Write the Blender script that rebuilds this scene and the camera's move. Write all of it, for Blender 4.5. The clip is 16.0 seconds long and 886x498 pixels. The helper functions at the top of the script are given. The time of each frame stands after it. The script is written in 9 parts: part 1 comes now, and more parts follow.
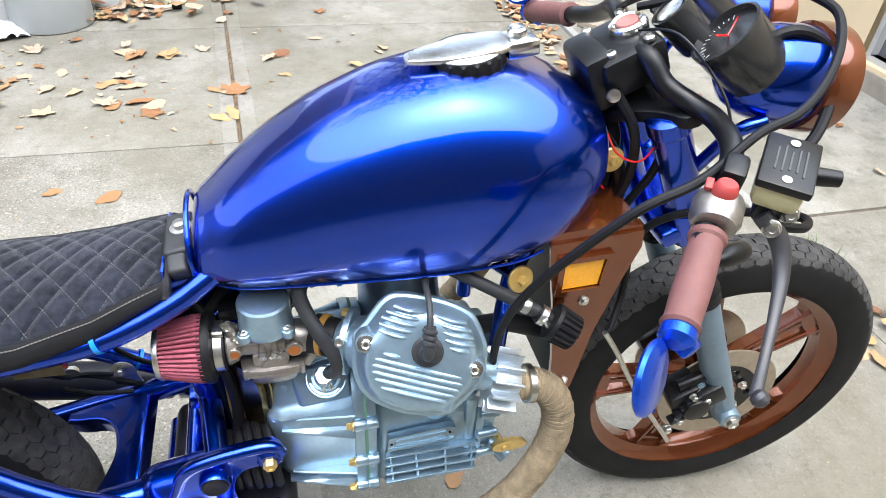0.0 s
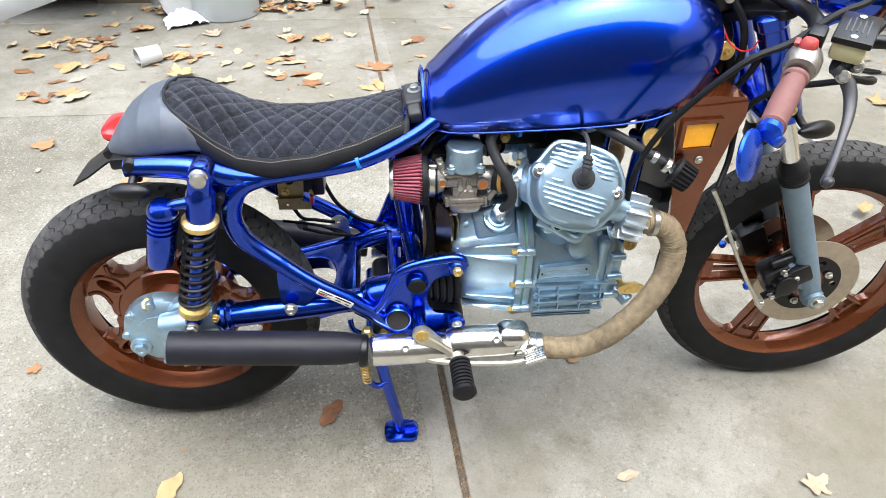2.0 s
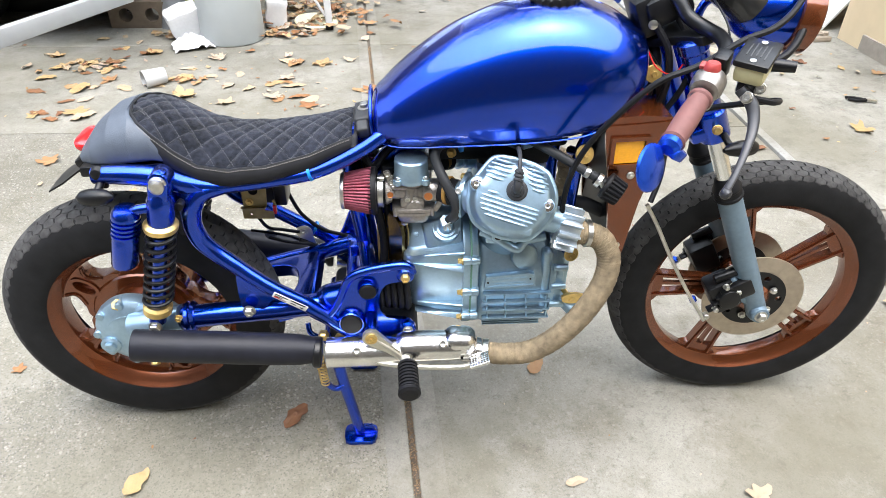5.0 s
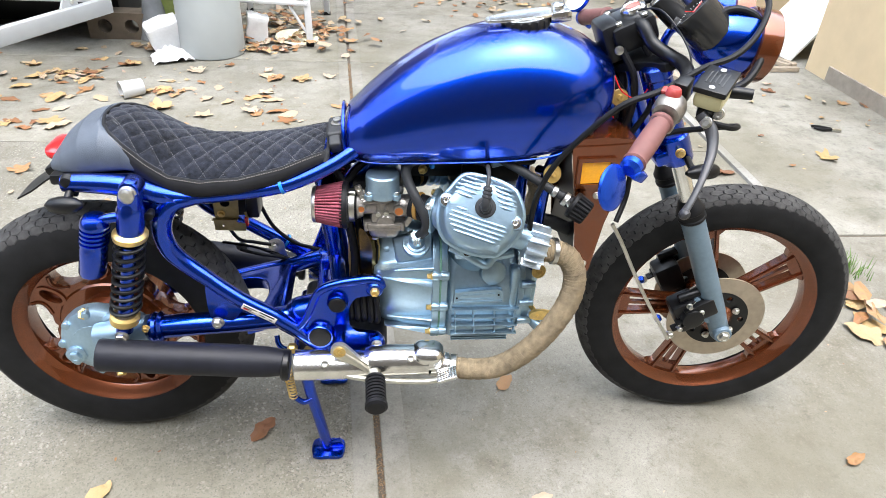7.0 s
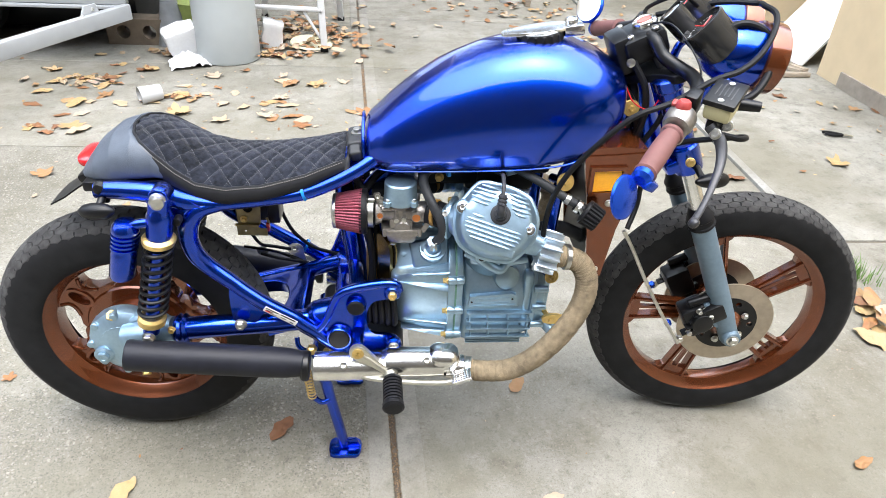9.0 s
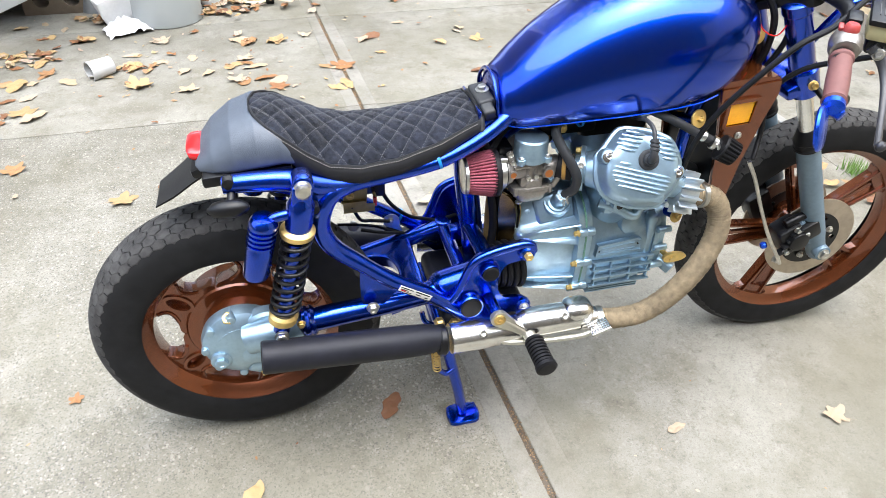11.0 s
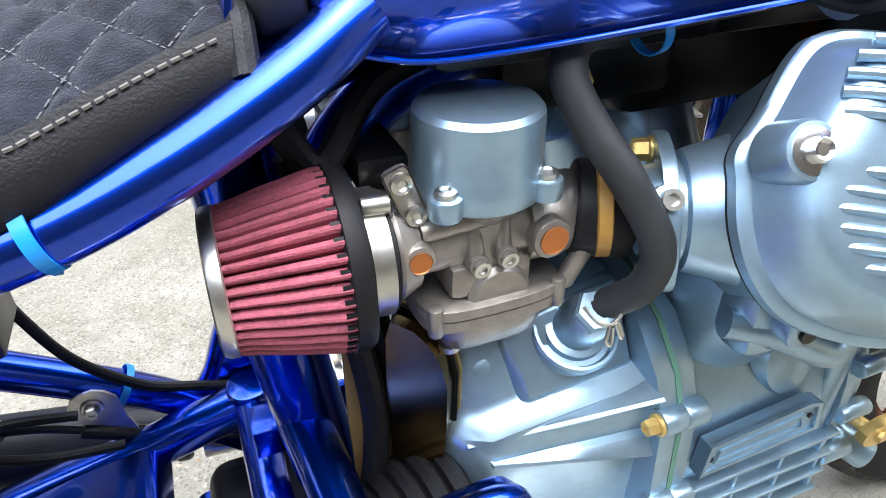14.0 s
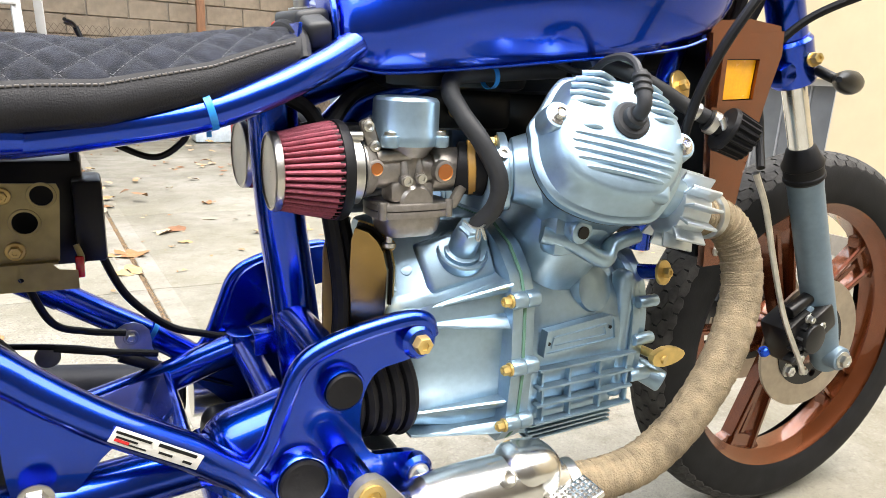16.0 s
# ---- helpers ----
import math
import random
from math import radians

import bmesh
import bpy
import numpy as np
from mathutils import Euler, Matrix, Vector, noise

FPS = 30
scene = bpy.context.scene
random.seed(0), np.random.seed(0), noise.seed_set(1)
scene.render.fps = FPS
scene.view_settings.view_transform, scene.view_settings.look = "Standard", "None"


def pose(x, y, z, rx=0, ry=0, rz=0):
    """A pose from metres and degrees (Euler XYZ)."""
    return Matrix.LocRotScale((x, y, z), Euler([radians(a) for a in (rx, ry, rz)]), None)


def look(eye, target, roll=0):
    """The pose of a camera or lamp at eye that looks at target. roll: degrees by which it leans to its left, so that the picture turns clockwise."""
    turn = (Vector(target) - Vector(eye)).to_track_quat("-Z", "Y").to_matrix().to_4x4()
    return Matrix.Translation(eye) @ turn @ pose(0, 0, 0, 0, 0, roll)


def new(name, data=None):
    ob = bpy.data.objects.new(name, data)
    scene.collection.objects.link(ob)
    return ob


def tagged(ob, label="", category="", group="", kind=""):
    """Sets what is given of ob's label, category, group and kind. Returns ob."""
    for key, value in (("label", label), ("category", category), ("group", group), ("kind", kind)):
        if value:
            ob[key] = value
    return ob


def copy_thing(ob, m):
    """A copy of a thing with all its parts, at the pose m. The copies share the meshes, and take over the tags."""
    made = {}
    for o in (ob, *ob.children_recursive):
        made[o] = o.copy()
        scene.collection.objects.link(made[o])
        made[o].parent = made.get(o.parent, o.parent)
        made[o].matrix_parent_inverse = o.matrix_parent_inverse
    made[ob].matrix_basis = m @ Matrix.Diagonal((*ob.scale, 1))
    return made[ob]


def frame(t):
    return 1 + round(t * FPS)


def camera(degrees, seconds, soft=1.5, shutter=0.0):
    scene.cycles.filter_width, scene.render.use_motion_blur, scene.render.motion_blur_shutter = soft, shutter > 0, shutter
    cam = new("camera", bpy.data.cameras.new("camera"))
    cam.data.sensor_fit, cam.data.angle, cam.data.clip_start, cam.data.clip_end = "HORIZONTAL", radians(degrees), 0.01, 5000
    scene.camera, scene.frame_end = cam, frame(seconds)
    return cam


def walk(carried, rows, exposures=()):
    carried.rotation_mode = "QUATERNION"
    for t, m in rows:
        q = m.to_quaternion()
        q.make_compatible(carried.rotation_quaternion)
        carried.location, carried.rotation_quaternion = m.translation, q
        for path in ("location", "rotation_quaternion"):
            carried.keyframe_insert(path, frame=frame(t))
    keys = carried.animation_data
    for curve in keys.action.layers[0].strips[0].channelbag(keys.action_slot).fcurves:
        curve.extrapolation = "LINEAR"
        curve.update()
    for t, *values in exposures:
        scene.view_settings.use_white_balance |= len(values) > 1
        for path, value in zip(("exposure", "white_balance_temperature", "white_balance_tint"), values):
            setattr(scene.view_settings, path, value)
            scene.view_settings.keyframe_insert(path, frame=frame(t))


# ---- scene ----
cam = camera(67.9, 16.0, 0.5)
PATH = [
    (0, (0.687, -0.721, 1.337), (1.116, 0.788, 0.098), 4.0),
    (0.5, (0.664, -0.832, 1.321), (0.938, 0.707, 0.074), 2.9),
    (1, (0.652, -0.98, 1.313), (0.781, 0.584, 0.073), 1.4),
    (1.5, (0.593, -1.072, 1.318), (0.704, 0.521, 0.114), 2.4),
    (2, (0.485, -1.141, 1.323), (0.653, 0.446, 0.117), 1.1),
    (2.5, (0.44, -1.18, 1.323), (0.651, 0.397, 0.112), 1.2),
    (3, (0.455, -1.18, 1.326), (0.65, 0.41, 0.128), 1.4),
    (3.5, (0.513, -1.188, 1.333), (0.718, 0.416, 0.157), 2.1),
    (4, (0.572, -1.217, 1.329), (0.722, 0.399, 0.16), 1.4),
    (4.2, (0.588, -1.226, 1.332), (0.709, 0.397, 0.163), 1.0),
    (6.3, (0.628, -1.242, 1.348), (0.764, 0.428, 0.256), 1.3),
    (6.5, (0.631, -1.251, 1.345), (0.78, 0.422, 0.259), 1.8),
    (7, (0.632, -1.254, 1.349), (0.82, 0.408, 0.252), 3.3),
    (7.5, (0.632, -1.26, 1.353), (0.769, 0.404, 0.253), 2.3),
    (8, (0.632, -1.276, 1.366), (0.79, 0.406, 0.296), 3.0),
    (8.5, (0.63, -1.289, 1.383), (0.764, 0.399, 0.319), 2.6),
    (9, (0.615, -1.285, 1.377), (0.774, 0.383, 0.285), 3.0),
    (9.5, (0.52, -1.26, 1.378), (0.745, 0.386, 0.265), 4.3),
    (9.7, (0.444, -1.246, 1.382), (0.704, 0.384, 0.252), 3.5),
    (11.8, (0.154, -0.954, 1.319), (0.694, 0.515, 0.074), 1.7),
    (12, (0.168, -0.878, 1.285), (0.778, 0.598, 0.081), 1.9),
    (12.5, (0.283, -0.704, 1.243), (0.94, 0.73, 0.013), 0.7),
    (13, (0.404, -0.518, 1.13), (1.081, 0.817, -0.197), 1.6),
    (13.5, (0.487, -0.397, 0.981), (1.17, 1.003, -0.274), 1.1),
    (14, (0.503, -0.347, 0.864), (1.128, 1.205, -0.231), -0.4),
    (14.5, (0.472, -0.371, 0.792), (1.169, 1.301, -0.055), 1.5),
    (15, (0.413, -0.464, 0.754), (1.222, 1.245, 0.102), 3.0),
    (15.5, (0.377, -0.566, 0.764), (1.215, 1.156, 0.188), 3.4),
    (16, (0.343, -0.683, 0.771), (1.283, 1.007, 0.261), 2.8),
]
walk(cam, [(t, look(eye, target, roll)) for t, eye, target, roll in PATH], [(0, 2.27, 6350, 10), (2, 2.31, 6450, 10), (12, 2.35, 6350, 10), (14, 2.47, 6300, 10), (15, 2.58, 6750, 10), (16, 2.63, 7000, 10)])

# ---- world and light ----
world = bpy.data.worlds.new("overcast_sky")
scene.world = world
world.use_nodes = True
wn, wl = world.node_tree.nodes, world.node_tree.links
sky = wn.new("ShaderNodeTexSky")
sky.sky_type = "NISHITA"
sky.sun_disc = False
sky.sun_elevation, sky.sun_rotation = radians(78), radians(170)
sky.air_density, sky.dust_density = 1.0, 3.0
grey = wn.new("ShaderNodeHueSaturation")
grey.inputs["Saturation"].default_value = 0.7
wl.new(sky.outputs[0], grey.inputs["Color"])
wl.new(grey.outputs[0], wn["Background"].inputs[0])
wn["Background"].inputs[1].default_value = 0.15

sun = new("sun", bpy.data.lights.new("sun", "SUN"))
sun.data.energy, sun.data.angle, sun.data.color = 1.5, radians(98), (0.90, 0.97, 1.0)
sun.matrix_world = look((0.3, -0.6, 9.9), (0, 0, 0))


# ---- mesh helpers ----
def bm_new():
    return bmesh.new()


ONE_EACH = {"bolt", "screw", "bolt_boss", "cover_boss", "brass_jet", "spring_seat", "hose_clamp", "filler_bolt", "brake_linkage", "raised_marks", "plate_print", "relay_box", "airbox_bracket", "lid_marks", "spoke_foot"}


def apart(bm):
    """Splits a mesh into its pieces that do not touch one another."""
    left, groups = set(bm.verts), []
    while left:
        heap = [left.pop()]
        seen = set(heap)
        while heap:
            v = heap.pop()
            for e in v.link_edges:
                o = e.other_vert(v)
                if o not in seen:
                    seen.add(o)
                    heap.append(o)
        left -= seen
        lo = [min(v.co[k] for v in seen) - 0.0008 for k in range(3)]
        hi = [max(v.co[k] for v in seen) + 0.0008 for k in range(3)]
        groups.append((seen, lo, hi))
    merged = []
    for g in groups:
        vs, lo, hi = g
        rest = []
        for m in merged:
            if all(m[1][k] <= hi[k] and m[2][k] >= lo[k] for k in range(3)):
                vs = vs | m[0]
                lo, hi = [min(a, b) for a, b in zip(lo, m[1])], [max(a, b) for a, b in zip(hi, m[2])]
            else:
                rest.append(m)
        merged = rest + [(vs, lo, hi)]
    out = []
    for vs, lo, hi in merged:
        b = bm.copy()
        idx = {v.index for v in vs}
        b.verts.ensure_lookup_table()
        bmesh.ops.delete(b, geom=[v for v in b.verts if v.index not in idx], context="VERTS")
        out.append(b)
    return out


def part(name, bm, material, parent=None, label="", flat=False, angle=32):
    if name in ONE_EACH:
        bm.verts.index_update()
        pieces = apart(bm)
        if len(pieces) > 1:
            for b in pieces[1:]:
                piece(name, b, material, parent, label, flat, angle)
            bm = pieces[0]
    return piece(name, bm, material, parent, label, flat, angle)


SEAT_AT = [None]  # where the section being built sits on the machine: a function of a place, or None


def sits(dx=0.0, dy=0.0, dz=0.0):
    """The section that follows sits by so much off its drawing."""
    SEAT_AT[0] = (lambda p: Vector((p.x + dx, p.y + dy, p.z + dz))) if (dx or dy or dz) else None


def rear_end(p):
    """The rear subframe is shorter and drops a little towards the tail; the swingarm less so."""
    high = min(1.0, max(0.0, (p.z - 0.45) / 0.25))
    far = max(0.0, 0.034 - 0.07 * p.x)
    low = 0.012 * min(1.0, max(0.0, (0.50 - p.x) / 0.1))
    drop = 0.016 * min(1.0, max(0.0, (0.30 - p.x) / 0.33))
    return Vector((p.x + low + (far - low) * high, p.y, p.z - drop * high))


def piece(name, bm, material, parent, label, flat, angle):
    me = bpy.data.meshes.new(name)
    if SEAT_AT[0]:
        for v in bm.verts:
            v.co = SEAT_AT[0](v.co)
    bmesh.ops.remove_doubles(bm, verts=bm.verts[:], dist=1e-6)
    bmesh.ops.recalc_face_normals(bm, faces=bm.faces[:])
    lim = radians(angle)
    for f in bm.faces:
        f.smooth = not flat
    for e in bm.edges:
        if len(e.link_faces) == 2:
            e.smooth = e.calc_face_angle(0) < lim
    bm.to_mesh(me)
    bm.free()
    for m in (material if isinstance(material, (list, tuple)) else [material]):
        me.materials.append(m)
    ob = new(name, me)
    if parent is not None:
        ob.parent = parent
        ob.matrix_parent_inverse = whole(parent).inverted()
    if label:
        ob["label"] = label
    return ob


def whole(ob):
    """The place of an object, worked out from its parents."""
    m = ob.matrix_parent_inverse @ ob.matrix_basis
    return whole(ob.parent) @ m if ob.parent else ob.matrix_basis.copy()


def thing(name, at, label, category, group="", kind=""):
    ob = new(name)
    ob.location = at
    ob.empty_display_size = 0.1
    return tagged(ob, label, category, group, kind)


def frame_of(axis):
    z = Vector(axis).normalized()
    x = z.orthogonal().normalized()
    if abs(z.z) < 0.9:
        x = Vector((0, 0, 1)).cross(z).normalized()
    y = z.cross(x)
    return x, y, z


def box(bm, c, size, rot=None, bev=0.0, seg=2):
    m = Matrix.Translation(c) @ (rot.to_4x4() if rot else Matrix.Identity(4)) @ Matrix.Diagonal((*size, 1))
    made = bmesh.ops.create_cube(bm, size=1.0, matrix=m)
    if bev:
        edges = list({e for v in made["verts"] for e in v.link_edges})
        bmesh.ops.bevel(bm, geom=edges, offset=bev, segments=seg, affect="EDGES", profile=0.5)


def lathe(bm, profile, at, axis, n=32, close=False, cap=True):
    """Turns (radius, height) round an axis."""
    x, y, z = frame_of(axis)
    at = Vector(at)
    rings = []
    for r, h in profile:
        rings.append([bm.verts.new(at + z * h + (x * math.cos(2 * math.pi * k / n) + y * math.sin(2 * math.pi * k / n)) * max(r, 1e-5)) for k in range(n)])
    pairs = list(zip(rings, rings[1:])) + ([(rings[-1], rings[0])] if close else [])
    for a, b in pairs:
        for k in range(n):
            bm.faces.new((a[k], a[(k + 1) % n], b[(k + 1) % n], b[k]))
    if cap and not close:
        bm.faces.new(rings[0])
        bm.faces.new(rings[-1])


def cyl(bm, a, b, r, r2=None, n=20, bev=0.0):
    a, b = Vector(a), Vector(b)
    h = (b - a).length
    r2 = r if r2 is None else r2
    if bev:
        prof = [(r - bev, 0), (r - bev * 0.3, bev * 0.3), (r, bev), (r2, h - bev), (r2 - bev * 0.3, h - bev * 0.3), (r2 - bev, h)]
    else:
        prof = [(r, 0), (r2, h)]
    lathe(bm, prof, a, b - a, n)


def spline(pts, per=8):
    pts = [Vector(p) for p in pts]
    if len(pts) < 3:
        return pts
    ext = [pts[0] * 2 - pts[1]] + pts + [pts[-1] * 2 - pts[-2]]
    out = []
    for i in range(1, len(ext) - 2):
        p0, p1, p2, p3 = ext[i - 1:i + 3]
        for k in range(per):
            t = k / per
            out.append(0.5 * (2 * p1 + (p2 - p0) * t + (2 * p0 - 5 * p1 + 4 * p2 - p3) * t * t + (3 * p1 - p0 - 3 * p2 + p3) * t ** 3))
    return out + [pts[-1]]


def tube(bm, pts, r, n=14, per=8, flat=1.0, radii=None):
    """A round bar along a smooth line. flat: its thickness across the line's plane."""
    line = spline(pts, per)
    m = len(line)
    side = None
    rings = []
    for i, p in enumerate(line):
        d = (line[min(i + 1, m - 1)] - line[max(i - 1, 0)]).normalized()
        if side is None:
            side = Vector((0, 1, 0)) if abs(d.y) < 0.8 else Vector((1, 0, 0))
        side = (side - d * side.dot(d)).normalized()
        up = d.cross(side)
        rr = r if radii is None else np.interp(i / (m - 1), np.linspace(0, 1, len(radii)), radii)
        rings.append([bm.verts.new(p + (side * math.cos(2 * math.pi * k / n) * flat + up * math.sin(2 * math.pi * k / n)) * rr) for k in range(n)])
    skin(bm, rings)


def skin(bm, rings, cap=True):
    n = len(rings[0])
    for a, b in zip(rings, rings[1:]):
        for k in range(n):
            bm.faces.new((a[k], a[(k + 1) % n], b[(k + 1) % n], b[k]))
    if cap:
        bm.faces.new(rings[0])
        bm.faces.new(rings[-1])


def smooth_loop(pts, per=4):
    """A closed smooth 2D line through points."""
    n = len(pts)
    out = []
    for i in range(n):
        p0, p1, p2, p3 = (Vector(pts[(i + k - 1) % n]) for k in range(4))
        for k in range(per):
            t = k / per
            out.append(tuple(0.5 * (2 * p1 + (p2 - p0) * t + (2 * p0 - 5 * p1 + 4 * p2 - p3) * t * t + (3 * p1 - p0 - 3 * p2 + p3) * t ** 3)))
    return out


def ring2(cx, cy, r, n=20, r2=None):
    return [(cx + r * math.cos(2 * math.pi * k / n), cy + (r2 or r) * math.sin(2 * math.pi * k / n)) for k in range(n)]


def slab(bm, loops, m, depth, bev=0.0, seg=2):
    """A plate from an outline and holes, in the plane of m's x and y, thick along its z."""
    edges, src = [], len(bm.faces)
    for loop in loops:
        vs = [bm.verts.new(m @ Vector((p[0], p[1], 0))) for p in loop]
        edges += [bm.edges.new((a, b)) for a, b in zip(vs, vs[1:] + vs[:1])]
    made = bmesh.ops.triangle_fill(bm, use_beauty=True, use_dissolve=False, edges=edges)
    faces = [g for g in made["geom"] if isinstance(g, bmesh.types.BMFace)]
    ext = bmesh.ops.extrude_face_region(bm, geom=faces)
    vs = [g for g in ext["geom"] if isinstance(g, bmesh.types.BMVert)]
    off = (m.to_3x3() @ Vector((0, 0, 1))).normalized() * depth
    bmesh.ops.translate(bm, verts=vs, vec=off)
    if bev:
        rim = set()
        for f in [g for g in ext["geom"] if isinstance(g, bmesh.types.BMFace)]:
            for e in f.edges:
                if len(e.link_faces) == 2 and e.calc_face_angle(0) > 1.0:
                    rim.add(e)
        bmesh.ops.bevel(bm, geom=list(rim), offset=bev, segments=seg, affect="EDGES", profile=0.5)


SIDE = Matrix(((1, 0, 0, 0), (0, 0, 1, 0), (0, 1, 0, 0), (0, 0, 0, 1)))  # plan x, y -> x, z; depth along +y


def side_at(y):
    return Matrix.Translation((0, y, 0)) @ SIDE


def hexbolt(bm, at, axis, r, h, washer=0.0):
    at, ax = Vector(at), Vector(axis).normalized()
    base = 0.0
    if washer:
        lathe(bm, [(washer, 0), (washer, 0.0018), (washer * 0.9, 0.0026), (r * 0.7, 0.0026)], at, ax, 20)
        base = 0.0026
    lathe(bm, [(r, base), (r, base + h * 0.8), (r * 0.86, base + h), (r * 0.45, base + h), (r * 0.4, base + h * 0.8)], at, ax, 6)


# ---- materials ----
def mat(name, color, rough=0.5, metal=0.0, coat=0.0, vary=0.15, scale=30.0, bump=0.0, bump_scale=200.0, spec=0.5, detail=4.0, rvar=0.1, stretch=None, dark=None, fleck=0.0, sheen=0.0):
    m = bpy.data.materials.new(name)
    m.use_nodes = True
    nt = m.node_tree
    b = nt.nodes["Principled BSDF"]
    b.inputs["Roughness"].default_value = rough
    b.inputs["Metallic"].default_value = metal
    b.inputs["Coat Weight"].default_value = coat
    b.inputs["Coat Roughness"].default_value = 0.03
    b.inputs["Coat IOR"].default_value = 1.5
    b.inputs["Specular IOR Level"].default_value = spec
    b.inputs["Sheen Weight"].default_value = sheen
    tc = nt.nodes.new("ShaderNodeTexCoord")
    mp = nt.nodes.new("ShaderNodeMapping")
    nt.links.new(tc.outputs["Object"], mp.inputs["Vector"])
    if stretch:
        mp.inputs["Scale"].default_value = stretch
    n1 = nt.nodes.new("ShaderNodeTexNoise")
    n1.inputs["Scale"].default_value, n1.inputs["Detail"].default_value = scale, detail
    n2 = nt.nodes.new("ShaderNodeTexNoise")
    n2.inputs["Scale"].default_value, n2.inputs["Detail"].default_value = scale * 0.13, 3.0
    for n in (n1, n2):
        nt.links.new(mp.outputs[0], n.inputs["Vector"])
    add = nt.nodes.new("ShaderNodeMath")
    add.operation = "ADD"
    nt.links.new(n1.outputs["Fac"], add.inputs[0])
    nt.links.new(n2.outputs["Fac"], add.inputs[1])
    ramp = nt.nodes.new("ShaderNodeMapRange")
    ramp.inputs["From Min"].default_value, ramp.inputs["From Max"].default_value = 0.7, 1.3
    nt.links.new(add.outputs[0], ramp.inputs["Value"])
    mix = nt.nodes.new("ShaderNodeMix")
    mix.data_type = "RGBA"
    d = dark or tuple(c * (1 - vary) for c in color)
    mix.inputs["A"].default_value = (*d, 1)
    mix.inputs["B"].default_value = (*[min(1, c * (1 + vary)) for c in color], 1)
    nt.links.new(ramp.outputs[0], mix.inputs["Factor"])
    nt.links.new(mix.outputs["Result"], b.inputs["Base Color"])
    rr = nt.nodes.new("ShaderNodeMapRange")
    rr.inputs["To Min"].default_value, rr.inputs["To Max"].default_value = max(0.02, rough - rvar), min(1, rough + rvar)
    nt.links.new(n2.outputs["Fac"], rr.inputs["Value"])
    nt.links.new(rr.outputs[0], b.inputs["Roughness"])
    if bump:
        n3 = nt.nodes.new("ShaderNodeTexNoise")
        n3.inputs["Scale"].default_value, n3.inputs["Detail"].default_value = bump_scale, 5.0
        nt.links.new(mp.outputs[0], n3.inputs["Vector"])
        bp = nt.nodes.new("ShaderNodeBump")
        bp.inputs["Strength"].default_value, bp.inputs["Distance"].default_value = bump, 0.002
        nt.links.new(n3.outputs["Fac"], bp.inputs["Height"])
        nt.links.new(bp.outputs[0], b.inputs["Normal"])
    return m


BLUE = mat("candy_blue_paint", (0.0003, 0.046, 0.49), 0.26, 1.0, 0.9, 0.03, 400, rvar=0.0)
BLUE.node_tree.nodes["Principled BSDF"].inputs["Coat IOR"].default_value = 1.50
BLUE.node_tree.nodes["Principled BSDF"].inputs["Coat Roughness"].default_value = 0.010
COPPER = mat("copper_brown_paint", (0.165, 0.042, 0.011), 0.25, 0.7, 0.9, 0.15, 60, rvar=0.06)
ENGINE = mat("silver_blue_engine_paint", (0.312, 0.436, 0.535), 0.35, 0.84, 0.10, 0.08, 120, 0.05, 500, rvar=0.04)
FORKPAINT = mat("grey_blue_fork_paint", (0.14, 0.20, 0.25), 0.42, 0.3, 0.0, 0.1, 90, 0.05, 500)
TREAD = mat("dusty_tread_rubber", (0.038, 0.037, 0.036), 0.85, 0, 0, 0.55, 50, 0.6, 160, spec=0.28)
TYRE = mat("tyre_rubber", (0.009, 0.009, 0.0095), 0.74, 0, 0, 0.4, 30, 0.15, 300, spec=0.2)
RUBBER = mat("black_rubber", (0.006, 0.006, 0.007), 0.5, 0, 0, 0.3, 60, 0.1, 300, spec=0.2)
HOSE = mat("grey_black_hose", (0.026, 0.027, 0.029), 0.55, 0, 0, 0.25, 50, 0.1, 300, spec=0.35)
BLACK = mat("black_satin_paint", (0.005, 0.005, 0.0055), 0.35, 0, 0, 0.3, 80, 0.05, 400, spec=0.3)
MUFFLER = mat("black_heat_paint", (0.009, 0.0095, 0.014), 0.5, 0.1, 0, 0.3, 40, 0.08, 400, spec=0.28)
SUEDE = mat("black_suede", (0.0125, 0.0140, 0.0200), 0.95, 0, 0, 0.75, 110, 0.6, 900, sheen=0.12, spec=0.1)
LEATHER = mat("black_leatherette", (0.009, 0.009, 0.0105), 0.55, 0, 0, 0.2, 60, 0.3, 700, spec=0.28)
GREYHIDE = mat("slate_grey_leatherette", (0.058, 0.07, 0.09), 0.5, 0, 0, 0.15, 50, 0.25, 700)
CHROME = mat("polished_alloy", (0.75, 0.75, 0.74), 0.2, 1.0, 0, 0.12, 50, 0.04, 120, rvar=0.08)
STEEL = mat("zinc_steel", (0.55, 0.54, 0.50), 0.32, 1.0, 0, 0.2, 90, 0.05, 300)
GOLD = mat("yellow_zinc_plate", (0.66, 0.47, 0.17), 0.36, 0.75, 0, 0.25, 60, 0.05, 300)
CAST = mat("raw_cast_alloy", (0.29, 0.268, 0.245), 0.40, 0.85, 0, 0.2, 120, 0.12, 500)
GRIP = mat("brown_rubber_grip", (0.13, 0.052, 0.046), 0.7, 0, 0, 0.15, 80, 0.15, 500)
FILTER = mat("red_filter_gauze", (0.27, 0.058, 0.085), 0.75, 0, 0, 0.3, 500, 0.4, 1500)
AMBER = mat("amber_lens", (0.95, 0.42, 0.01), 0.25, 0, 0.4, 0.1, 300, 0.1, 600)
REDLENS = mat("red_lens", (0.55, 0.012, 0.015), 0.2, 0, 0.5, 0.1, 100)
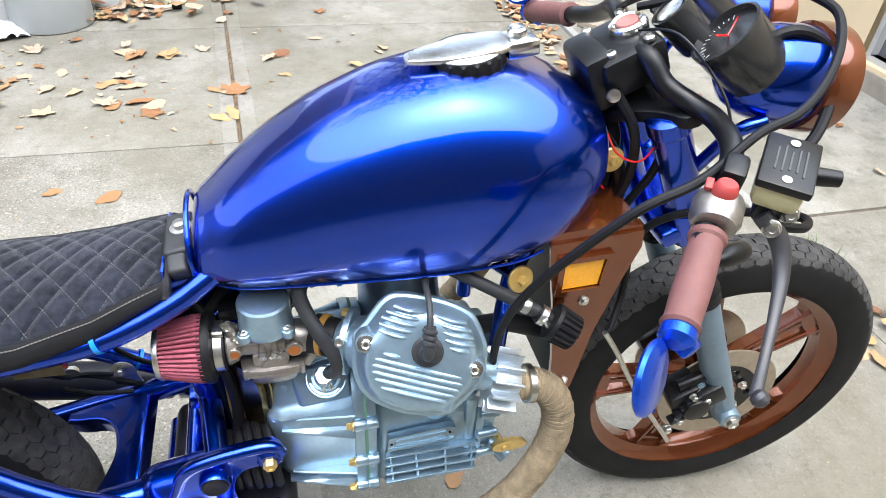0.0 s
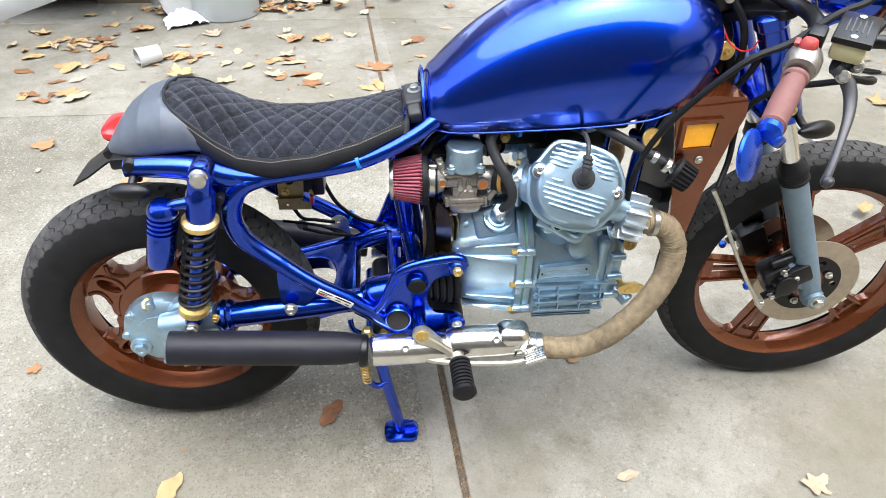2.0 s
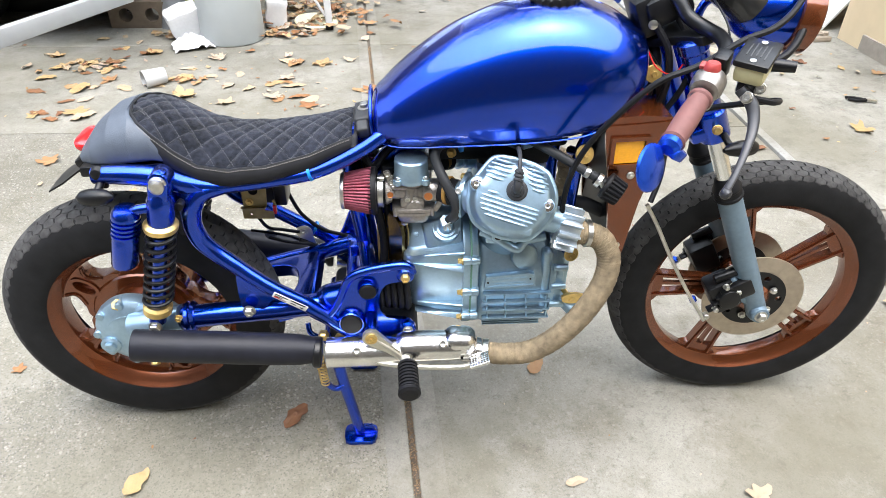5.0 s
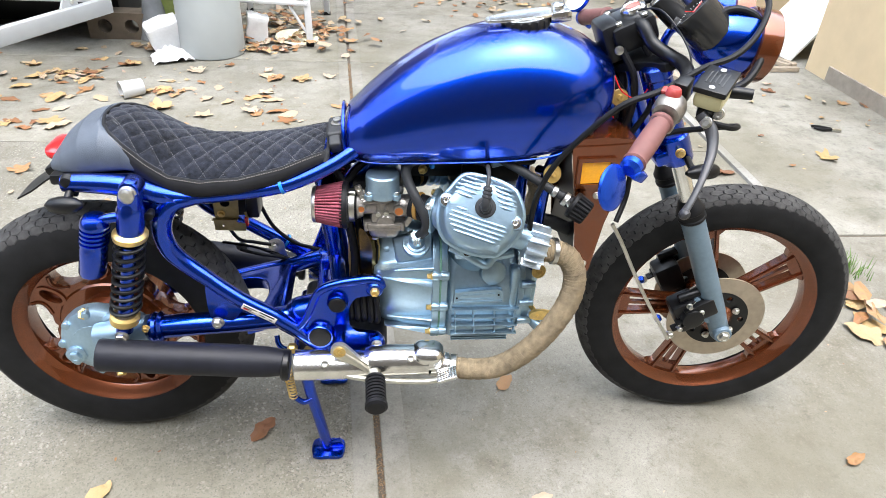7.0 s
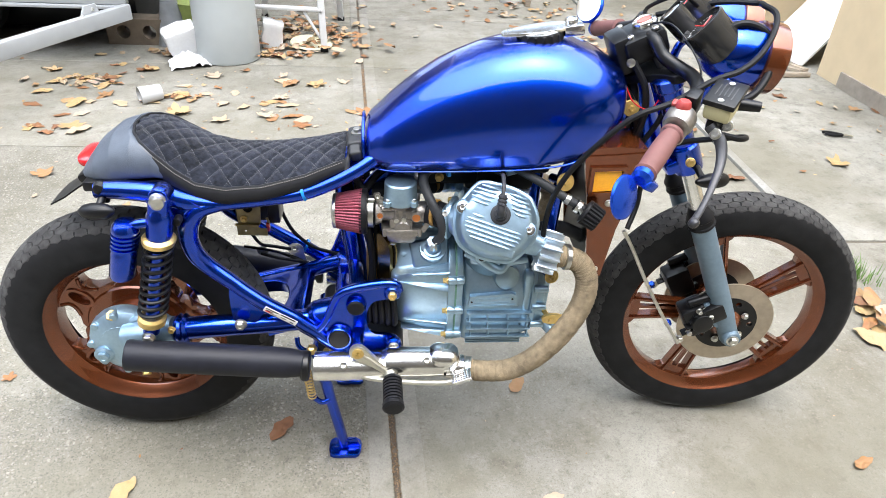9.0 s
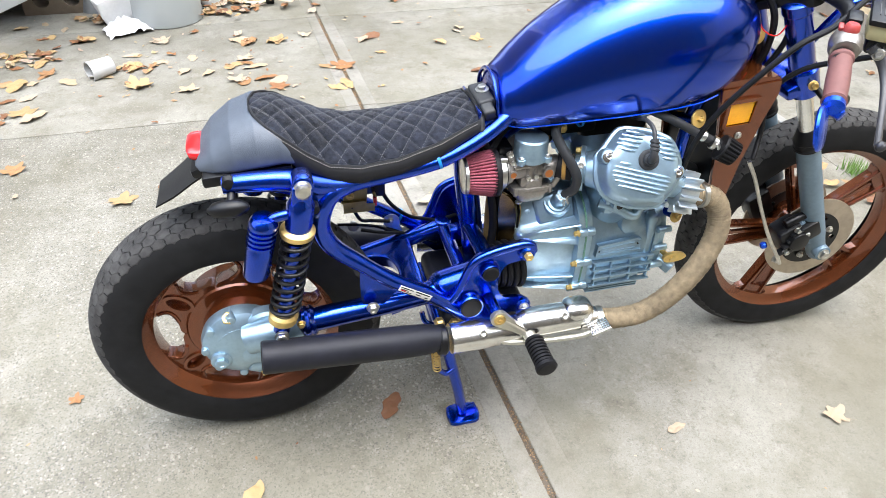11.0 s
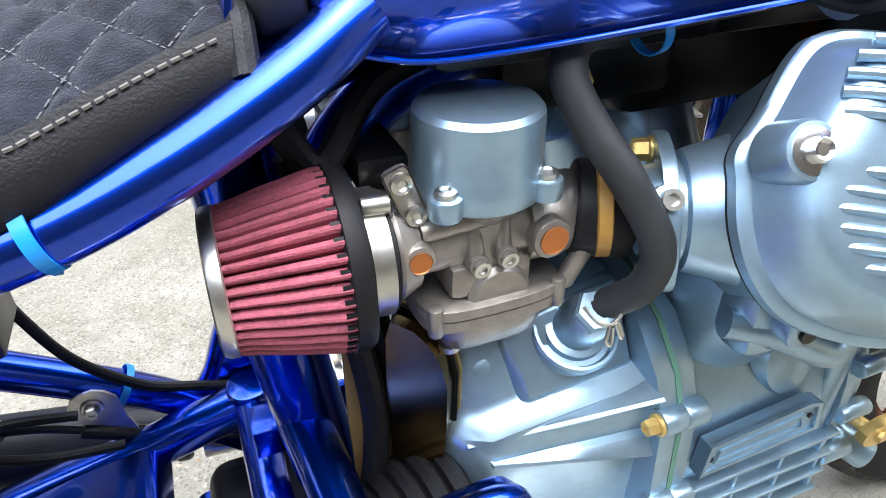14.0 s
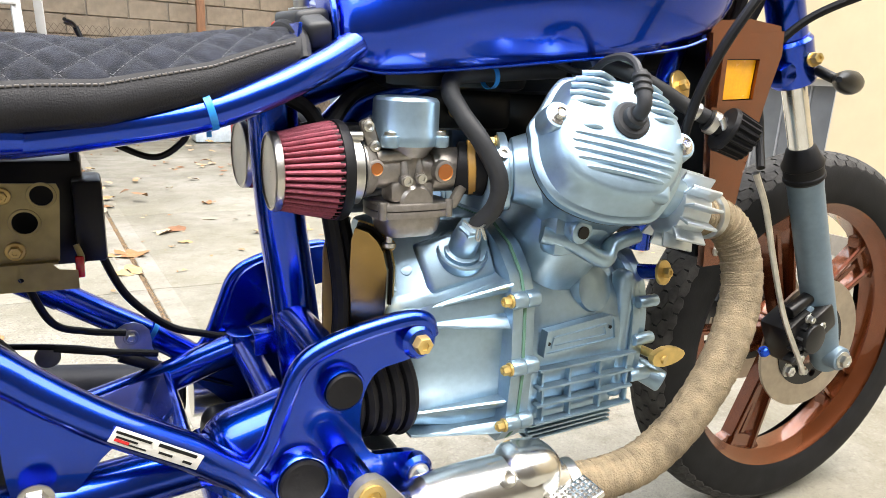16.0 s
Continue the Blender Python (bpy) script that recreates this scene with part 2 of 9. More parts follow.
WRAP = mat("exhaust_wrap", (0.215, 0.165, 0.10), 0.92, 0, 0, 0.38, 70, 1.0, 520)
LEVER = mat("anodised_blue", (0.015, 0.08, 0.60), 0.25, 0.8, 0, 0.1, 80)
WHITE = mat("white_paint", (0.46, 0.46, 0.45), 0.5, 0, 0, 0.06, 12, 0.05, 200)
CREAM = mat("cream_render", (0.68, 0.54, 0.34), 0.85, 0, 0, 0.06, 8, 0.2, 300)

def concrete(name, light, dark, speck=0.35, stain=(0.114, 0.104, 0.082), white=0.0):
    """Weathered concrete: fine pebble speckle, blotches, pale scuffs and pores."""
    m = bpy.data.materials.new(name)
    m.use_nodes = True
    nt = m.node_tree
    b = nt.nodes["Principled BSDF"]
    tc = nt.nodes.new("ShaderNodeTexCoord")

    def tex(scale, detail=6.0, rough=0.6):
        n = nt.nodes.new("ShaderNodeTexNoise")
        n.inputs["Scale"].default_value, n.inputs["Detail"].default_value, n.inputs["Roughness"].default_value = scale, detail, rough
        nt.links.new(tc.outputs["Object"], n.inputs["Vector"])
        return n.outputs["Fac"]

    def span(src, lo, hi, a=0.0, c=1.0):
        r = nt.nodes.new("ShaderNodeMapRange")
        for k, v in zip(("From Min", "From Max", "To Min", "To Max"), (lo, hi, a, c)):
            r.inputs[k].default_value = v
        nt.links.new(src, r.inputs["Value"])
        return r.outputs[0]

    def blend(fac, a, c, kind="MIX"):
        x = nt.nodes.new("ShaderNodeMix")
        x.data_type, x.blend_type = "RGBA", kind
        nt.links.new(fac, x.inputs["Factor"])
        for key, v in (("A", a), ("B", c)):
            if isinstance(v, tuple):
                x.inputs[key].default_value = (*v, 1)
            else:
                nt.links.new(v, x.inputs[key])
        return x.outputs["Result"]

    col = blend(span(tex(1.1, 10, 0.68), 0.38, 0.62), dark, light)
    col = blend(span(tex(6.0, 10, 0.75), 0.48, 0.66, 0, 0.7), col, stain)
    col = blend(span(tex(3.3, 12, 0.8), 0.55, 0.66, 0, 0.55 + white * 0.6), col, (0.330, 0.320, 0.290))
    col = blend(span(tex(24, 10, 0.8), 0.56, 0.66, 0, 0.5), col, (0.071, 0.068, 0.059))
    vo = nt.nodes.new("ShaderNodeTexVoronoi")
    vo.inputs["Scale"].default_value = 300
    nt.links.new(tc.outputs["Object"], vo.inputs["Vector"])
    hs = nt.nodes.new("ShaderNodeSeparateColor")
    nt.links.new(vo.outputs["Color"], hs.inputs[0])
    col = blend(span(hs.outputs[0], 0.72, 1.0, 0, speck * 1.5), col, (0.057, 0.054, 0.047))
    col = blend(span(hs.outputs[1], 0.80, 1.0, 0, speck), col, (0.312, 0.305, 0.277))
    col = blend(span(tex(380, 3, 0.6), 0.40, 0.62, 0, 0.26), col, (0.095, 0.092, 0.085))
    v2 = nt.nodes.new("ShaderNodeTexVoronoi")
    v2.inputs["Scale"].default_value = 170
    nt.links.new(tc.outputs["Object"], v2.inputs["Vector"])
    h2 = nt.nodes.new("ShaderNodeSeparateColor")
    nt.links.new(v2.outputs["Color"], h2.inputs[0])
    col = blend(span(h2.outputs[0], 0.88, 0.96, 0, speck * 0.8), col, (0.085, 0.075, 0.055))
    col = blend(span(h2.outputs[1], 0.92, 0.98, 0, speck * 1.0), col, (0.36, 0.34, 0.29))
    col = blend(span(tex(0.45, 8, 0.68), 0.47, 0.58, 0, 0.65), col, (0.125, 0.115, 0.080))
    nt.links.new(col, b.inputs["Base Color"])
    nt.links.new(span(tex(3.0), 0.3, 0.7, 0.55, 0.85), b.inputs["Roughness"])
    bp = nt.nodes.new("ShaderNodeBump")
    bp.inputs["Strength"].default_value, bp.inputs["Distance"].default_value = 0.5, 0.0015
    nt.links.new(tex(260, 6, 0.7), bp.inputs["Height"])
    nt.links.new(bp.outputs[0], b.inputs["Normal"])
    return m


CONCRETE = concrete("concrete", (0.266, 0.254, 0.216), (0.146, 0.135, 0.104), 0.22, (0.125, 0.108, 0.072))
WORNCONC = concrete("worn_concrete", (0.262, 0.248, 0.208), (0.132, 0.121, 0.090), 0.55, (0.115, 0.102, 0.070))
LIGHTCONC = concrete("patched_concrete", (0.282, 0.266, 0.232), (0.195, 0.183, 0.155), 0.15)
ROUGHCONC = concrete("rough_concrete", (0.308, 0.297, 0.258), (0.194, 0.182, 0.146), 0.22, (0.104, 0.097, 0.075), 0.3)
WHITEKERB = concrete("chalky_kerb", (0.350, 0.354, 0.347), (0.284, 0.281, 0.267), 0.1, (0.237, 0.232, 0.218))
GRIT = mat("brown_grit", (0.20, 0.13, 0.07), 0.8, 0, 0, 0.6, 300)
DIRT = mat("dark_joint_dirt", (0.10, 0.08, 0.06), 0.95, 0, 0, 0.3, 40, 0.4, 200)

# ---- ground ----
bm = bm_new()
box(bm, (0, 0, -0.058), (160, 160, 0.1))
ground = tagged(part("ground", bm, DIRT), "weathered grey concrete driveway with open joints", "driveway", kind="structure")

# ---- motorcycle: wheels ----
bike = thing("motorcycle", (0.72, 0, 0), "custom metallic blue motorcycle with copper wheels parked on its stand", "motorcycle")
AXF = Vector((0.074, 0.997, 0)).normalized()
AXR = Vector((0, 1, 0))
FC, RC = Vector((1.466, 0.018, 0.338)), Vector((0.012, 0.012, 0.315))


def wheel_frame(at, axis):
    """Plan x forward, y up, z along the axle to the left."""
    z = Vector(axis).normalized()
    y = Vector((0, 0, 1))
    x = y.cross(z)
    return Matrix(((x.x, y.x, z.x, at[0]), (x.y, y.y, z.y, at[1]), (x.z, y.z, z.z, at[2]), (0, 0, 0, 1)))


def tyre_point(big, rim, half, u):
    """The section of a tyre: u from -1 (right bead) to 1 (left bead)."""
    a = math.pi / 2 * u
    ca, sa = math.cos(a), math.sin(a)
    s = 1 if sa > 0 else -1
    return rim + (big - rim) * abs(ca) ** 0.72, half * abs(sa) ** 0.85 * s * (1 - 0.12 * abs(sa) ** 6)


def tyre(at, axis, big, rim, half, parent, pitch):
    deep = 0.0022
    bm = bm_new()
    prof = [(rim - 0.012, -half * 0.78)] + [tyre_point(big - deep, rim, half, k / 14 - 1) for k in range(29)] + [(rim - 0.012, half * 0.78)]
    lathe(bm, prof, at, axis, 120, cap=False)
    body = part("tyre", bm, TYRE, parent, "black rubber tyre with worn block tread")
    m = wheel_frame(at, axis)
    verts, faces = [], []

    def block(poly):
        base = len(verts)
        n = len(poly)
        for lift in (-0.001, deep):
            for a, u in poly:
                r, h = tyre_point(big - deep + lift, rim, half, u)
                verts.append(m @ Vector((r * math.cos(a), r * math.sin(a), h)))
        faces.append([base + n + k for k in range(n)])
        for k in range(n):
            faces.append([base + k, base + (k + 1) % n, base + n + (k + 1) % n, base + n + k])

    step = 2 * math.pi / pitch
    wear = random.Random(pitch)
    for k in range(pitch):
        for row, (q, h) in enumerate(((0.0, 0.120), (0.175, 0.118), (0.345, 0.112), (0.500, 0.098))):
            o = (k + 0.5 * (row % 2)) * step
            cell = ((0.0, 1.0), (0.27, 0.70), (0.47, 0.52), (0.43, 0.0), (0.47, -0.52), (0.27, -0.70), (0.0, -1.0), (-0.27, -0.70), (-0.47, -0.52), (-0.43, 0.0), (-0.47, 0.52), (-0.27, 0.70))
            for s in ((1,) if row == 0 else (-1, 1)):
                block([(o + step * (0.98 * p + wear.uniform(-0.045, 0.025)), s * (q + h * (0.945 * v + wear.uniform(-0.10, 0.04)))) for p, v in cell])
    me = bpy.data.meshes.new("tread")
    me.from_pydata(verts, [], faces)
    me.materials.append(TREAD)
    ob = new("tread", me)
    ob.parent = parent
    ob.matrix_parent_inverse = whole(parent).inverted()
    tagged(ob, kind="stuff")
    return body


def rim_ring(at, axis, rim, half, parent):
    bm = bm_new()
    prof = [(rim + 0.005, -half), (rim - 0.002, -half - 0.004), (rim - 0.008, -half), (rim - 0.012, -half + 0.006), (rim - 0.022, -half + 0.013), (rim - 0.034, -half * 0.45), (rim - 0.037, 0), (rim - 0.034, half * 0.45), (rim - 0.022, half - 0.013), (rim - 0.012, half - 0.006), (rim - 0.008, half), (rim - 0.002, half + 0.004), (rim + 0.005, half)]
    lathe(bm, prof, at, axis, 120, close=True)
    return part("rim", bm, COPPER, parent, "copper-painted alloy rim")


bm = bm_new()
lathe(bm, [(0.012, -0.085), (0.020, -0.08), (0.040, -0.062), (0.05, -0.04), (0.042, -0.025), (0.042, 0.025), (0.05, 0.04), (0.048, 0.062), (0.012, 0.08)], FC, AXF, 40)
fw = part("front_wheel", bm, COPPER, bike, "copper-painted front wheel with paired spokes")
bm = bm_new()
lathe(bm, [(0.012, -0.075), (0.06, -0.07), (0.085, -0.05), (0.088, -0.02), (0.088, 0.03), (0.08, 0.06), (0.012, 0.07)], RC, AXR, 48)
rw = part("rear_wheel", bm, COPPER, bike, "copper-painted rear wheel with five broad spokes")
tyre(FC, AXF, 0.338, 0.264, 0.052, fw, 72)
tyre(RC, AXR, 0.315, 0.220, 0.068, rw, 62)
rim_ring(FC, AXF, 0.266, 0.036, fw)
rim_ring(RC, AXR, 0.222, 0.048, rw)

mf, mr = wheel_frame(FC, AXF), wheel_frame(RC, AXR)
for k in range(5):
    a = radians(0 + 72 * k)
    for s in (-1, 1):
        bm = bm_new()
        inner, outer = 0.046, 0.236
        rot = Matrix.Rotation(a, 4, "Z")
        for o, w, d in ((0.0, 0.0062, 0.011), (0.0, 0.0028, 0.0155)):
            quad = [(inner, s * 0.015 - w), (outer, s * 0.031 - w), (outer, s * 0.031 + w), (inner, s * 0.015 + w)]
            slab(bm, [quad], mf @ rot @ Matrix.Translation((0, 0, -d)), d * 2)
        part("spoke", bm, COPPER, fw)
    bm = bm_new()
    slab(bm, [[(0.046, -0.004), (0.230, -0.0045), (0.230, 0.0045), (0.046, 0.004)]], mf @ rot @ Matrix.Translation((0, 0, -0.005)), 0.010)
    part("spoke_rib", bm, COPPER, fw)
    bm = bm_new()
    web = smooth_loop([(0.232, 0.050), (0.212, 0.034), (0.206, 0), (0.212, -0.034), (0.232, -0.050)], 3)
    slab(bm, [web], mf @ rot @ Matrix.Translation((0, 0, -0.01)), 0.02)
    part("spoke_foot", bm, COPPER, fw)
    a = radians(36 + 72 * k)
    bm = bm_new()
    rot = Matrix.Rotation(a, 4, "Z")
    edge = [(0.085, 0.058), (0.104, 0.0745), (0.114, 0.070), (0.126, 0.054), (0.140, 0.041), (0.155, 0.036), (0.168, 0.041), (0.178, 0.054), (0.182, 0.074)]
    outline = edge + [(0.192, 0.03), (0.194, 0), (0.192, -0.03)] + [(x, -y) for x, y in reversed(edge)]
    slab(bm, [outline, ring2(0.150, 0, 0.025, 20, 0.013)], mr @ rot @ Matrix.Translation((0, 0, -0.018)), 0.036, 0.004)
    slab(bm, [ring2(0.150, 0, 0.034, 24, 0.021), ring2(0.150, 0, 0.026, 24, 0.014)], mr @ rot @ Matrix.Translation((0, 0, -0.022)), 0.006, 0.0015)
    for w in (-1, 1):
        arm = [(0.128, w * 0.047), (0.142, w * 0.036), (0.156, w * 0.031), (0.167, w * 0.035), (0.176, w * 0.046)]
        tube(bm, [mr @ rot @ Vector((x, y, -0.018)) for x, y in arm], 0.0045, 8, 4)
    slab(bm, [[(0.124, 0.020), (0.178, 0.020), (0.178, -0.020), (0.124, -0.020)]], mr @ rot @ Matrix.Translation((0, 0, -0.004)), 0.012)
    part("spoke", bm, COPPER, rw)

bm = bm_new()
lathe(bm, [(0.02, -0.024), (0.118, -0.022), (0.128, -0.012), (0.128, 0.05), (0.12, 0.058), (0.02, 0.06)], RC, AXR, 48)
part("brake_drum", bm, COPPER, rw, "copper-painted brake drum")
bm = bm_new()
lathe(bm, [(0.02, 0.058), (0.105, 0.062), (0.108, 0.07), (0.09, 0.085), (0.03, 0.09)], RC, AXR, 48)
part("brake_plate", bm, BLACK, rw, "dark brake backing plate")

# front discs, one each side, with carrier and bolts
for s in (-1, 1):
    off = s * 0.058
    bm = bm_new()
    slab(bm, [ring2(0, 0, 0.120, 72), ring2(0, 0, 0.078, 48)], mf @ Matrix.Translation((0, 0, off)), 0.005, 0.0008)
    part("brake_disc", bm, mat("disc_steel", (0.42, 0.36, 0.29), 0.38, 0.9, 0, 0.15, 60, 0.05, 300) if s < 0 else bpy.data.materials["disc_steel"], fw, "bare steel brake disc")
    bm = bm_new()
    slab(bm, [ring2(0, 0, 0.0785, 48), ring2(0, 0, 0.02, 24)] + [ring2(0.062 * math.cos(radians(36 + 72 * k)), 0.062 * math.sin(radians(36 + 72 * k)), 0.008, 12) for k in range(5)], mf @ Matrix.Translation((0, 0, off - 0.002)), 0.009, 0.001)
    part("disc_carrier", bm, BLACK, fw, "black disc carrier")
    for k in range(5):
        a = radians(72 * k)
        bm = bm_new()
        hexbolt(bm, mf @ Vector((0.05 * math.cos(a), 0.05 * math.sin(a), off + s * 0.006)), AXF * s, 0.007, 0.006, 0.009)
        part("bolt", bm, STEEL, fw)

# ---- front end ----
FD = Vector((-0.433, 0, 0.902)).normalized()
STEER = {-1: Vector((1.457, -0.070, 0.334)), 1: Vector((1.470, 0.106, 0.334))}


def along(s, d):
    """A place on a fork leg, d metres up from the axle."""
    return STEER[s] + FD * d


for s in (-1, 1):
    bm = bm_new()
    lathe(bm, [(0.010, -0.03), (0.020, -0.028), (0.0235, -0.018), (0.0240, 0.03), (0.0258, 0.06), (0.0258, 0.33), (0.0272, 0.345), (0.0272, 0.36)], STEER[s], FD, 32)
    cyl(bm, STEER[s] + AXF * -0.034, STEER[s] + AXF * 0.034, 0.021, bev=0.003)
    for z, dx in ((0.055, -0.035), (0.105, -0.035)):
        p = along(s, z)
        box(bm, p + Vector((dx * 0.7, s * 0.006, -0.012)), (0.045, 0.016, 0.02), Euler((0, radians(25), 0)).to_matrix(), 0.004)
    leg = part("fork_leg", bm, FORKPAINT, bike, "grey-blue painted lower fork leg")
    bm = bm_new()
    cyl(bm, along(s, 0.34), along(s, 0.70), 0.0168, n=28)
    part("stanchion", bm, CHROME, leg, "chromed fork tube")
    bm = bm_new()
    lathe(bm, [(0.0270, 0.343), (0.0300, 0.347), (0.0300, 0.352), (0.0285, 0.354), (0.0285, 0.366), (0.0300, 0.368), (0.0300, 0.373), (0.0265, 0.379), (0.0205, 0.397), (0.0175, 0.400)], STEER[s], FD, 32)
    part("dust_seal", bm, RUBBER, leg)
    bm = bm_new()
    hexbolt(bm, STEER[s] - AXF * 0.034, -AXF, 0.012, 0.008, 0.015)
    for z in (0.055, 0.105):
        hexbolt(bm, along(s, z) + Vector((-0.04, s * 0.014, -0.014)), (0, s, 0), 0.007, 0.006, 0.009)
    part("bolt", bm, STEEL, leg)
    bm = bm_new()
    lathe(bm, [(0.029, 0.50), (0.031, 0.505), (0.031, 0.560), (0.027, 0.565)], STEER[s], FD, 32)
    part("fork_clamp", bm, BLUE, leg, "blue painted fork clamp")
    bm = bm_new()
    lathe(bm, [(0.024, 0.563), (0.0255, 0.57), (0.0255, 0.69), (0.029, 0.695), (0.029, 0.715), (0.02, 0.72)], STEER[s], FD, 32)
    part("fork_shroud", bm, BLUE, leg, "blue painted upper fork cover")

bm = bm_new()
mid = (along(-1, 0.52) + along(1, 0.52)) / 2
rot = Matrix.Rotation(radians(-25.6), 3, "Y")
box(bm, mid + Vector((-0.02, 0, 0)), (0.075, 0.22, 0.03), rot, 0.008)
mid2 = (along(-1, 0.70) + along(1, 0.70)) / 2
cyl(bm, mid + Vector((-0.055, 0, 0)) - FD * 0.02, mid2 + Vector((-0.055, 0, 0)), 0.03, n=28)
part("lower_yoke", bm, BLUE, bike)
bm = bm_new()
top = (along(-1, 0.715) + along(1, 0.715)) / 2
outline = smooth_loop([(-0.075, 0.035), (-0.055, 0.055), (-0.018, 0.095), (0.0, 0.128), (0.03, 0.115), (0.02, 0), (0.03, -0.115), (0.0, -0.128), (-0.018, -0.095), (-0.055, -0.055), (-0.075, -0.035), (-0.08, 0)], 3)
slab(bm, [outline], Matrix.Translation(top) @ rot.to_4x4(), 0.017, 0.004)
yoke = part("top_yoke", bm, BLACK, bike, "black top yoke")
# instrument block and ignition
ign = Vector((1.105, 0.012, 1.05))
bm = bm_new()
box(bm, ign + Vector((0.005, -0.005, -0.025)), (0.085, 0.105, 0.055), rot, 0.012)
box(bm, ign + Vector((-0.03, -0.005, -0.045)), (0.04, 0.085, 0.075), rot, 0.010)
part("handlebar_clamp", bm, BLACK, bike, "black handlebar clamp block")
bm = bm_new()
for dx, dy in ((-0.03, -0.04), (-0.03, 0.035), (0.018, -0.045), (0.02, 0.04)):
    lathe(bm, [(0.007, 0), (0.007, 0.004), (0.0045, 0.006), (0.004, 0.003)], ign + rot @ Vector((dx, dy, 0.003)), rot @ Vector((0, 0, 1)), 16)
lathe(bm, [(0.0085, 0), (0.0085, 0.004), (0.004, 0.006)], (1.078, -0.052, 1.0), (-0.3, -1, 0), 14)
part("bolt", bm, STEEL, yoke)
bm = bm_new()
lathe(bm, [(0.024, -0.02), (0.025, 0.0), (0.023, 0.006), (0.019, 0.008), (0.015, 0.005), (0.014, 0.002)], ign + rot @ Vector((0.012, 0, 0.006)), rot @ Vector((0, 0, 1)), 32)
part("ignition_switch", bm, CHROME, yoke, "round chromed ignition lock")
bm = bm_new()
lathe(bm, [(0.0135, 0.0), (0.0135, 0.008), (0.004, 0.009)], ign + rot @ Vector((0.012, 0, 0.006)), rot @ Vector((0, 0, 1)), 24)
part("ignition_plate", bm, mat("worn_red_print", (0.36, 0.13, 0.11), 0.5), yoke)
tilt = Vector((-0.74, 0.24, 0.63)).normalized()
DIAL = mat("gauge_face", (0.03, 0.03, 0.032), 0.3, 0, 0.6, 0.2, 40)
GLASSY = mat("gauge_rim", (0.03, 0.03, 0.03), 0.25, 0.3, 0.2, 0.2, 40)
for name, at, r, h in (("speedometer", Vector((1.19, -0.075, 1.08)), 0.042, 0.070), ("tachometer", Vector((1.20, 0.055, 1.09)), 0.042, 0.070), ("warning_light_pod", Vector((1.155, -0.008, 1.085)), 0.025, 0.06)):
    bm = bm_new()
    lathe(bm, [(r * 0.6, -h), (r * 0.9, -h * 0.97), (r * 0.98, -h * 0.88), (r, -0.006), (r * 1.03, -0.002), (r * 1.03, 0.004), (r * 0.95, 0.005), (r * 0.92, -0.003)], at, tilt, 40)
    g = part(name, bm, GLASSY, bike, "black round instrument on the yoke")
    bm = bm_new()
    lathe(bm, [(r * 0.93, -0.004), (r * 0.001, -0.0035)], at, tilt, 40)
    part("dial", bm, DIAL, g, "dark dial with pale marks")
    bm = bm_new()
    fx, fy, fz = frame_of(tilt)
    for k in range(22 if r > 0.03 else 0):
        a = radians(-210 + 240 * k / 21)
        d = fx * math.cos(a) + fy * math.sin(a)
        ln = 0.007 if k % 3 == 0 else 0.004
        cyl(bm, at + d * (r * 0.84 - ln) - tilt * 0.003, at + d * r * 0.84 - tilt * 0.003, 0.0006, n=4)
    if r > 0.03:
        part("dial_marks", bm, WHITE, g)
        bm = bm_new()
        d = fx * math.cos(2.4) + fy * math.sin(2.4)
        box(bm, at - tilt * 0.002, (0.03, 0.004, 0.001), None)
        cyl(bm, at - tilt * 0.0025, at + d * r * 0.7 - tilt * 0.0025, 0.0009, n=5)
        part("needle", bm, REDLENS, g)
    else:
        lathe(bm, [(r * 0.75, 0), (r * 0.75, 0.003), (r * 0.6, 0.004)], at, tilt, 24)
        part("bezel", bm, CHROME, g)

# twin headlights
for y, x, z in ((-0.080, 1.265, 1.032), (0.075, 1.285, 1.045)):
    at = Vector((x, y, z))
    ax = Vector((0.96, -0.08, -0.12)).normalized()
    bm = bm_new()
    lathe(bm, [(0.004, -0.066), (0.027, -0.062), (0.042, -0.050), (0.053, -0.031), (0.058, -0.01), (0.060, 0.02), (0.060, 0.045)], at, ax, 48)
    h = part("headlight", bm, BLUE, bike, "blue headlight shell with copper ring")
    bm = bm_new()
    lathe(bm, [(0.059, 0.034), (0.065, 0.036), (0.067, 0.050), (0.066, 0.072), (0.061, 0.076), (0.056, 0.072), (0.056, 0.06)], at, ax, 48)
    part("headlight_ring", bm, COPPER, h, "copper-painted headlight ring")
    bm = bm_new()
    lathe(bm, [(0.058, 0.066), (0.045, 0.072), (0.001, 0.078)], at, ax, 40)
    part("headlight_lens", bm, mat("lamp_glass", (0.6, 0.62, 0.62), 0.1, 0.6, 0.8, 0.1, 80) if y < 0 else bpy.data.materials["lamp_glass"], h)
    bm = bm_new()
    tube(bm, [at + Vector((-0.02, -0.045 if y < 0 else 0.045, -0.04)), at + Vector((-0.05, -0.035 if y < 0 else 0.035, -0.06)), along(-1 if y < 0 else 1, 0.62) + Vector((0.02, 0, 0))], 0.009)
    part("lamp_bracket", bm, BLUE, h)

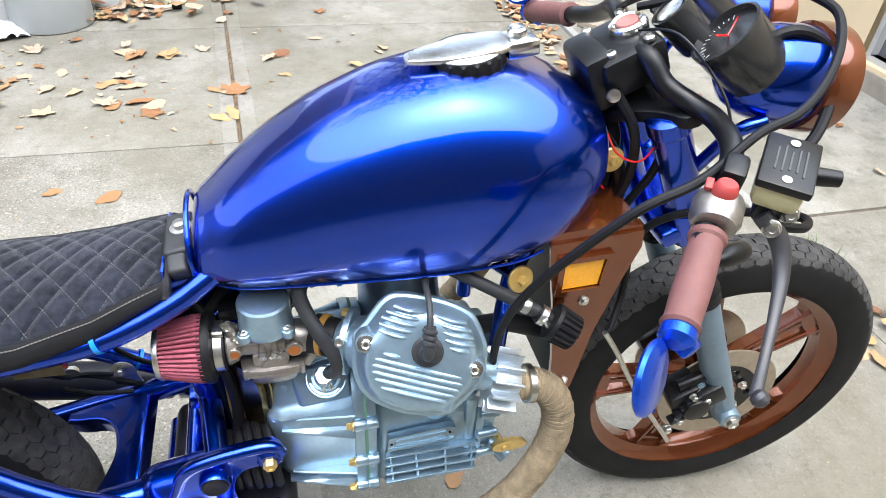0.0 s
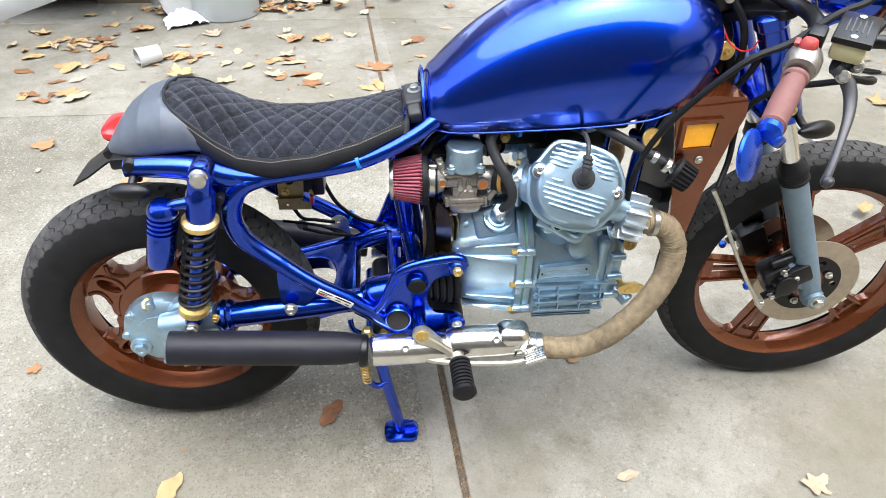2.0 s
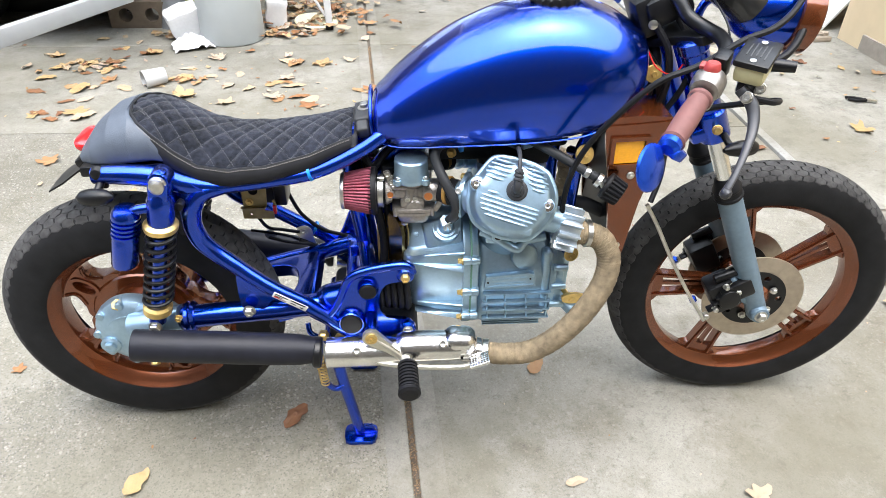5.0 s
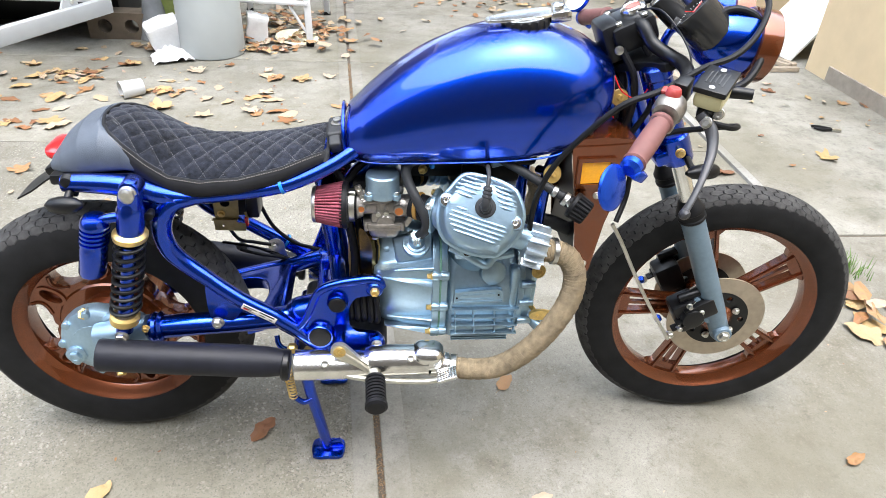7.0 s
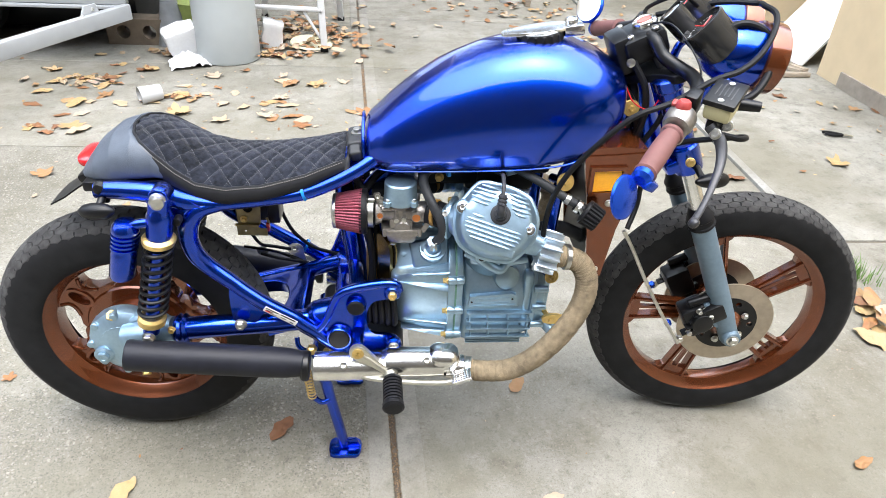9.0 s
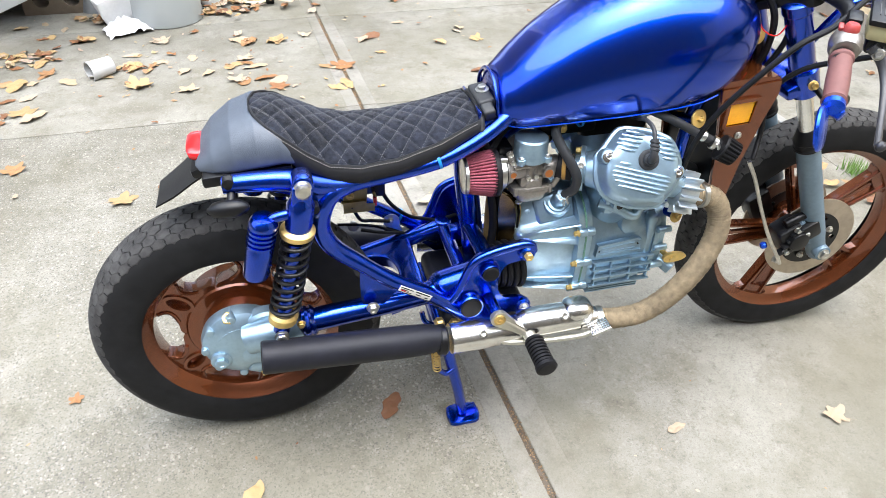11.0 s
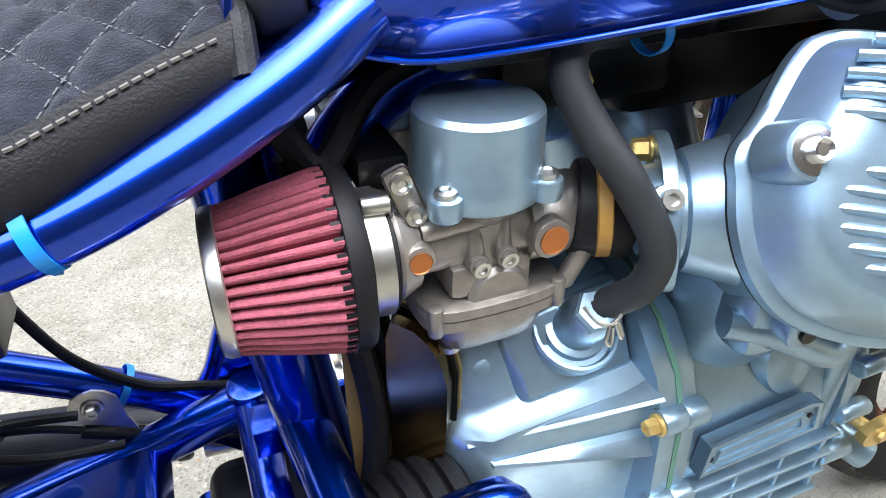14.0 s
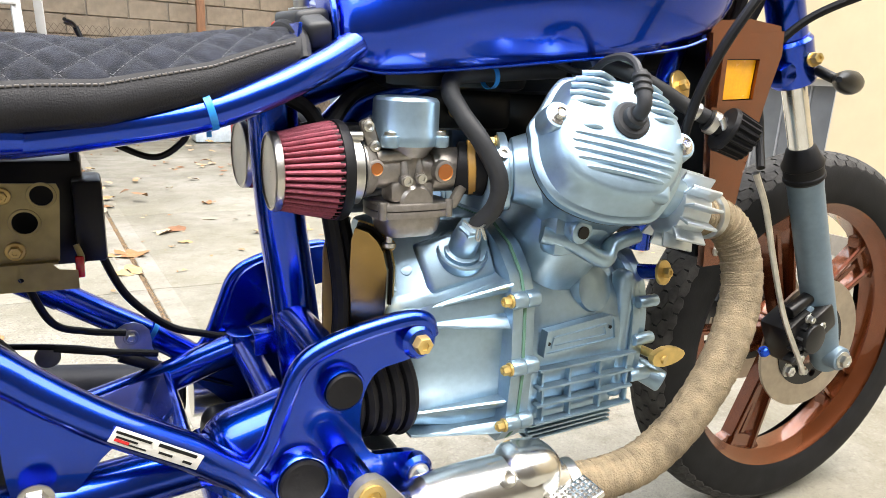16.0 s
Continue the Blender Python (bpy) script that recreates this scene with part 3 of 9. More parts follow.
# handlebars
bm = bm_new()
tube(bm, [(1.112, -0.030, 1.045), (1.117, -0.050, 1.043), (1.132, -0.072, 1.019), (1.157, -0.10, 1.006), (1.168, -0.135, 1.002), (1.158, -0.185, 0.996), (1.125, -0.232, 0.976), (1.095, -0.262, 0.958), (1.02, -0.362, 0.912)], 0.0125)
bar = part("handlebar", bm, BLACK, bike, "black low clip-on handlebar")
bm = bm_new()
tube(bm, [(1.13, 0.035, 1.04), (1.14, 0.09, 1.05), (1.155, 0.14, 1.04), (1.165, 0.2, 1.01), (1.155, 0.27, 0.985), (1.135, 0.39, 0.95)], 0.0125)
barl = part("handlebar", bm, BLACK, bike, "black low clip-on handlebar")
for p, a, b in ((bar, Vector((1.092, -0.272, 0.95)), Vector((1.022, -0.358, 0.914))), (barl, Vector((1.155, 0.27, 0.985)), Vector((1.136, 0.388, 0.951)))):
    bm = bm_new()
    ln = (b - a).length
    prof = [(0.0155, 0), (0.0195, 0.002), (0.0195, 0.008), (0.017, 0.011), (0.0172, 0.02)]
    prof += [(0.0172 + 0.0012 * math.sin(math.pi * k / 12), 0.02 + (ln - 0.03) * k / 12) for k in range(13)]
    prof += [(0.0182, ln - 0.006), (0.0195, ln - 0.003), (0.0165, ln)]
    lathe(bm, prof, a, b - a, 28)
    part("grip", bm, GRIP, p, "brown rubber handlebar grip")
    d = (b - a).normalized()
    bm = bm_new()
    lathe(bm, [(0.016, 0), (0.0175, 0.002), (0.0175, 0.012), (0.010, 0.018)], b, d, 24)
    box(bm, b + d * 0.008 + Vector((0.012, 0, -0.012)), (0.03, 0.022, 0.018), Euler((0.3, 0.5, 0.6)).to_matrix(), 0.004)
    part("bar_end_clamp", bm, LEVER, p, "blue anodised bar-end mirror clamp")
# bar-end mirrors
bm = bm_new()
lathe(bm, [(0.001, 0.006), (0.030, 0.0055), (0.036, 0.002), (0.037, -0.002), (0.034, -0.005), (0.001, -0.006)], (0.985, -0.388, 0.888), Vector((0.62, -0.70, 0.25)), 36)
part("bar_end_mirror", bm, LEVER, bar, "round blue anodised bar-end mirror seen from its back")
bm = bm_new()
lathe(bm, [(0.001, 0.006), (0.036, 0.0055), (0.041, 0.002), (0.041, -0.002), (0.001, -0.003)], (1.115, 0.405, 1.0), (-0.75, -0.45, 0.3), 36)
cyl(bm, (1.128, 0.40, 0.955), (1.118, 0.405, 0.985), 0.006)
part("bar_end_mirror", bm, LEVER, barl, "round blue bar-end mirror")
bm = bm_new()
lathe(bm, [(0.037, 0.0062), (0.001, 0.0068)], (1.115, 0.405, 1.0), (-0.75, -0.45, 0.3), 36)
part("mirror_glass", bm, mat("mirror", (0.85, 0.87, 0.88), 0.03, 1.0, 0, 0.02), barl)
# switch housing with red kill switch
d = (Vector((1.02, -0.362, 0.912)) - Vector((1.095, -0.262, 0.958))).normalized()
a = Vector((1.112, -0.248, 0.968))
bm = bm_new()
lathe(bm, [(0.016, 0), (0.024, 0.002), (0.026, 0.008), (0.026, 0.028), (0.0225, 0.034), (0.0225, 0.037), (0.018, 0.039)], a - d * 0.008, d, 28)
box(bm, a + d * 0.006 + Vector((0, 0.002, -0.026)), (0.034, 0.03, 0.03), d.to_track_quat("X", "Z").to_matrix(), 0.008)
part("switch_housing", bm, CAST, bar, "grey alloy throttle switch housing")
bm = bm_new()
lathe(bm, [(0.013, 0.0), (0.013, 0.005), (0.0105, 0.012), (0.009, 0.0135), (0.002, 0.0135)], a + d * 0.008 + Vector((0, 0, 0.022)), (0.05, -0.1, 1), 24)
box(bm, a + d * 0.006 + Vector((-0.012, 0.01, 0.026)), (0.015, 0.008, 0.007), d.to_track_quat("X", "Z").to_matrix(), 0.002)
part("kill_switch", bm, mat("faded_red_plastic", (0.30, 0.035, 0.03), 0.5, 0, 0, 0.15, 60), bar, "red kill switch knob")
# brake master cylinder
lid = [Vector(p) for p in ((1.186, -0.203, 1.028), (1.219, -0.238, 1.024), (1.176, -0.287, 0.999), (1.137, -0.262, 1.008))]
lc = sum(lid, Vector()) / 4
ex = (lid[0] - lid[3]).normalized()
ez = ex.cross(lid[1] - lid[0]).normalized()
ez = ez if ez.z > 0 else -ez
ey = ez.cross(ex)
mrot = Matrix((ex, ey, ez)).transposed()
bm = bm_new()
box(bm, lc - ez * 0.006, (0.078, 0.054, 0.011), mrot, 0.003)
part("master_cylinder_lid", bm, BLACK, bar, "black brake reservoir lid")
bm = bm_new()
for k in range(5):
    box(bm, lc + ex * 0.002 * (k % 2) + ey * (-0.014 + 0.007 * k), (0.040 - 0.006 * (k % 3), 0.0018, 0.0008), mrot)
part("lid_marks", bm, mat("grey_marks", (0.04, 0.04, 0.04), 0.6), bar)
bm = bm_new()
box(bm, lc - ez * 0.026, (0.070, 0.048, 0.032), mrot, 0.008)
part("brake_fluid_reservoir", bm, mat("yellowed_plastic", (0.50, 0.45, 0.24), 0.45, 0, 0.2, 0.1, 40), bar, "yellowed translucent brake reservoir")
bm = bm_new()
for q in (-0.028, 0.028):
    lathe(bm, [(0.005, 0), (0.005, 0.0015), (0.002, 0.002)], lc + ex * q - ey * 0.0 - ez * 0.001, ez, 14)
hexbolt(bm, lc - ez * 0.05 - ex * 0.02 - ey * 0.02, (-0.4, -0.8, 0.2), 0.008, 0.008, 0.010)
part("bolt", bm, STEEL, bar)
bm = bm_new()
box(bm, lc - ez * 0.055 + ex * 0.0, (0.06, 0.03, 0.03), mrot, 0.008)
cyl(bm, lc - ez * 0.03 + ey * -0.02 + ex * 0.02, lc - ez * 0.03 + ey * -0.055 + ex * 0.03, 0.011, 0.009)
box(bm, (1.135, -0.225, 0.985), (0.035, 0.025, 0.045), mrot, 0.006)
part("master_cylinder", bm, BLACK, bar, "black brake master cylinder")
bm = bm_new()
tube(bm, [(1.160, -0.258, 0.958), (1.178, -0.276, 0.936), (1.176, -0.300, 0.908), (1.156, -0.332, 0.880), (1.130, -0.366, 0.858), (1.103, -0.398, 0.846)], 0.0062, flat=0.6, radii=[0.010, 0.0105, 0.0085, 0.0062, 0.0055, 0.0065])
lathe(bm, [(0.004, -0.008), (0.008, -0.005), (0.0095, 0), (0.008, 0.005), (0.004, 0.008)], (1.103, -0.403, 0.85), (0.4, -0.8, -0.3), 16)
part("brake_lever", bm, mat("lever_alloy", (0.045, 0.045, 0.048), 0.42, 0.5, 0, 0.15, 60), bar, "grey alloy front brake lever")
bm = bm_new()
hexbolt(bm, (1.168, -0.27, 0.948), (-0.5, -0.7, 0.3), 0.008, 0.007, 0.010)
part("lever_pivot", bm, STEEL, bar)

# loose wiring between tank and forks
for pts, r, m in (
    ([(1.085, -0.045, 1.0), (1.115, -0.06, 0.95), (1.125, -0.055, 0.88), (1.11, -0.04, 0.80)], 0.007, RUBBER),
    ([(1.12, -0.03, 1.02), (1.15, -0.055, 0.97), (1.16, -0.06, 0.90), (1.13, -0.05, 0.82)], 0.006, RUBBER),
    ([(1.08, 0.02, 0.99), (1.11, -0.02, 0.93), (1.10, -0.035, 0.86)], 0.009, RUBBER),
    ([(1.075, -0.06, 0.955), (1.095, -0.068, 0.925), (1.13, -0.07, 0.915), (1.155, -0.068, 0.96)], 0.0014, REDLENS),
):
    bm = bm_new()
    tube(bm, pts, r, 8)
    part("wire", bm, m, bike)
# cables and hoses of the front end
for pts, r, m, nm in (
    ([(0.93, -0.16, 0.60), (0.925, -0.165, 0.70), (0.932, -0.18, 0.78), (0.96, -0.205, 0.86), (1.03, -0.23, 0.955), (1.10, -0.225, 0.985), (1.181, -0.19, 1.014), (1.23, -0.18, 1.029), (1.269, -0.16, 1.052), (1.299, -0.13, 1.082), (1.317, -0.09, 1.106), (1.313, -0.05, 1.112), (1.31, -0.02, 1.11), (1.25, 0.02, 1.10), (1.16, 0.08, 1.06)], 0.0055, RUBBER, "throttle_cable"),
    ([(1.20, -0.09, 1.05), (1.25, -0.10, 1.09), (1.30, -0.11, 1.075), (1.31, -0.135, 1.03), (1.275, -0.17, 0.985), (1.21, -0.19, 0.965)], 0.007, RUBBER, "brake_hose"),
    ([(1.17, -0.26, 0.945), (1.22, -0.26, 0.935), (1.245, -0.23, 0.925), (1.22, -0.18, 0.90), (1.17, -0.12, 0.86), (1.14, -0.09, 0.80), (1.13, -0.11, 0.72), (1.11, -0.135, 0.675)], 0.0055, RUBBER, "brake_hose"),
    ([(1.105, -0.133, 0.668), (1.135, -0.135, 0.62), (1.18, -0.13, 0.54), (1.235, -0.125, 0.45), (1.285, -0.13, 0.375), (1.30, -0.13, 0.352)], 0.0042, STEEL, "braided_brake_line"),
    ([(1.11, 0.0, 1.06), (1.14, -0.06, 1.075), (1.175, -0.12, 1.03), (1.18, -0.15, 0.99), (1.16, -0.17, 0.96)], 0.0018, BLACK, "wire"),
    ([(1.06, 0.03, 0.96), (1.09, -0.03, 0.93), (1.12, -0.04, 0.88), (1.14, -0.02, 0.80)], 0.010, RUBBER, "wiring_loom"),
    ([(1.03, -0.04, 0.92), (1.06, -0.07, 0.90), (1.09, -0.06, 0.87)], 0.0015, REDLENS, "wire"),
    ([(1.14, 0.10, 1.05), (1.12, 0.02, 1.09), (1.16, -0.02, 1.12), (1.22, 0.02, 1.09), (1.28, 0.06, 1.06)], 0.004, RUBBER, "clutch_cable"),
):
    bm = bm_new()
    tube(bm, pts, r, 10)
    part(nm, bm, m, bike)

# calipers
for s in (-1, 1):
    o = STEER[s]
    bm = bm_new()
    rot2 = Matrix.Rotation(radians(-30), 3, "Y")
    box(bm, o + Vector((-0.092, -s * 0.012, 0.045)), (0.065, 0.058, 0.085), rot2, 0.010)
    box(bm, o + Vector((-0.062, s * 0.012, 0.075)), (0.05, 0.035, 0.05), rot2, 0.008)
    cyl(bm, o + Vector((-0.09, s * 0.005, 0.05)), o + Vector((-0.09, s * 0.034, 0.05)), 0.026, bev=0.004)
    cyl(bm, o + Vector((-0.125, s * 0.0, 0.09)), o + Vector((-0.07, s * 0.0, 0.115)), 0.011, bev=0.002)
    for k in range(4):
        box(bm, o + Vector((-0.118 + 0.006 * k, s * 0.018, 0.02 + 0.018 * k)), (0.03, 0.02, 0.006), rot2, 0.002)
    cal = part("brake_caliper", bm, BLACK, bike, "black front brake caliper")
    bm = bm_new()
    for dx, dz, r in ((-0.075, 0.07, 0.008), (-0.115, 0.02, 0.007), (-0.135, 0.0, 0.009), (-0.105, 0.085, 0.006)):
        hexbolt(bm, o + Vector((dx, s * 0.022, dz)), (0, s, 0), r, 0.008, r * 1.25)
    part("bolt", bm, STEEL, cal)
    bm = bm_new()
    lathe(bm, [(0.006, 0), (0.0085, 0.002), (0.0085, 0.012), (0.006, 0.014)], o + Vector((-0.16, s * -0.01, 0.03)), (0.4, s * 0.2, -0.8), 12)
    part("banjo_bolt", bm, LEVER, cal, "blue anodised banjo bolt")

# front indicators
for s in (-1, 1):
    p = along(s, 0.52) + Vector((0.01, s * 0.03, 0.0))
    bm = bm_new()
    lathe(bm, [(0.004, -0.045), (0.012, -0.03), (0.0155, -0.01), (0.0165, 0.008), (0.015, 0.022), (0.011, 0.030), (0.003, 0.034)], p + Vector((0.028, s * 0.03, -0.015)), (0.93, -s * 0.28, -0.05), 24)
    tube(bm, [p + Vector((0, 0, 0)), p + Vector((0.004, s * 0.022, -0.01)), p + Vector((0.02, s * 0.03, -0.015))], 0.007)
    tl = part("front_indicator", bm, BLACK, bike, "small black bullet indicator")
    bm = bm_new()
    hexbolt(bm, p + Vector((-0.018, s * 0.004, 0.012)), (-0.3, s * 0.9, 0.2), 0.008, 0.010, 0.010)
    part("bolt", bm, GOLD, tl)

# radiator and copper cowl
sits(-0.010, -0.013, 0.016)
cowl_line = [(1.008, 0.818), (1.075, 0.822), (1.135, 0.828), (1.138, 0.80), (1.122, 0.745), (1.10, 0.65), (1.086, 0.53), (1.052, 0.53), (1.045, 0.60), (1.03, 0.70), (1.012, 0.79)]
for s in (-1, 1):
    bm = bm_new()
    slab(bm, [cowl_line, [(1.028, 0.79), (1.089, 0.793), (1.087, 0.743), (1.03, 0.74)]], side_at(-0.112 if s < 0 else 0.100), 0.012, 0.003)
    cw = part("radiator_side_cowl", bm, COPPER, bike, "copper-painted radiator side cowl")
    bm = bm_new()
    slab(bm, [[(1.03, 0.788), (1.087, 0.791), (1.085, 0.745), (1.032, 0.742)]], side_at(-0.1145 if s < 0 else 0.1025), 0.012, 0.002)
    part("reflector", bm, AMBER, cw, "amber square side reflector")
    bm = bm_new()
    slab(bm, [[(1.022, 0.797), (1.096, 0.800), (1.093, 0.736), (1.024, 0.733)], [(1.030, 0.789), (1.088, 0.792), (1.086, 0.744), (1.032, 0.741)]], side_at(-0.119 if s < 0 else 0.111), 0.010, 0.003)
    part("reflector_housing", bm, COPPER, cw)
    bm = bm_new()
    hexbolt(bm, (1.072, s * 0.112, 0.715), (0, s, 0), 0.005, 0.004, 0.008)
    hexbolt(bm, (1.072, s * 0.112, 0.55), (0, s, 0), 0.004, 0.004, 0.007)
    part("bolt", bm, STEEL, cw)
bm = bm_new()
top_pts = [(1.008, 0.818), (1.075, 0.822), (1.135, 0.828), (1.133, 0.834), (1.075, 0.838), (1.015, 0.832)]
slab(bm, [top_pts], side_at(-0.108), 0.212, 0.004)
part("radiator_top_cowl", bm, COPPER, bike, "copper-painted radiator top cover")
bm = bm_new()
slab(bm, [[(1.06, 0.815), (1.10, 0.815), (1.075, 0.54), (1.05, 0.54)]], side_at(-0.098), 0.196)
rad = part("radiator", bm, BLACK, bike, "black finned radiator core")
for k in range(24):
    bm = bm_new()
    z = 0.56 + 0.0105 * k
    box(bm, (1.083 + (z - 0.68) * 0.10, 0, z), (0.03, 0.19, 0.0025), None)
    part("fin", bm, BLACK, rad)
bm = bm_new()
lathe(bm, [(0.021, 0), (0.023, 0.004), (0.023, 0.012), (0.018, 0.016), (0.006, 0.018)], (1.035, -0.062, 0.834), (0, 0, 1), 24)
part("radiator_cap", bm, STEEL, rad, "steel radiator cap")

sits()
# ---- fuel tank ----
TK = [  # x, bottom, top, half width at the bottom, half width of the flank
    (0.562, 0.800, 0.838, 0.030, 0.045), (0.565, 0.782, 0.853, 0.052, 0.064), (0.573, 0.772, 0.868, 0.060, 0.075), (0.600, 0.768, 0.893, 0.067, 0.091),
    (0.65, 0.772, 0.938, 0.078, 0.107), (0.72, 0.780, 0.984, 0.092, 0.121), (0.80, 0.790, 1.019, 0.108, 0.133), (0.88, 0.800, 1.037, 0.121, 0.140),
    (0.95, 0.811, 1.036, 0.128, 0.142), (1.0, 0.826, 1.022, 0.124, 0.137), (1.04, 0.850, 1.003, 0.108, 0.123), (1.068, 0.880, 0.986, 0.084, 0.098), (1.082, 0.905, 0.965, 0.05, 0.06)]


TX = np.linspace(0.562, 1.082, 521)
TS = []
for k in (1, 2, 3, 4):
    raw = np.interp(TX, [s[0] for s in TK], [s[k] for s in TK])
    near = np.exp(-0.5 * (np.arange(-40, 41) / 18.0) ** 2)
    soft = np.convolve(np.pad(raw, 40, mode="reflect", reflect_type="odd"), near / near.sum(), mode="valid")
    ease = np.clip(np.minimum(TX - 0.570, 1.074 - TX) / 0.035, 0, 1)
    TS.append(raw + (soft - raw) * ease)


def tank_section(x):
    """Bottom, top, half width at the bottom and half width of the flank."""
    return [float(np.interp(x, TX, v)) for v in TS]


def tank_top(x, y):
    lo, hi, wb, w = tank_section(x)
    mid = lo + (hi - lo) * 0.34
    c = min(1.0, abs(y) / w)
    return mid + (hi - mid) * (1 - c ** 2.8) ** 0.53


bm = bm_new()
rings = []
stations = []
for i in range(97):
    u = i / 96
    stations.append(0.562 + 0.520 * (0.5 - 0.5 * math.cos(math.pi * u)))
for x in stations:
    lo, hi, wb, w = tank_section(x)
    mid = lo + (hi - lo) * 0.34
    half = [(0, lo + 0.004), (wb * 0.5, lo + 0.002), (wb * 0.86, lo), (wb, lo + 0.004)]
    for k in range(1, 7):
        t = k / 6
        half.append((wb + (w - wb) * math.sin(t * math.pi / 2), lo + 0.004 + (mid - lo - 0.004) * t))
    for k in range(1, 19):
        a = math.pi / 2 * k / 18
        y = w * math.cos(a) ** 0.9
        half.append((y, mid + (hi - mid) * (1 - (y / w) ** 2.8) ** 0.53))
    loop = half + [(-y, z) for y, z in reversed(half[1:-1])]
    rings.append([bm.verts.new((x, -y, z)) for y, z in loop])
skin(bm, rings)
for _ in range(3):
    bmesh.ops.smooth_vert(bm, verts=[v for v in bm.verts if v.co.z > 0.81], factor=0.5, use_axis_x=True, use_axis_y=True, use_axis_z=True)
tank = part("fuel_tank", bm, BLUE, bike, "candy blue painted teardrop fuel tank", angle=70)
# rolled seam round the bottom
for s in (-1, 1):
    bm = bm_new()
    pts = [(0.561, s * 0.055, 0.84)] + [(x, s * (tank_section(x)[2] - 0.002), tank_section(x)[0] + 0.0015) for x in (0.567, 0.58, 0.61, 0.66, 0.72, 0.80, 0.88, 0.95, 0.99)]
    tube(bm, pts, 0.0020, 8, 6)
    part("seam_lip", bm, BLUE, tank)
bm = bm_new()
tube(bm, [(0.562, -0.066, 0.800), (0.560, -0.060, 0.828), (0.560, -0.035, 0.856), (0.560, 0, 0.866), (0.560, 0.035, 0.856), (0.560, 0.060, 0.828), (0.562, 0.066, 0.800)], 0.0034, 10)
part("seam_lip", bm, BLUE, tank)
# flush filler cap with ribbed rim, flap and lock
cx, cy = 0.905, -0.005
up = Vector((-0.16, -0.03, 1)).normalized()
base = Vector((cx, cy, tank_top(cx, 0) - 0.008))
bm = bm_new()
n = 72
x0, y0, z0 = frame_of(up)
rr = []
for h, amp, r in ((0.0, 0.0, 0.046), (0.002, 0.0012, 0.046), (0.015, 0.0012, 0.045), (0.018, 0.0, 0.043)):
    rr.append([bm.verts.new(base + up * h + (x0 * math.cos(2 * math.pi * k / n) + y0 * math.sin(2 * math.pi * k / n)) * (r + amp * math.sin(2 * math.pi * k * 18 / n))) for k in range(n)])
skin(bm, rr)
part("filler_cap", bm, BLACK, tank, "black ribbed filler cap rim")
bm = bm_new()
lathe(bm, [(0.042, 0.015), (0.041, 0.018), (0.034, 0.020), (0.001, 0.0205)], base, up, 40)
rot = up.to_track_quat("Z", "Y").to_matrix()
flap = smooth_loop([(-0.074, 0.007), (-0.066, 0.014), (-0.03, 0.026), (0.01, 0.030), (0.045, 0.024), (0.050, 0), (0.045, -0.024), (0.01, -0.030), (-0.03, -0.026), (-0.066, -0.014), (-0.074, -0.007)], 3)
hold = Matrix.Translation(base + up * 0.0165) @ Matrix((Vector((1, 0, 0.16)).normalized(), Vector((0, 1, 0.03)).normalized(), up)).transposed().to_4x4()
slab(bm, [flap], hold, 0.0055, 0.0018)
part("cap_flap", bm, mat("brushed_alloy", (0.80, 0.80, 0.78), 0.26, 1.0, 0, 0.1, 40, 0.06, 200, stretch=(8, 1, 1)), tank, "brushed alloy filler flap")
bm = bm_new()
box(bm, base + hold.to_3x3() @ Vector((0.064, 0, 0.012)), (0.040, 0.042, 0.020), hold.to_3x3(), 0.004)
lathe(bm, [(0.012, 0), (0.012, 0.010), (0.010, 0.012), (0.006, 0.0115), (0.005, 0.010)], base + hold.to_3x3() @ Vector((0.062, 0.002, 0.020)), up, 24)
part("cap_lock", bm, CHROME, tank, "alloy cap lock housing")

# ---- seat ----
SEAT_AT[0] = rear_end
SX = [0.078, 0.081, 0.088, 0.105, 0.13, 0.175, 0.215, 0.275, 0.35, 0.44, 0.50, 0.525]
SEAM_Z = [0.850, 0.850, 0.847, 0.838, 0.823, 0.789, 0.763, 0.750, 0.753, 0.770, 0.789, 0.796]
MID_Z = [0.850, 0.851, 0.851, 0.850, 0.848, 0.829, 0.807, 0.788, 0.786, 0.797, 0.806, 0.808]
HALF = [0.006, 0.026, 0.050, 0.073, 0.090, 0.103, 0.108, 0.109, 0.104, 0.090, 0.076, 0.070]


def seat_at(x):
    return tuple(float(np.interp(x, SX, v)) for v in (SEAM_Z, MID_Z, HALF))


def seat_z(x, v, quilt=True):
    """Height of the quilted top at v from -1 to 1 across."""
    sz, mz, w = seat_at(x)
    z = sz + (mz - sz) * (1 - abs(v) ** 2.2)
    if quilt:
        p, q = (x * 1.0 + v * w * 0.85) / 0.040, (x * 1.0 - v * w * 0.85) / 0.040
        dp, dq = abs(p - round(p)), abs(q - round(q))
        puff = min(1, dp / 0.22) ** 0.5 * min(1, dq / 0.22) ** 0.5
        z += 0.0055 * puff - 0.0035
    return z


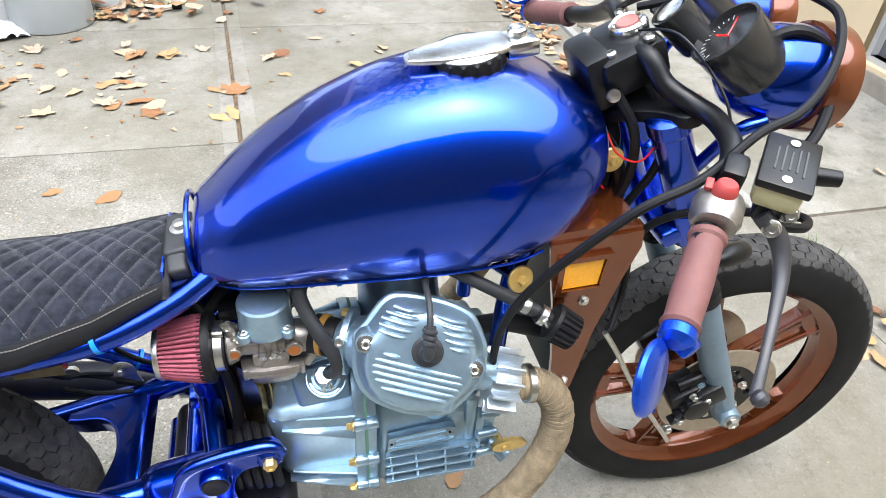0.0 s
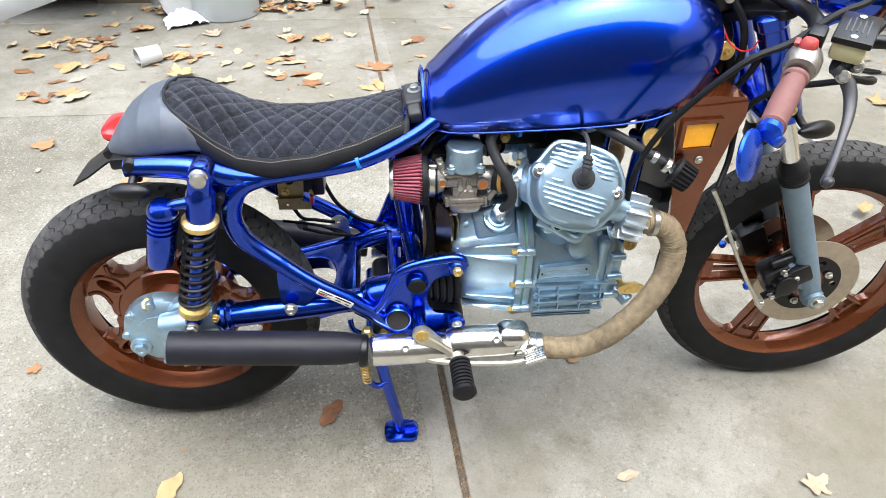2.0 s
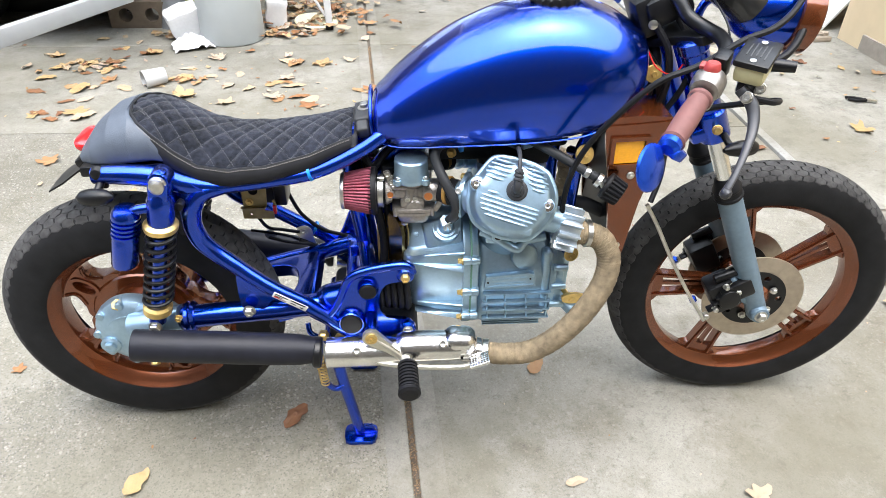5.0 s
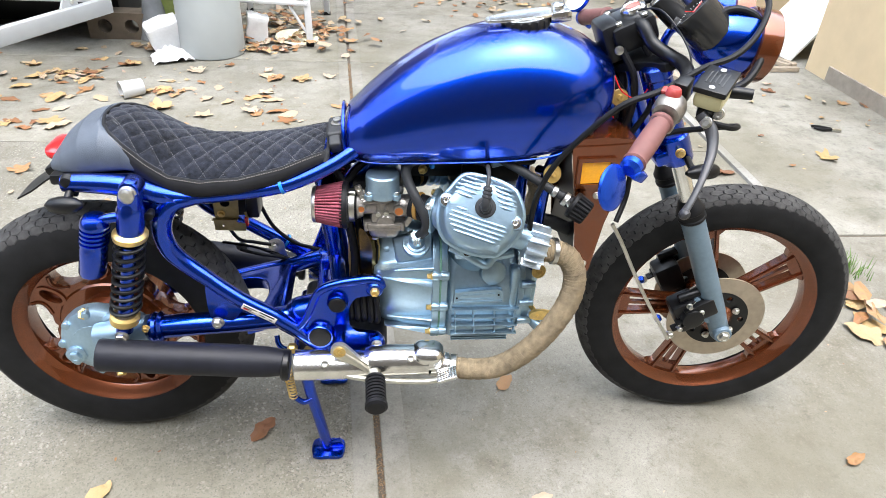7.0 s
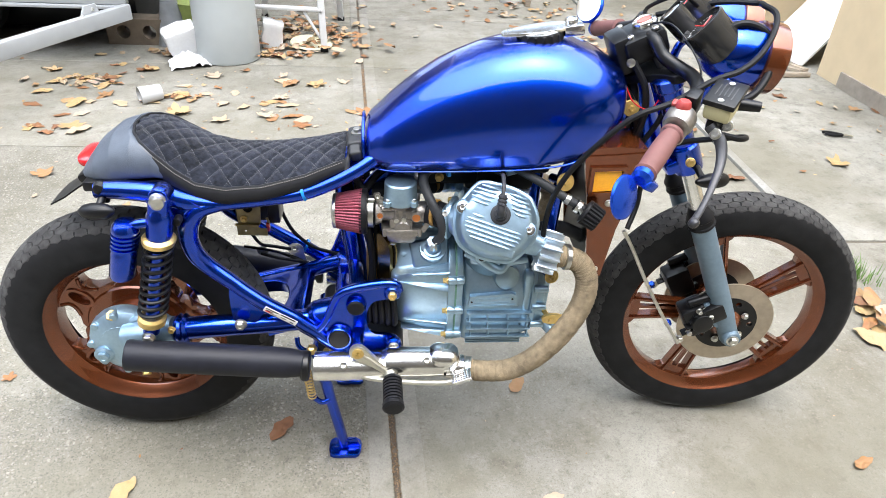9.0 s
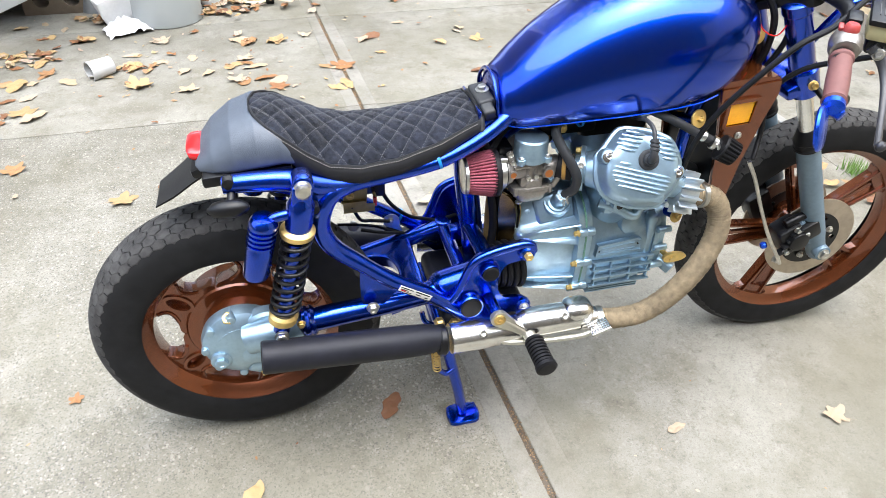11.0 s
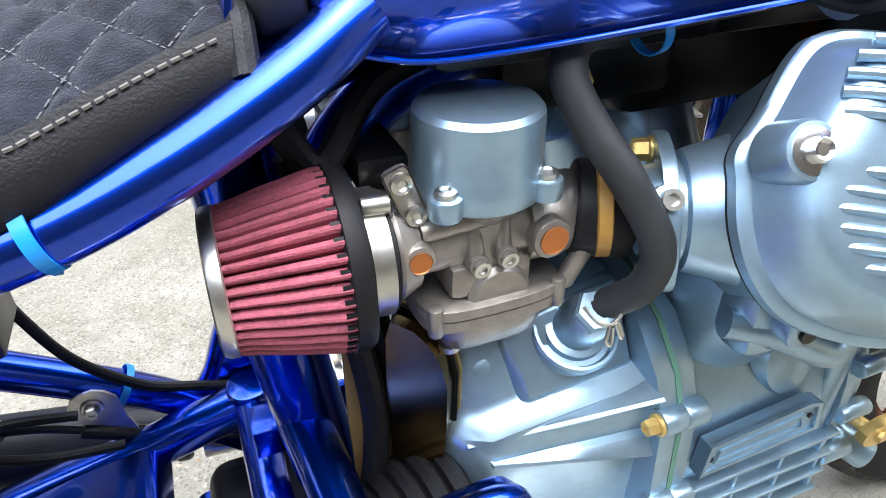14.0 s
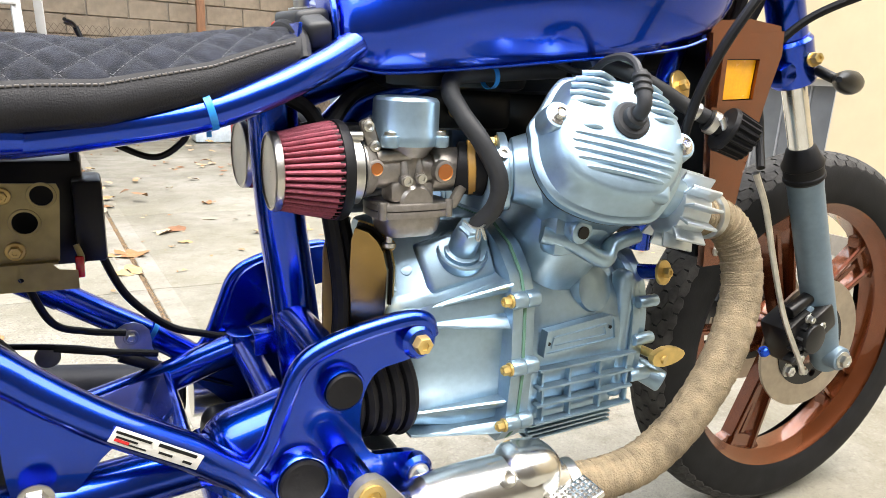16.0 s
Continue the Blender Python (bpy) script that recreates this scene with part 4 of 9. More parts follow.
bm = bm_new()
NX, NV = 150, 70
rings = []
for i in range(NX + 1):
    x = 0.0785 + (0.524 - 0.0785) * i / NX
    w = seat_at(x)[2]
    ring = []
    for j in range(NV + 1):
        v = -1 + 2 * j / NV
        ring.append(bm.verts.new((x, v * w, seat_z(x, v))))
    rings.append(ring)
for a, b in zip(rings, rings[1:]):
    for j in range(NV):
        bm.faces.new((a[j], a[j + 1], b[j + 1], b[j]))
edge = [e for e in bm.edges if len(e.link_faces) == 1]
ext = bmesh.ops.extrude_edge_only(bm, edges=edge)
for v in ext["geom"]:
    if isinstance(v, bmesh.types.BMVert):
        v.co.z -= 0.02
seat = part("seat", bm, SUEDE, bike, "black diamond-quilted suede seat", angle=80)
# stitches along the quilting
bm = bm_new()
STITCH = mat("pale_thread", (0.10, 0.10, 0.105), 0.8)
for fam in (-1, 1):
    for k in range(-2, 22):
        c = k * 0.040
        x = 0.0
        for i in range(150):
            v = -0.97 + 1.94 * i / 149
            for _ in range(1):
                # solve x + fam * v * w(x) * 0.62 = c
                xx = c
                for _ in range(6):
                    xx = c - fam * v * seat_at(xx)[2] * 0.85
            if not 0.090 + 0.07 * abs(v) ** 3 < xx < 0.518 or i % 3 == 0:
                continue
            v2 = v + 1.94 / 149 * 0.9
            x2 = c
            for _ in range(6):
                x2 = c - fam * v2 * seat_at(x2)[2] * 0.85
            a = Vector((xx, v * seat_at(xx)[2], seat_z(xx, v) + 0.0022))
            b = Vector((x2, v2 * seat_at(x2)[2], seat_z(x2, v2) + 0.0022))
            s = (b - a).cross(Vector((0, 0, 1))).normalized() * 0.0005
            bm.faces.new([bm.verts.new(p) for p in (a - s, b - s, b + s, a + s)])
tagged(part("quilt_stitching", bm, STITCH, seat, flat=True), kind="stuff")
# skirt, piping and seam on both sides
for s in (-1, 1):
    bm = bm_new()
    rings = []
    for i in range(61):
        x = 0.10 + (0.526 - 0.10) * i / 60
        sz, mz, w = seat_at(x)
        drop = float(np.interp(x, [0.10, 0.16, 0.22, 0.5, 0.526], [0.045, 0.042, 0.036, 0.030, 0.030]))
        prof = [(w - 0.008, sz + 0.000), (w + 0.002, sz + 0.003), (w + 0.007, sz - 0.004), (w + 0.011, sz - drop * 0.45), (w + 0.009, sz - drop * 0.85), (w + 0.001, sz - drop), (w - 0.02, sz - drop), (w - 0.02, sz - 0.012)]
        rings.append([bm.verts.new((x, s * y, z)) for y, z in prof])
    skin(bm, rings)
    part("seat_skirt", bm, LEATHER, seat, "black leatherette seat skirt", angle=60)
    bm = bm_new()
    for i in range(86):
        x = 0.10 + 0.42 * i / 86
        p = []
        for xx in (x, x + 0.0034):
            sz, mz, w = seat_at(xx)
            p.append(Vector((xx, s * (w + 0.006), sz - 0.0008)))
        cyl(bm, p[0], p[1], 0.0009, n=5)
    part("seam_stitching", bm, mat("seam_thread", (0.12, 0.11, 0.10), 0.8) if s < 0 else bpy.data.materials["seam_thread"], seat)
bm = bm_new()
tube(bm, [(0.527, -0.082, 0.778), (0.529, -0.06, 0.800), (0.529, 0, 0.812), (0.529, 0.06, 0.800), (0.527, 0.082, 0.778)], 0.006, 10)
part("seat_nose_piping", bm, LEATHER, seat)
# grey tail hump
bm = bm_new()
rings = []
HX = [-0.035, -0.028, 0.0, 0.04, 0.085, 0.13, 0.165]
HT = [0.778, 0.792, 0.822, 0.848, 0.859, 0.853, 0.825]
HB = [0.772, 0.762, 0.758, 0.758, 0.762, 0.766, 0.762]
HW = [0.055, 0.066, 0.084, 0.096, 0.103, 0.106, 0.106]
for i in range(101):
    x = -0.035 + 0.20 * i / 100
    t, b, w = (float(np.interp(x, HX, v)) for v in (HT, HB, HW))
    mid = b + (t - b) * 0.25
    ring = []
    for k in range(96):
        a = 2 * math.pi * k / 96
        ca, sa = math.cos(a), math.sin(a)
        y = w * (1 if ca > 0 else -1) * abs(ca) ** 0.8
        z = mid + ((t - mid) * abs(sa) ** 0.9 if sa > 0 else -(mid - b) * abs(sa) ** 0.6)
        ring.append(bm.verts.new((x, y, z)))
    rings.append(ring)
# cut the front obliquely so that the suede runs over it
for i, ring in enumerate(rings):
    for v in ring:
        if v.co.x > 0.078:
            lim = seat_at(v.co.x)
            if abs(v.co.y) < lim[2]:
                v.co.z = min(v.co.z, seat_z(v.co.x, v.co.y / lim[2], False) - 0.010)
            elif v.co.z > 0.80:
                v.co.z = min(v.co.z, lim[0] + 0.001)
skin(bm, rings)
part("tail_hump", bm, GREYHIDE, seat, "slate grey leatherette tail hump", angle=70)
bm = bm_new()
edge = (0.205, 0.175, 0.15, 0.13, 0.115, 0.105, 0.096, 0.088, 0.083, 0.080)
pts = [(x, -seat_at(x)[2], seat_at(x)[0] + 0.002) for x in edge] + [(0.0775, 0.0, 0.852)] + [(x, seat_at(x)[2], seat_at(x)[0] + 0.002) for x in reversed(edge)]
tube(bm, pts, 0.0030, 8, 4)
part("hump_piping", bm, LEATHER, seat)
# strap bracket and bolt between seat and tank
bm = bm_new()
box(bm, (0.545, -0.008, 0.816), (0.034, 0.080, 0.022), Euler((radians(2), radians(-10), 0)).to_matrix(), 0.006, 3)
box(bm, (0.545, -0.050, 0.806), (0.024, 0.036, 0.026), Euler((radians(20), radians(-10), 0)).to_matrix(), 0.005, 3)
tb = part("tank_mount", bm, HOSE, bike, "black rubber tank mount")
bm = bm_new()
box(bm, (0.524, -0.006, 0.792), (0.004, 0.125, 0.040), Euler((0, radians(8), 0)).to_matrix(), 0.0015)
part("seat_lip", bm, BLUE, bike)
bm = bm_new()
lathe(bm, [(0.0135, 0), (0.0135, 0.002), (0.0080, 0.0025), (0.0080, 0.009), (0.005, 0.0098)], (0.547, -0.004, 0.8275), (-0.15, -0.08, 1), 20)
part("bolt", bm, STEEL, tb)

# ---- tail ----
bm = bm_new()
box(bm, (-0.022, -0.0, 0.765), (0.05, 0.13, 0.02), Euler((0, radians(-18), 0)).to_matrix(), 0.008)
box(bm, (0.06, 0, 0.757), (0.17, 0.19, 0.022), None, 0.006)
part("tail_tray", bm, BLACK, bike, "black tail tray")
bm = bm_new()
rings = []
for i, (x, hw, h) in enumerate(((-0.016, 0.046, 0.023), (-0.030, 0.046, 0.025), (-0.040, 0.044, 0.025), (-0.046, 0.040, 0.021), (-0.048, 0.034, 0.013))):
    rings.append([bm.verts.new((x - 0.004 * math.sin(2 * math.pi * k / 28), hw * math.copysign(abs(math.cos(2 * math.pi * k / 28)) ** 0.6, math.cos(2 * math.pi * k / 28)), 0.785 + h / 2 * math.copysign(abs(math.sin(2 * math.pi * k / 28)) ** 0.6, math.sin(2 * math.pi * k / 28)))) for k in range(28)])
skin(bm, rings)
part("tail_light", bm, REDLENS, bike, "red plastic tail light")
bm = bm_new()
rings = []
for x, z, w in ((-0.015, 0.762, 0.062), (-0.05, 0.742, 0.06), (-0.09, 0.715, 0.055), (-0.128, 0.692, 0.045)):
    rings.append([bm.verts.new(p) for p in ((x, -w, z), (x + 0.003, -w * 0.3, z + 0.005), (x + 0.003, w * 0.3, z + 0.005), (x, w, z), (x, w, z - 0.004), (x, -w, z - 0.004))])
skin(bm, rings)
part("mudguard_flap", bm, BLACK, bike, "black plastic mudguard flap")
for s in (-1, 1):
    bm = bm_new()
    lathe(bm, [(0.003, -0.038), (0.013, -0.026), (0.0165, -0.008), (0.0165, 0.010), (0.014, 0.024), (0.008, 0.036), (0.003, 0.040)], (0.018, s * 0.147, 0.732), (0.98, s * 0.12, 0.02), 24)
    tube(bm, [(0.028, s * 0.112, 0.765), (0.028, s * 0.125, 0.752), (0.026, s * 0.140, 0.742), (0.026, s * 0.145, 0.735)], 0.008)
    lathe(bm, [(0.004, -0.014), (0.012, -0.010), (0.0155, 0), (0.012, 0.010), (0.004, 0.014)], (0.026, s * 0.122, 0.768), (0, 1, 0), 18)
    box(bm, (0.03, s * 0.120, 0.75), (0.018, 0.012, 0.028), None, 0.004)
    part("rear_indicator", bm, BLACK, bike, "small black bullet indicator")

# ---- frame ----
bm = bm_new()
tube(bm, [(0.514, 0, 0.80), (0.518, 0, 0.70), (0.523, 0, 0.625), (0.532, 0, 0.555), (0.541, 0, 0.48), (0.553, 0, 0.37)], 0.0255, 20)
tube(bm, [(0.52, 0, 0.75), (0.65, 0, 0.80), (0.85, 0, 0.86), (1.03, 0, 0.89)], 0.030, 20)
tube(bm, [(1.10, 0, 0.80), (1.055, 0, 0.96)], 0.036, 24)
tube(bm, [(0.53, 0, 0.64), (0.60, 0, 0.73), (0.70, 0, 0.77)], 0.018, 14)
frame_main = part("frame", bm, BLUE, bike, "candy blue painted steel frame")
for s in (-1, 1):
    # seat rail with its flared tail
    bm = bm_new()
    tube(bm, [(0.17, s * 0.098, 0.742), (0.22, s * 0.095, 0.722), (0.275, s * 0.093, 0.7095), (0.35, s * 0.092, 0.7165), (0.43, s * 0.091, 0.729), (0.49, s * 0.088, 0.749), (0.545, s * 0.078, 0.775), (0.59, s * 0.06, 0.80), (0.64, s * 0.03, 0.815)], 0.0145, 16)
    part("seat_rail", bm, BLUE, frame_main)
    bm = bm_new()
    # swept limb, tail rail and the web that joins them
    y = s * 0.118
    tube(bm, [(0.296, y * 1.10, 0.510), (0.262, y * 1.05, 0.537), (0.223, y, 0.569), (0.199, y, 0.598), (0.187, y, 0.630), (0.186, y, 0.660), (0.195, y, 0.690), (0.218, y * 0.97, 0.710), (0.262, y * 0.88, 0.712)], 0.018, 20, radii=[0.0150, 0.0172, 0.0185, 0.0195, 0.020, 0.0215, 0.0225, 0.019, 0.012])
    tube(bm, [(0.014, y, 0.763), (0.05, y, 0.762), (0.11, y, 0.756), (0.15, y, 0.747), (0.19, y * 0.97, 0.730), (0.24, y * 0.90, 0.716), (0.29, y * 0.82, 0.711)], 0.014, 20, radii=[0.0160, 0.0180, 0.0205, 0.0225, 0.0205, 0.0165, 0.0125])
    slab(bm, [smooth_loop([(0.060, 0.754), (0.115, 0.738), (0.150, 0.716), (0.168, 0.690), (0.172, 0.655), (0.203, 0.662), (0.214, 0.688), (0.226, 0.702), (0.228, 0.716), (0.204, 0.736), (0.160, 0.760), (0.100, 0.770)], 3)], side_at(y - 0.012), 0.024, 0.010, 4)
    part("frame_gusset", bm, BLUE, frame_main, "pressed blue frame side plate", angle=50)
    bm = bm_new()
    o = 0.010 if s > 0 else 0.0
    tube(bm, [(0.225, s * 0.120 + o * 0.3, 0.566), (0.262, s * 0.124 + o * 0.6, 0.537), (0.298, s * 0.130 + o, 0.508), (0.338, s * 0.135 + o, 0.479), (0.388, s * 0.136 + o, 0.446), (0.413, s * 0.138 + o, 0.428), (0.44, s * 0.138 + o, 0.408), (0.48, s * 0.138 + o, 0.372), (0.545, s * 0.138 + o, 0.325)], 0.0165, 18)
    part("frame_lower_rail", bm, BLUE, frame_main)
    # engine side plate with holes
    bm = bm_new()
    outline = [(0.400, 0.408), (0.43, 0.402), (0.455, 0.418), (0.478, 0.455), (0.495, 0.498), (0.512, 0.522), (0.55, 0.536), (0.60, 0.545), (0.628, 0.543), (0.639, 0.520), (0.630, 0.501), (0.608, 0.495), (0.580, 0.489), (0.566, 0.468), (0.562, 0.44), (0.566, 0.414), (0.578, 0.398), (0.60, 0.394), (0.626, 0.388), (0.636, 0.372), (0.630, 0.352), (0.61, 0.348), (0.595, 0.350), (0.578, 0.338), (0.560, 0.318), (0.535, 0.300), (0.515, 0.305), (0.48, 0.345), (0.44, 0.380)]
    slab(bm, [smooth_loop(outline, 3)], side_at(s * 0.133 - 0.006), 0.012, 0.004)
    part("engine_side_plate", bm, BLUE, frame_main, "pressed blue engine mounting plate")
    bm = bm_new()
    y = s * 0.141 + o
    tube(bm, [(0.400, y, 0.428), (0.425, y, 0.412), (0.446, y, 0.412), (0.466, y, 0.434), (0.483, y, 0.470), (0.504, y, 0.510), (0.54, y, 0.528), (0.60, y, 0.539), (0.627, y, 0.536), (0.634, y, 0.520)], 0.0095, 14)
    part("plate_edge", bm, BLUE, frame_main)
    for x, z, r, m, nm in ((0.540, 0.482, 0.018, RUBBER, "rubber_plug"), (0.499, 0.394, 0.025, RUBBER, "rubber_plug")):
        bm = bm_new()
        lathe(bm, [(r * 1.30, -0.006), (r * 1.22, 0.006), (r * 1.12, 0.010), (r, 0.009)], (x, s * 0.144, z), (0, s, 0), 32)
        part("pivot_boss", bm, BLUE, frame_main)
        bm = bm_new()
        lathe(bm, [(r, 0.004), (r, 0.011), (r * 0.9, 0.0125), (r * 0.2, 0.0115)], (x, s * 0.144, z), (0, s, 0), 32)
        part(nm, bm, m, frame_main, "round black rubber plug")
    bm = bm_new()
    for x, z in ((0.619, 0.517), (0.622, 0.372)):
        lathe(bm, [(0.018, -0.006), (0.018, 0.004), (0.014, 0.008)], (x, s * 0.144, z), (0, s, 0), 24)
    part("bolt_boss", bm, BLUE, frame_main)
    bm = bm_new()
    hexbolt(bm, (0.619, s * 0.152, 0.517), (0, s, 0), 0.0098, 0.010)
    part("bolt", bm, GOLD, frame_main)
    bm = bm_new()
    hexbolt(bm, (0.622, s * 0.152, 0.372), (0, s, 0), 0.0085, 0.010, 0.0115)
    part("bolt", bm, STEEL, frame_main)
    # swingarm and its bolt
    bm = bm_new()
    if s < 0:
        tube(bm, [(0.13, -0.125, 0.405), (0.21, -0.122, 0.410), (0.30, -0.112, 0.408), (0.38, -0.098, 0.405), (0.415, -0.092, 0.405), (0.424, -0.090, 0.406), (0.433, -0.089, 0.409), (0.446, -0.089, 0.413), (0.49, -0.092, 0.424), (0.556, -0.098, 0.444)], 0.024, 28, radii=[0.026, 0.025, 0.024, 0.024, 0.025, 0.029, 0.033, 0.036, 0.037, 0.037])
    else:
        tube(bm, [(0.03, 0.128, 0.322), (0.20, 0.126, 0.345), (0.32, 0.122, 0.376), (0.41, 0.112, 0.404), (0.45, 0.108, 0.418), (0.499, 0.105, 0.432)], 0.020, 20)
    sa = part("swingarm", bm, BLUE, bike, "blue painted swingarm tube")
    if s < 0:
        bm = bm_new()
        outline = smooth_loop([(0.262, 0.530), (0.300, 0.505), (0.345, 0.474), (0.325, 0.450), (0.304, 0.425), (0.290, 0.413), (0.268, 0.414), (0.259, 0.432), (0.256, 0.48)], 3)
        slab(bm, [outline], side_at(s * 0.124 - 0.005), 0.010, 0.003)
        part("frame_tab", bm, BLUE, frame_main)
    bm = bm_new()
    hexbolt(bm, (0.277, s * 0.145, 0.435), (0, s, 0), 0.0105, 0.010, 0.0135)
    part("bolt", bm, STEEL, sa)
# swingarm web with its notch for the tyre, pivot tube and frame cross tubes
bm = bm_new()
arch = spline([(0.320, -0.098, 0), (0.334, -0.074, 0), (0.350, -0.046, 0), (0.362, -0.008, 0), (0.358, 0.030, 0), (0.346, 0.056, 0), (0.322, 0.074, 0), (0.290, 0.084, 0), (0.262, 0.096, 0)], 4)
web = [(0.262, 0.122), (0.412, 0.122), (0.412, -0.098)] + [(p.x, p.y) for p in arch]
slab(bm, [web], Matrix.Translation((0.412, 0, 0.386)) @ Matrix.Rotation(radians(-17), 4, "Y") @ Matrix.Translation((-0.412, 0, 0)), 0.032, 0.009, 4)
part("swingarm_web", bm, BLUE, bike, "blue swingarm bracing plate", angle=50)
for pts, r, nm in (
    ([(0.499, 0.118, 0.433), (0.499, 0.04, 0.430), (0.499, -0.075, 0.424)], 0.0170, "swingarm_pivot_tube"),
    ([(0.530, 0.005, 0.512), (0.538, -0.06, 0.499), (0.546, -0.136, 0.484)], 0.0175, "frame_cross_tube"),
    ([(0.530, -0.005, 0.512), (0.538, 0.06, 0.499), (0.546, 0.136, 0.484)], 0.0175, "frame_cross_tube"),
):
    bm = bm_new()
    tube(bm, pts, r, 18)
    part(nm, bm, BLUE, frame_main)
bm = bm_new()
cyl(bm, (0.499, 0.105, 0.415), (0.499, 0.105, 0.452), 0.021, n=24, bev=0.004)
part("pivot_collar", bm, BLUE, frame_main)
bm = bm_new()
box(bm, (0.512, 0.030, 0.480), (0.034, 0.030, 0.003), None, 0.001)
box(bm, (0.512, 0.0165, 0.468), (0.034, 0.003, 0.026), None, 0.001)
part("frame_bracket", bm, BLUE, frame_main)

# rating plate
bm = bm_new()
d = Vector((0.069, 0, -0.046))
rotp = Matrix.Rotation(math.atan2(-d.z, d.x), 3, "Y")
pc = Vector((0.366, -0.1530, 0.462))
box(bm, pc, (0.078, 0.0015, 0.014), rotp, 0.0006)
pl = part("rating_plate", bm, mat("foil_plate", (0.72, 0.70, 0.66), 0.4, 0.3), frame_main, "pale foil type plate with worn print")
bm = bm_new()
for k, (x, w, z, h) in enumerate(((-0.022, 0.030, 0.0035, 0.002), (-0.026, 0.018, -0.0005, 0.0016), (0.016, 0.034, 0.0042, 0.0028), (0.008, 0.012, -0.002, 0.0018), (-0.020, 0.024, -0.004, 0.0012), (0.028, 0.008, -0.003, 0.002))):
    box(bm, pc + rotp @ Vector((x, -0.0010, z)), (w, 0.0006, h), rotp)
part("plate_print", bm, BLACK, frame_main)
bm = bm_new()
box(bm, pc + rotp @ Vector((-0.029, -0.0011, -0.003)), (0.012, 0.0006, 0.0022), rotp)
part("plate_print", bm, REDLENS, frame_main)

# ---- rear suspension and final drive ----
for s in (-1, 1):
    top_p, bot_p = Vector((0.158, s * 0.162, 0.764 if s < 0 else 0.735)), Vector((0.090, s * 0.160, 0.425))
    ax = (top_p - bot_p).normalized()
    L0 = (top_p - bot_p).length
    bm = bm_new()
    lathe(bm, [(0.012, 0.0), (0.017, 0.004), (0.017, 0.05), (0.014, 0.055), (0.014, L0 * 0.66), (0.020, L0 * 0.66)], bot_p, ax, 24)
    sh = part("shock_absorber", bm, BLUE, bike, "coil-over shock absorber with remote reservoir")
    bm = bm_new()
    turns, n = 9.5, 200
    hel = []
    fx, fy, fz = frame_of(ax)
    for k in range(n + 1):
        a = 2 * math.pi * turns * k / n
        hel.append(bot_p + ax * (0.055 + (L0 * 0.70 - 0.055) * k / n) + (fx * math.cos(a) + fy * math.sin(a)) * 0.0275)
    tube(bm, hel, 0.0042, 8, 1)
    part("coil_spring", bm, BLACK, sh, "black coil spring")
    bm = bm_new()
    lathe(bm, [(0.022, L0 * 0.70), (0.033, L0 * 0.70 + 0.001), (0.0345, L0 * 0.70 + 0.006), (0.0345, L0 * 0.70 + 0.012), (0.030, L0 * 0.70 + 0.016), (0.024, L0 * 0.70 + 0.018)], bot_p, ax, 36)
    lathe(bm, [(0.018, 0.028), (0.028, 0.03), (0.029, 0.036), (0.029, 0.046), (0.024, 0.052), (0.02, 0.052)], bot_p, ax, 32)
    part("spring_seat", bm, GOLD, sh, "gold spring collar")
    bm = bm_new()
    lathe(bm, [(0.022, L0 * 0.74), (0.026, L0 * 0.745), (0.027, L0 * 0.78), (0.027, L0 * 0.89), (0.022, L0 * 0.92), (0.016, L0 * 0.95), (0.016, L0 * 1.02), (0.012, L0 * 1.06), (0.004, L0 * 1.07)], bot_p, ax, 32)
    cyl(bm, top_p + Vector((0, -s * 0.03, 0)), top_p + Vector((0, s * 0.012, 0)), 0.0215, bev=0.004)
    box(bm, bot_p + ax * L0 * 0.955, (0.036, 0.040, 0.040), ax.to_track_quat("Z", "Y").to_matrix(), 0.006, 3)
    tube(bm, [bot_p + ax * L0 * 0.85 + Vector((-0.02, s * 0.004, 0)), bot_p + ax * L0 * 0.86 + Vector((-0.048, s * 0.005, -0.006)), bot_p + ax * L0 * 0.87 + Vector((-0.068, s * 0.004, -0.018))], 0.010, 12)
    part("shock_head", bm, BLUE, sh, "blue anodised shock head")
    bm = bm_new()
    rt = bot_p + ax * (L0 * 0.87) + Vector((-0.070, s * 0.004, -0.010))
    rd = -ax
    prof = [(0.008, -0.008), (0.021, -0.006), (0.026, 0.0)]
    for k in range(5):
        h = 0.008 + 0.010 * k
        prof += [(0.0285, h), (0.0285, h + 0.0045), (0.0245, h + 0.006), (0.0245, h + 0.009)]
    prof += [(0.0265, 0.062), (0.0265, 0.120), (0.0245, 0.126), (0.008, 0.128)]
    lathe(bm, prof, rt, rd, 32)
    part("shock_reservoir", bm, BLUE, sh, "blue finned gas reservoir")
    bm = bm_new()
    lathe(bm, [(0.017, 0.0), (0.017, 0.003), (0.0145, 0.005), (0.0145, 0.012), (0.010, 0.015)], top_p + Vector((0, s * 0.012, 0)), (0, s, 0), 24)
    hexbolt(bm, bot_p + Vector((0, s * 0.016, 0.0)), (0, s, 0), 0.012, 0.010, 0.014)
    part("bolt", bm, STEEL, sh)
    bm = bm_new()
    cyl(bm, (0.176, s * 0.128, 0.700), (0.176, s * 0.150, 0.700), 0.009, n=16, bev=0.002)
    part("rubber_stop", bm, RUBBER, bike)
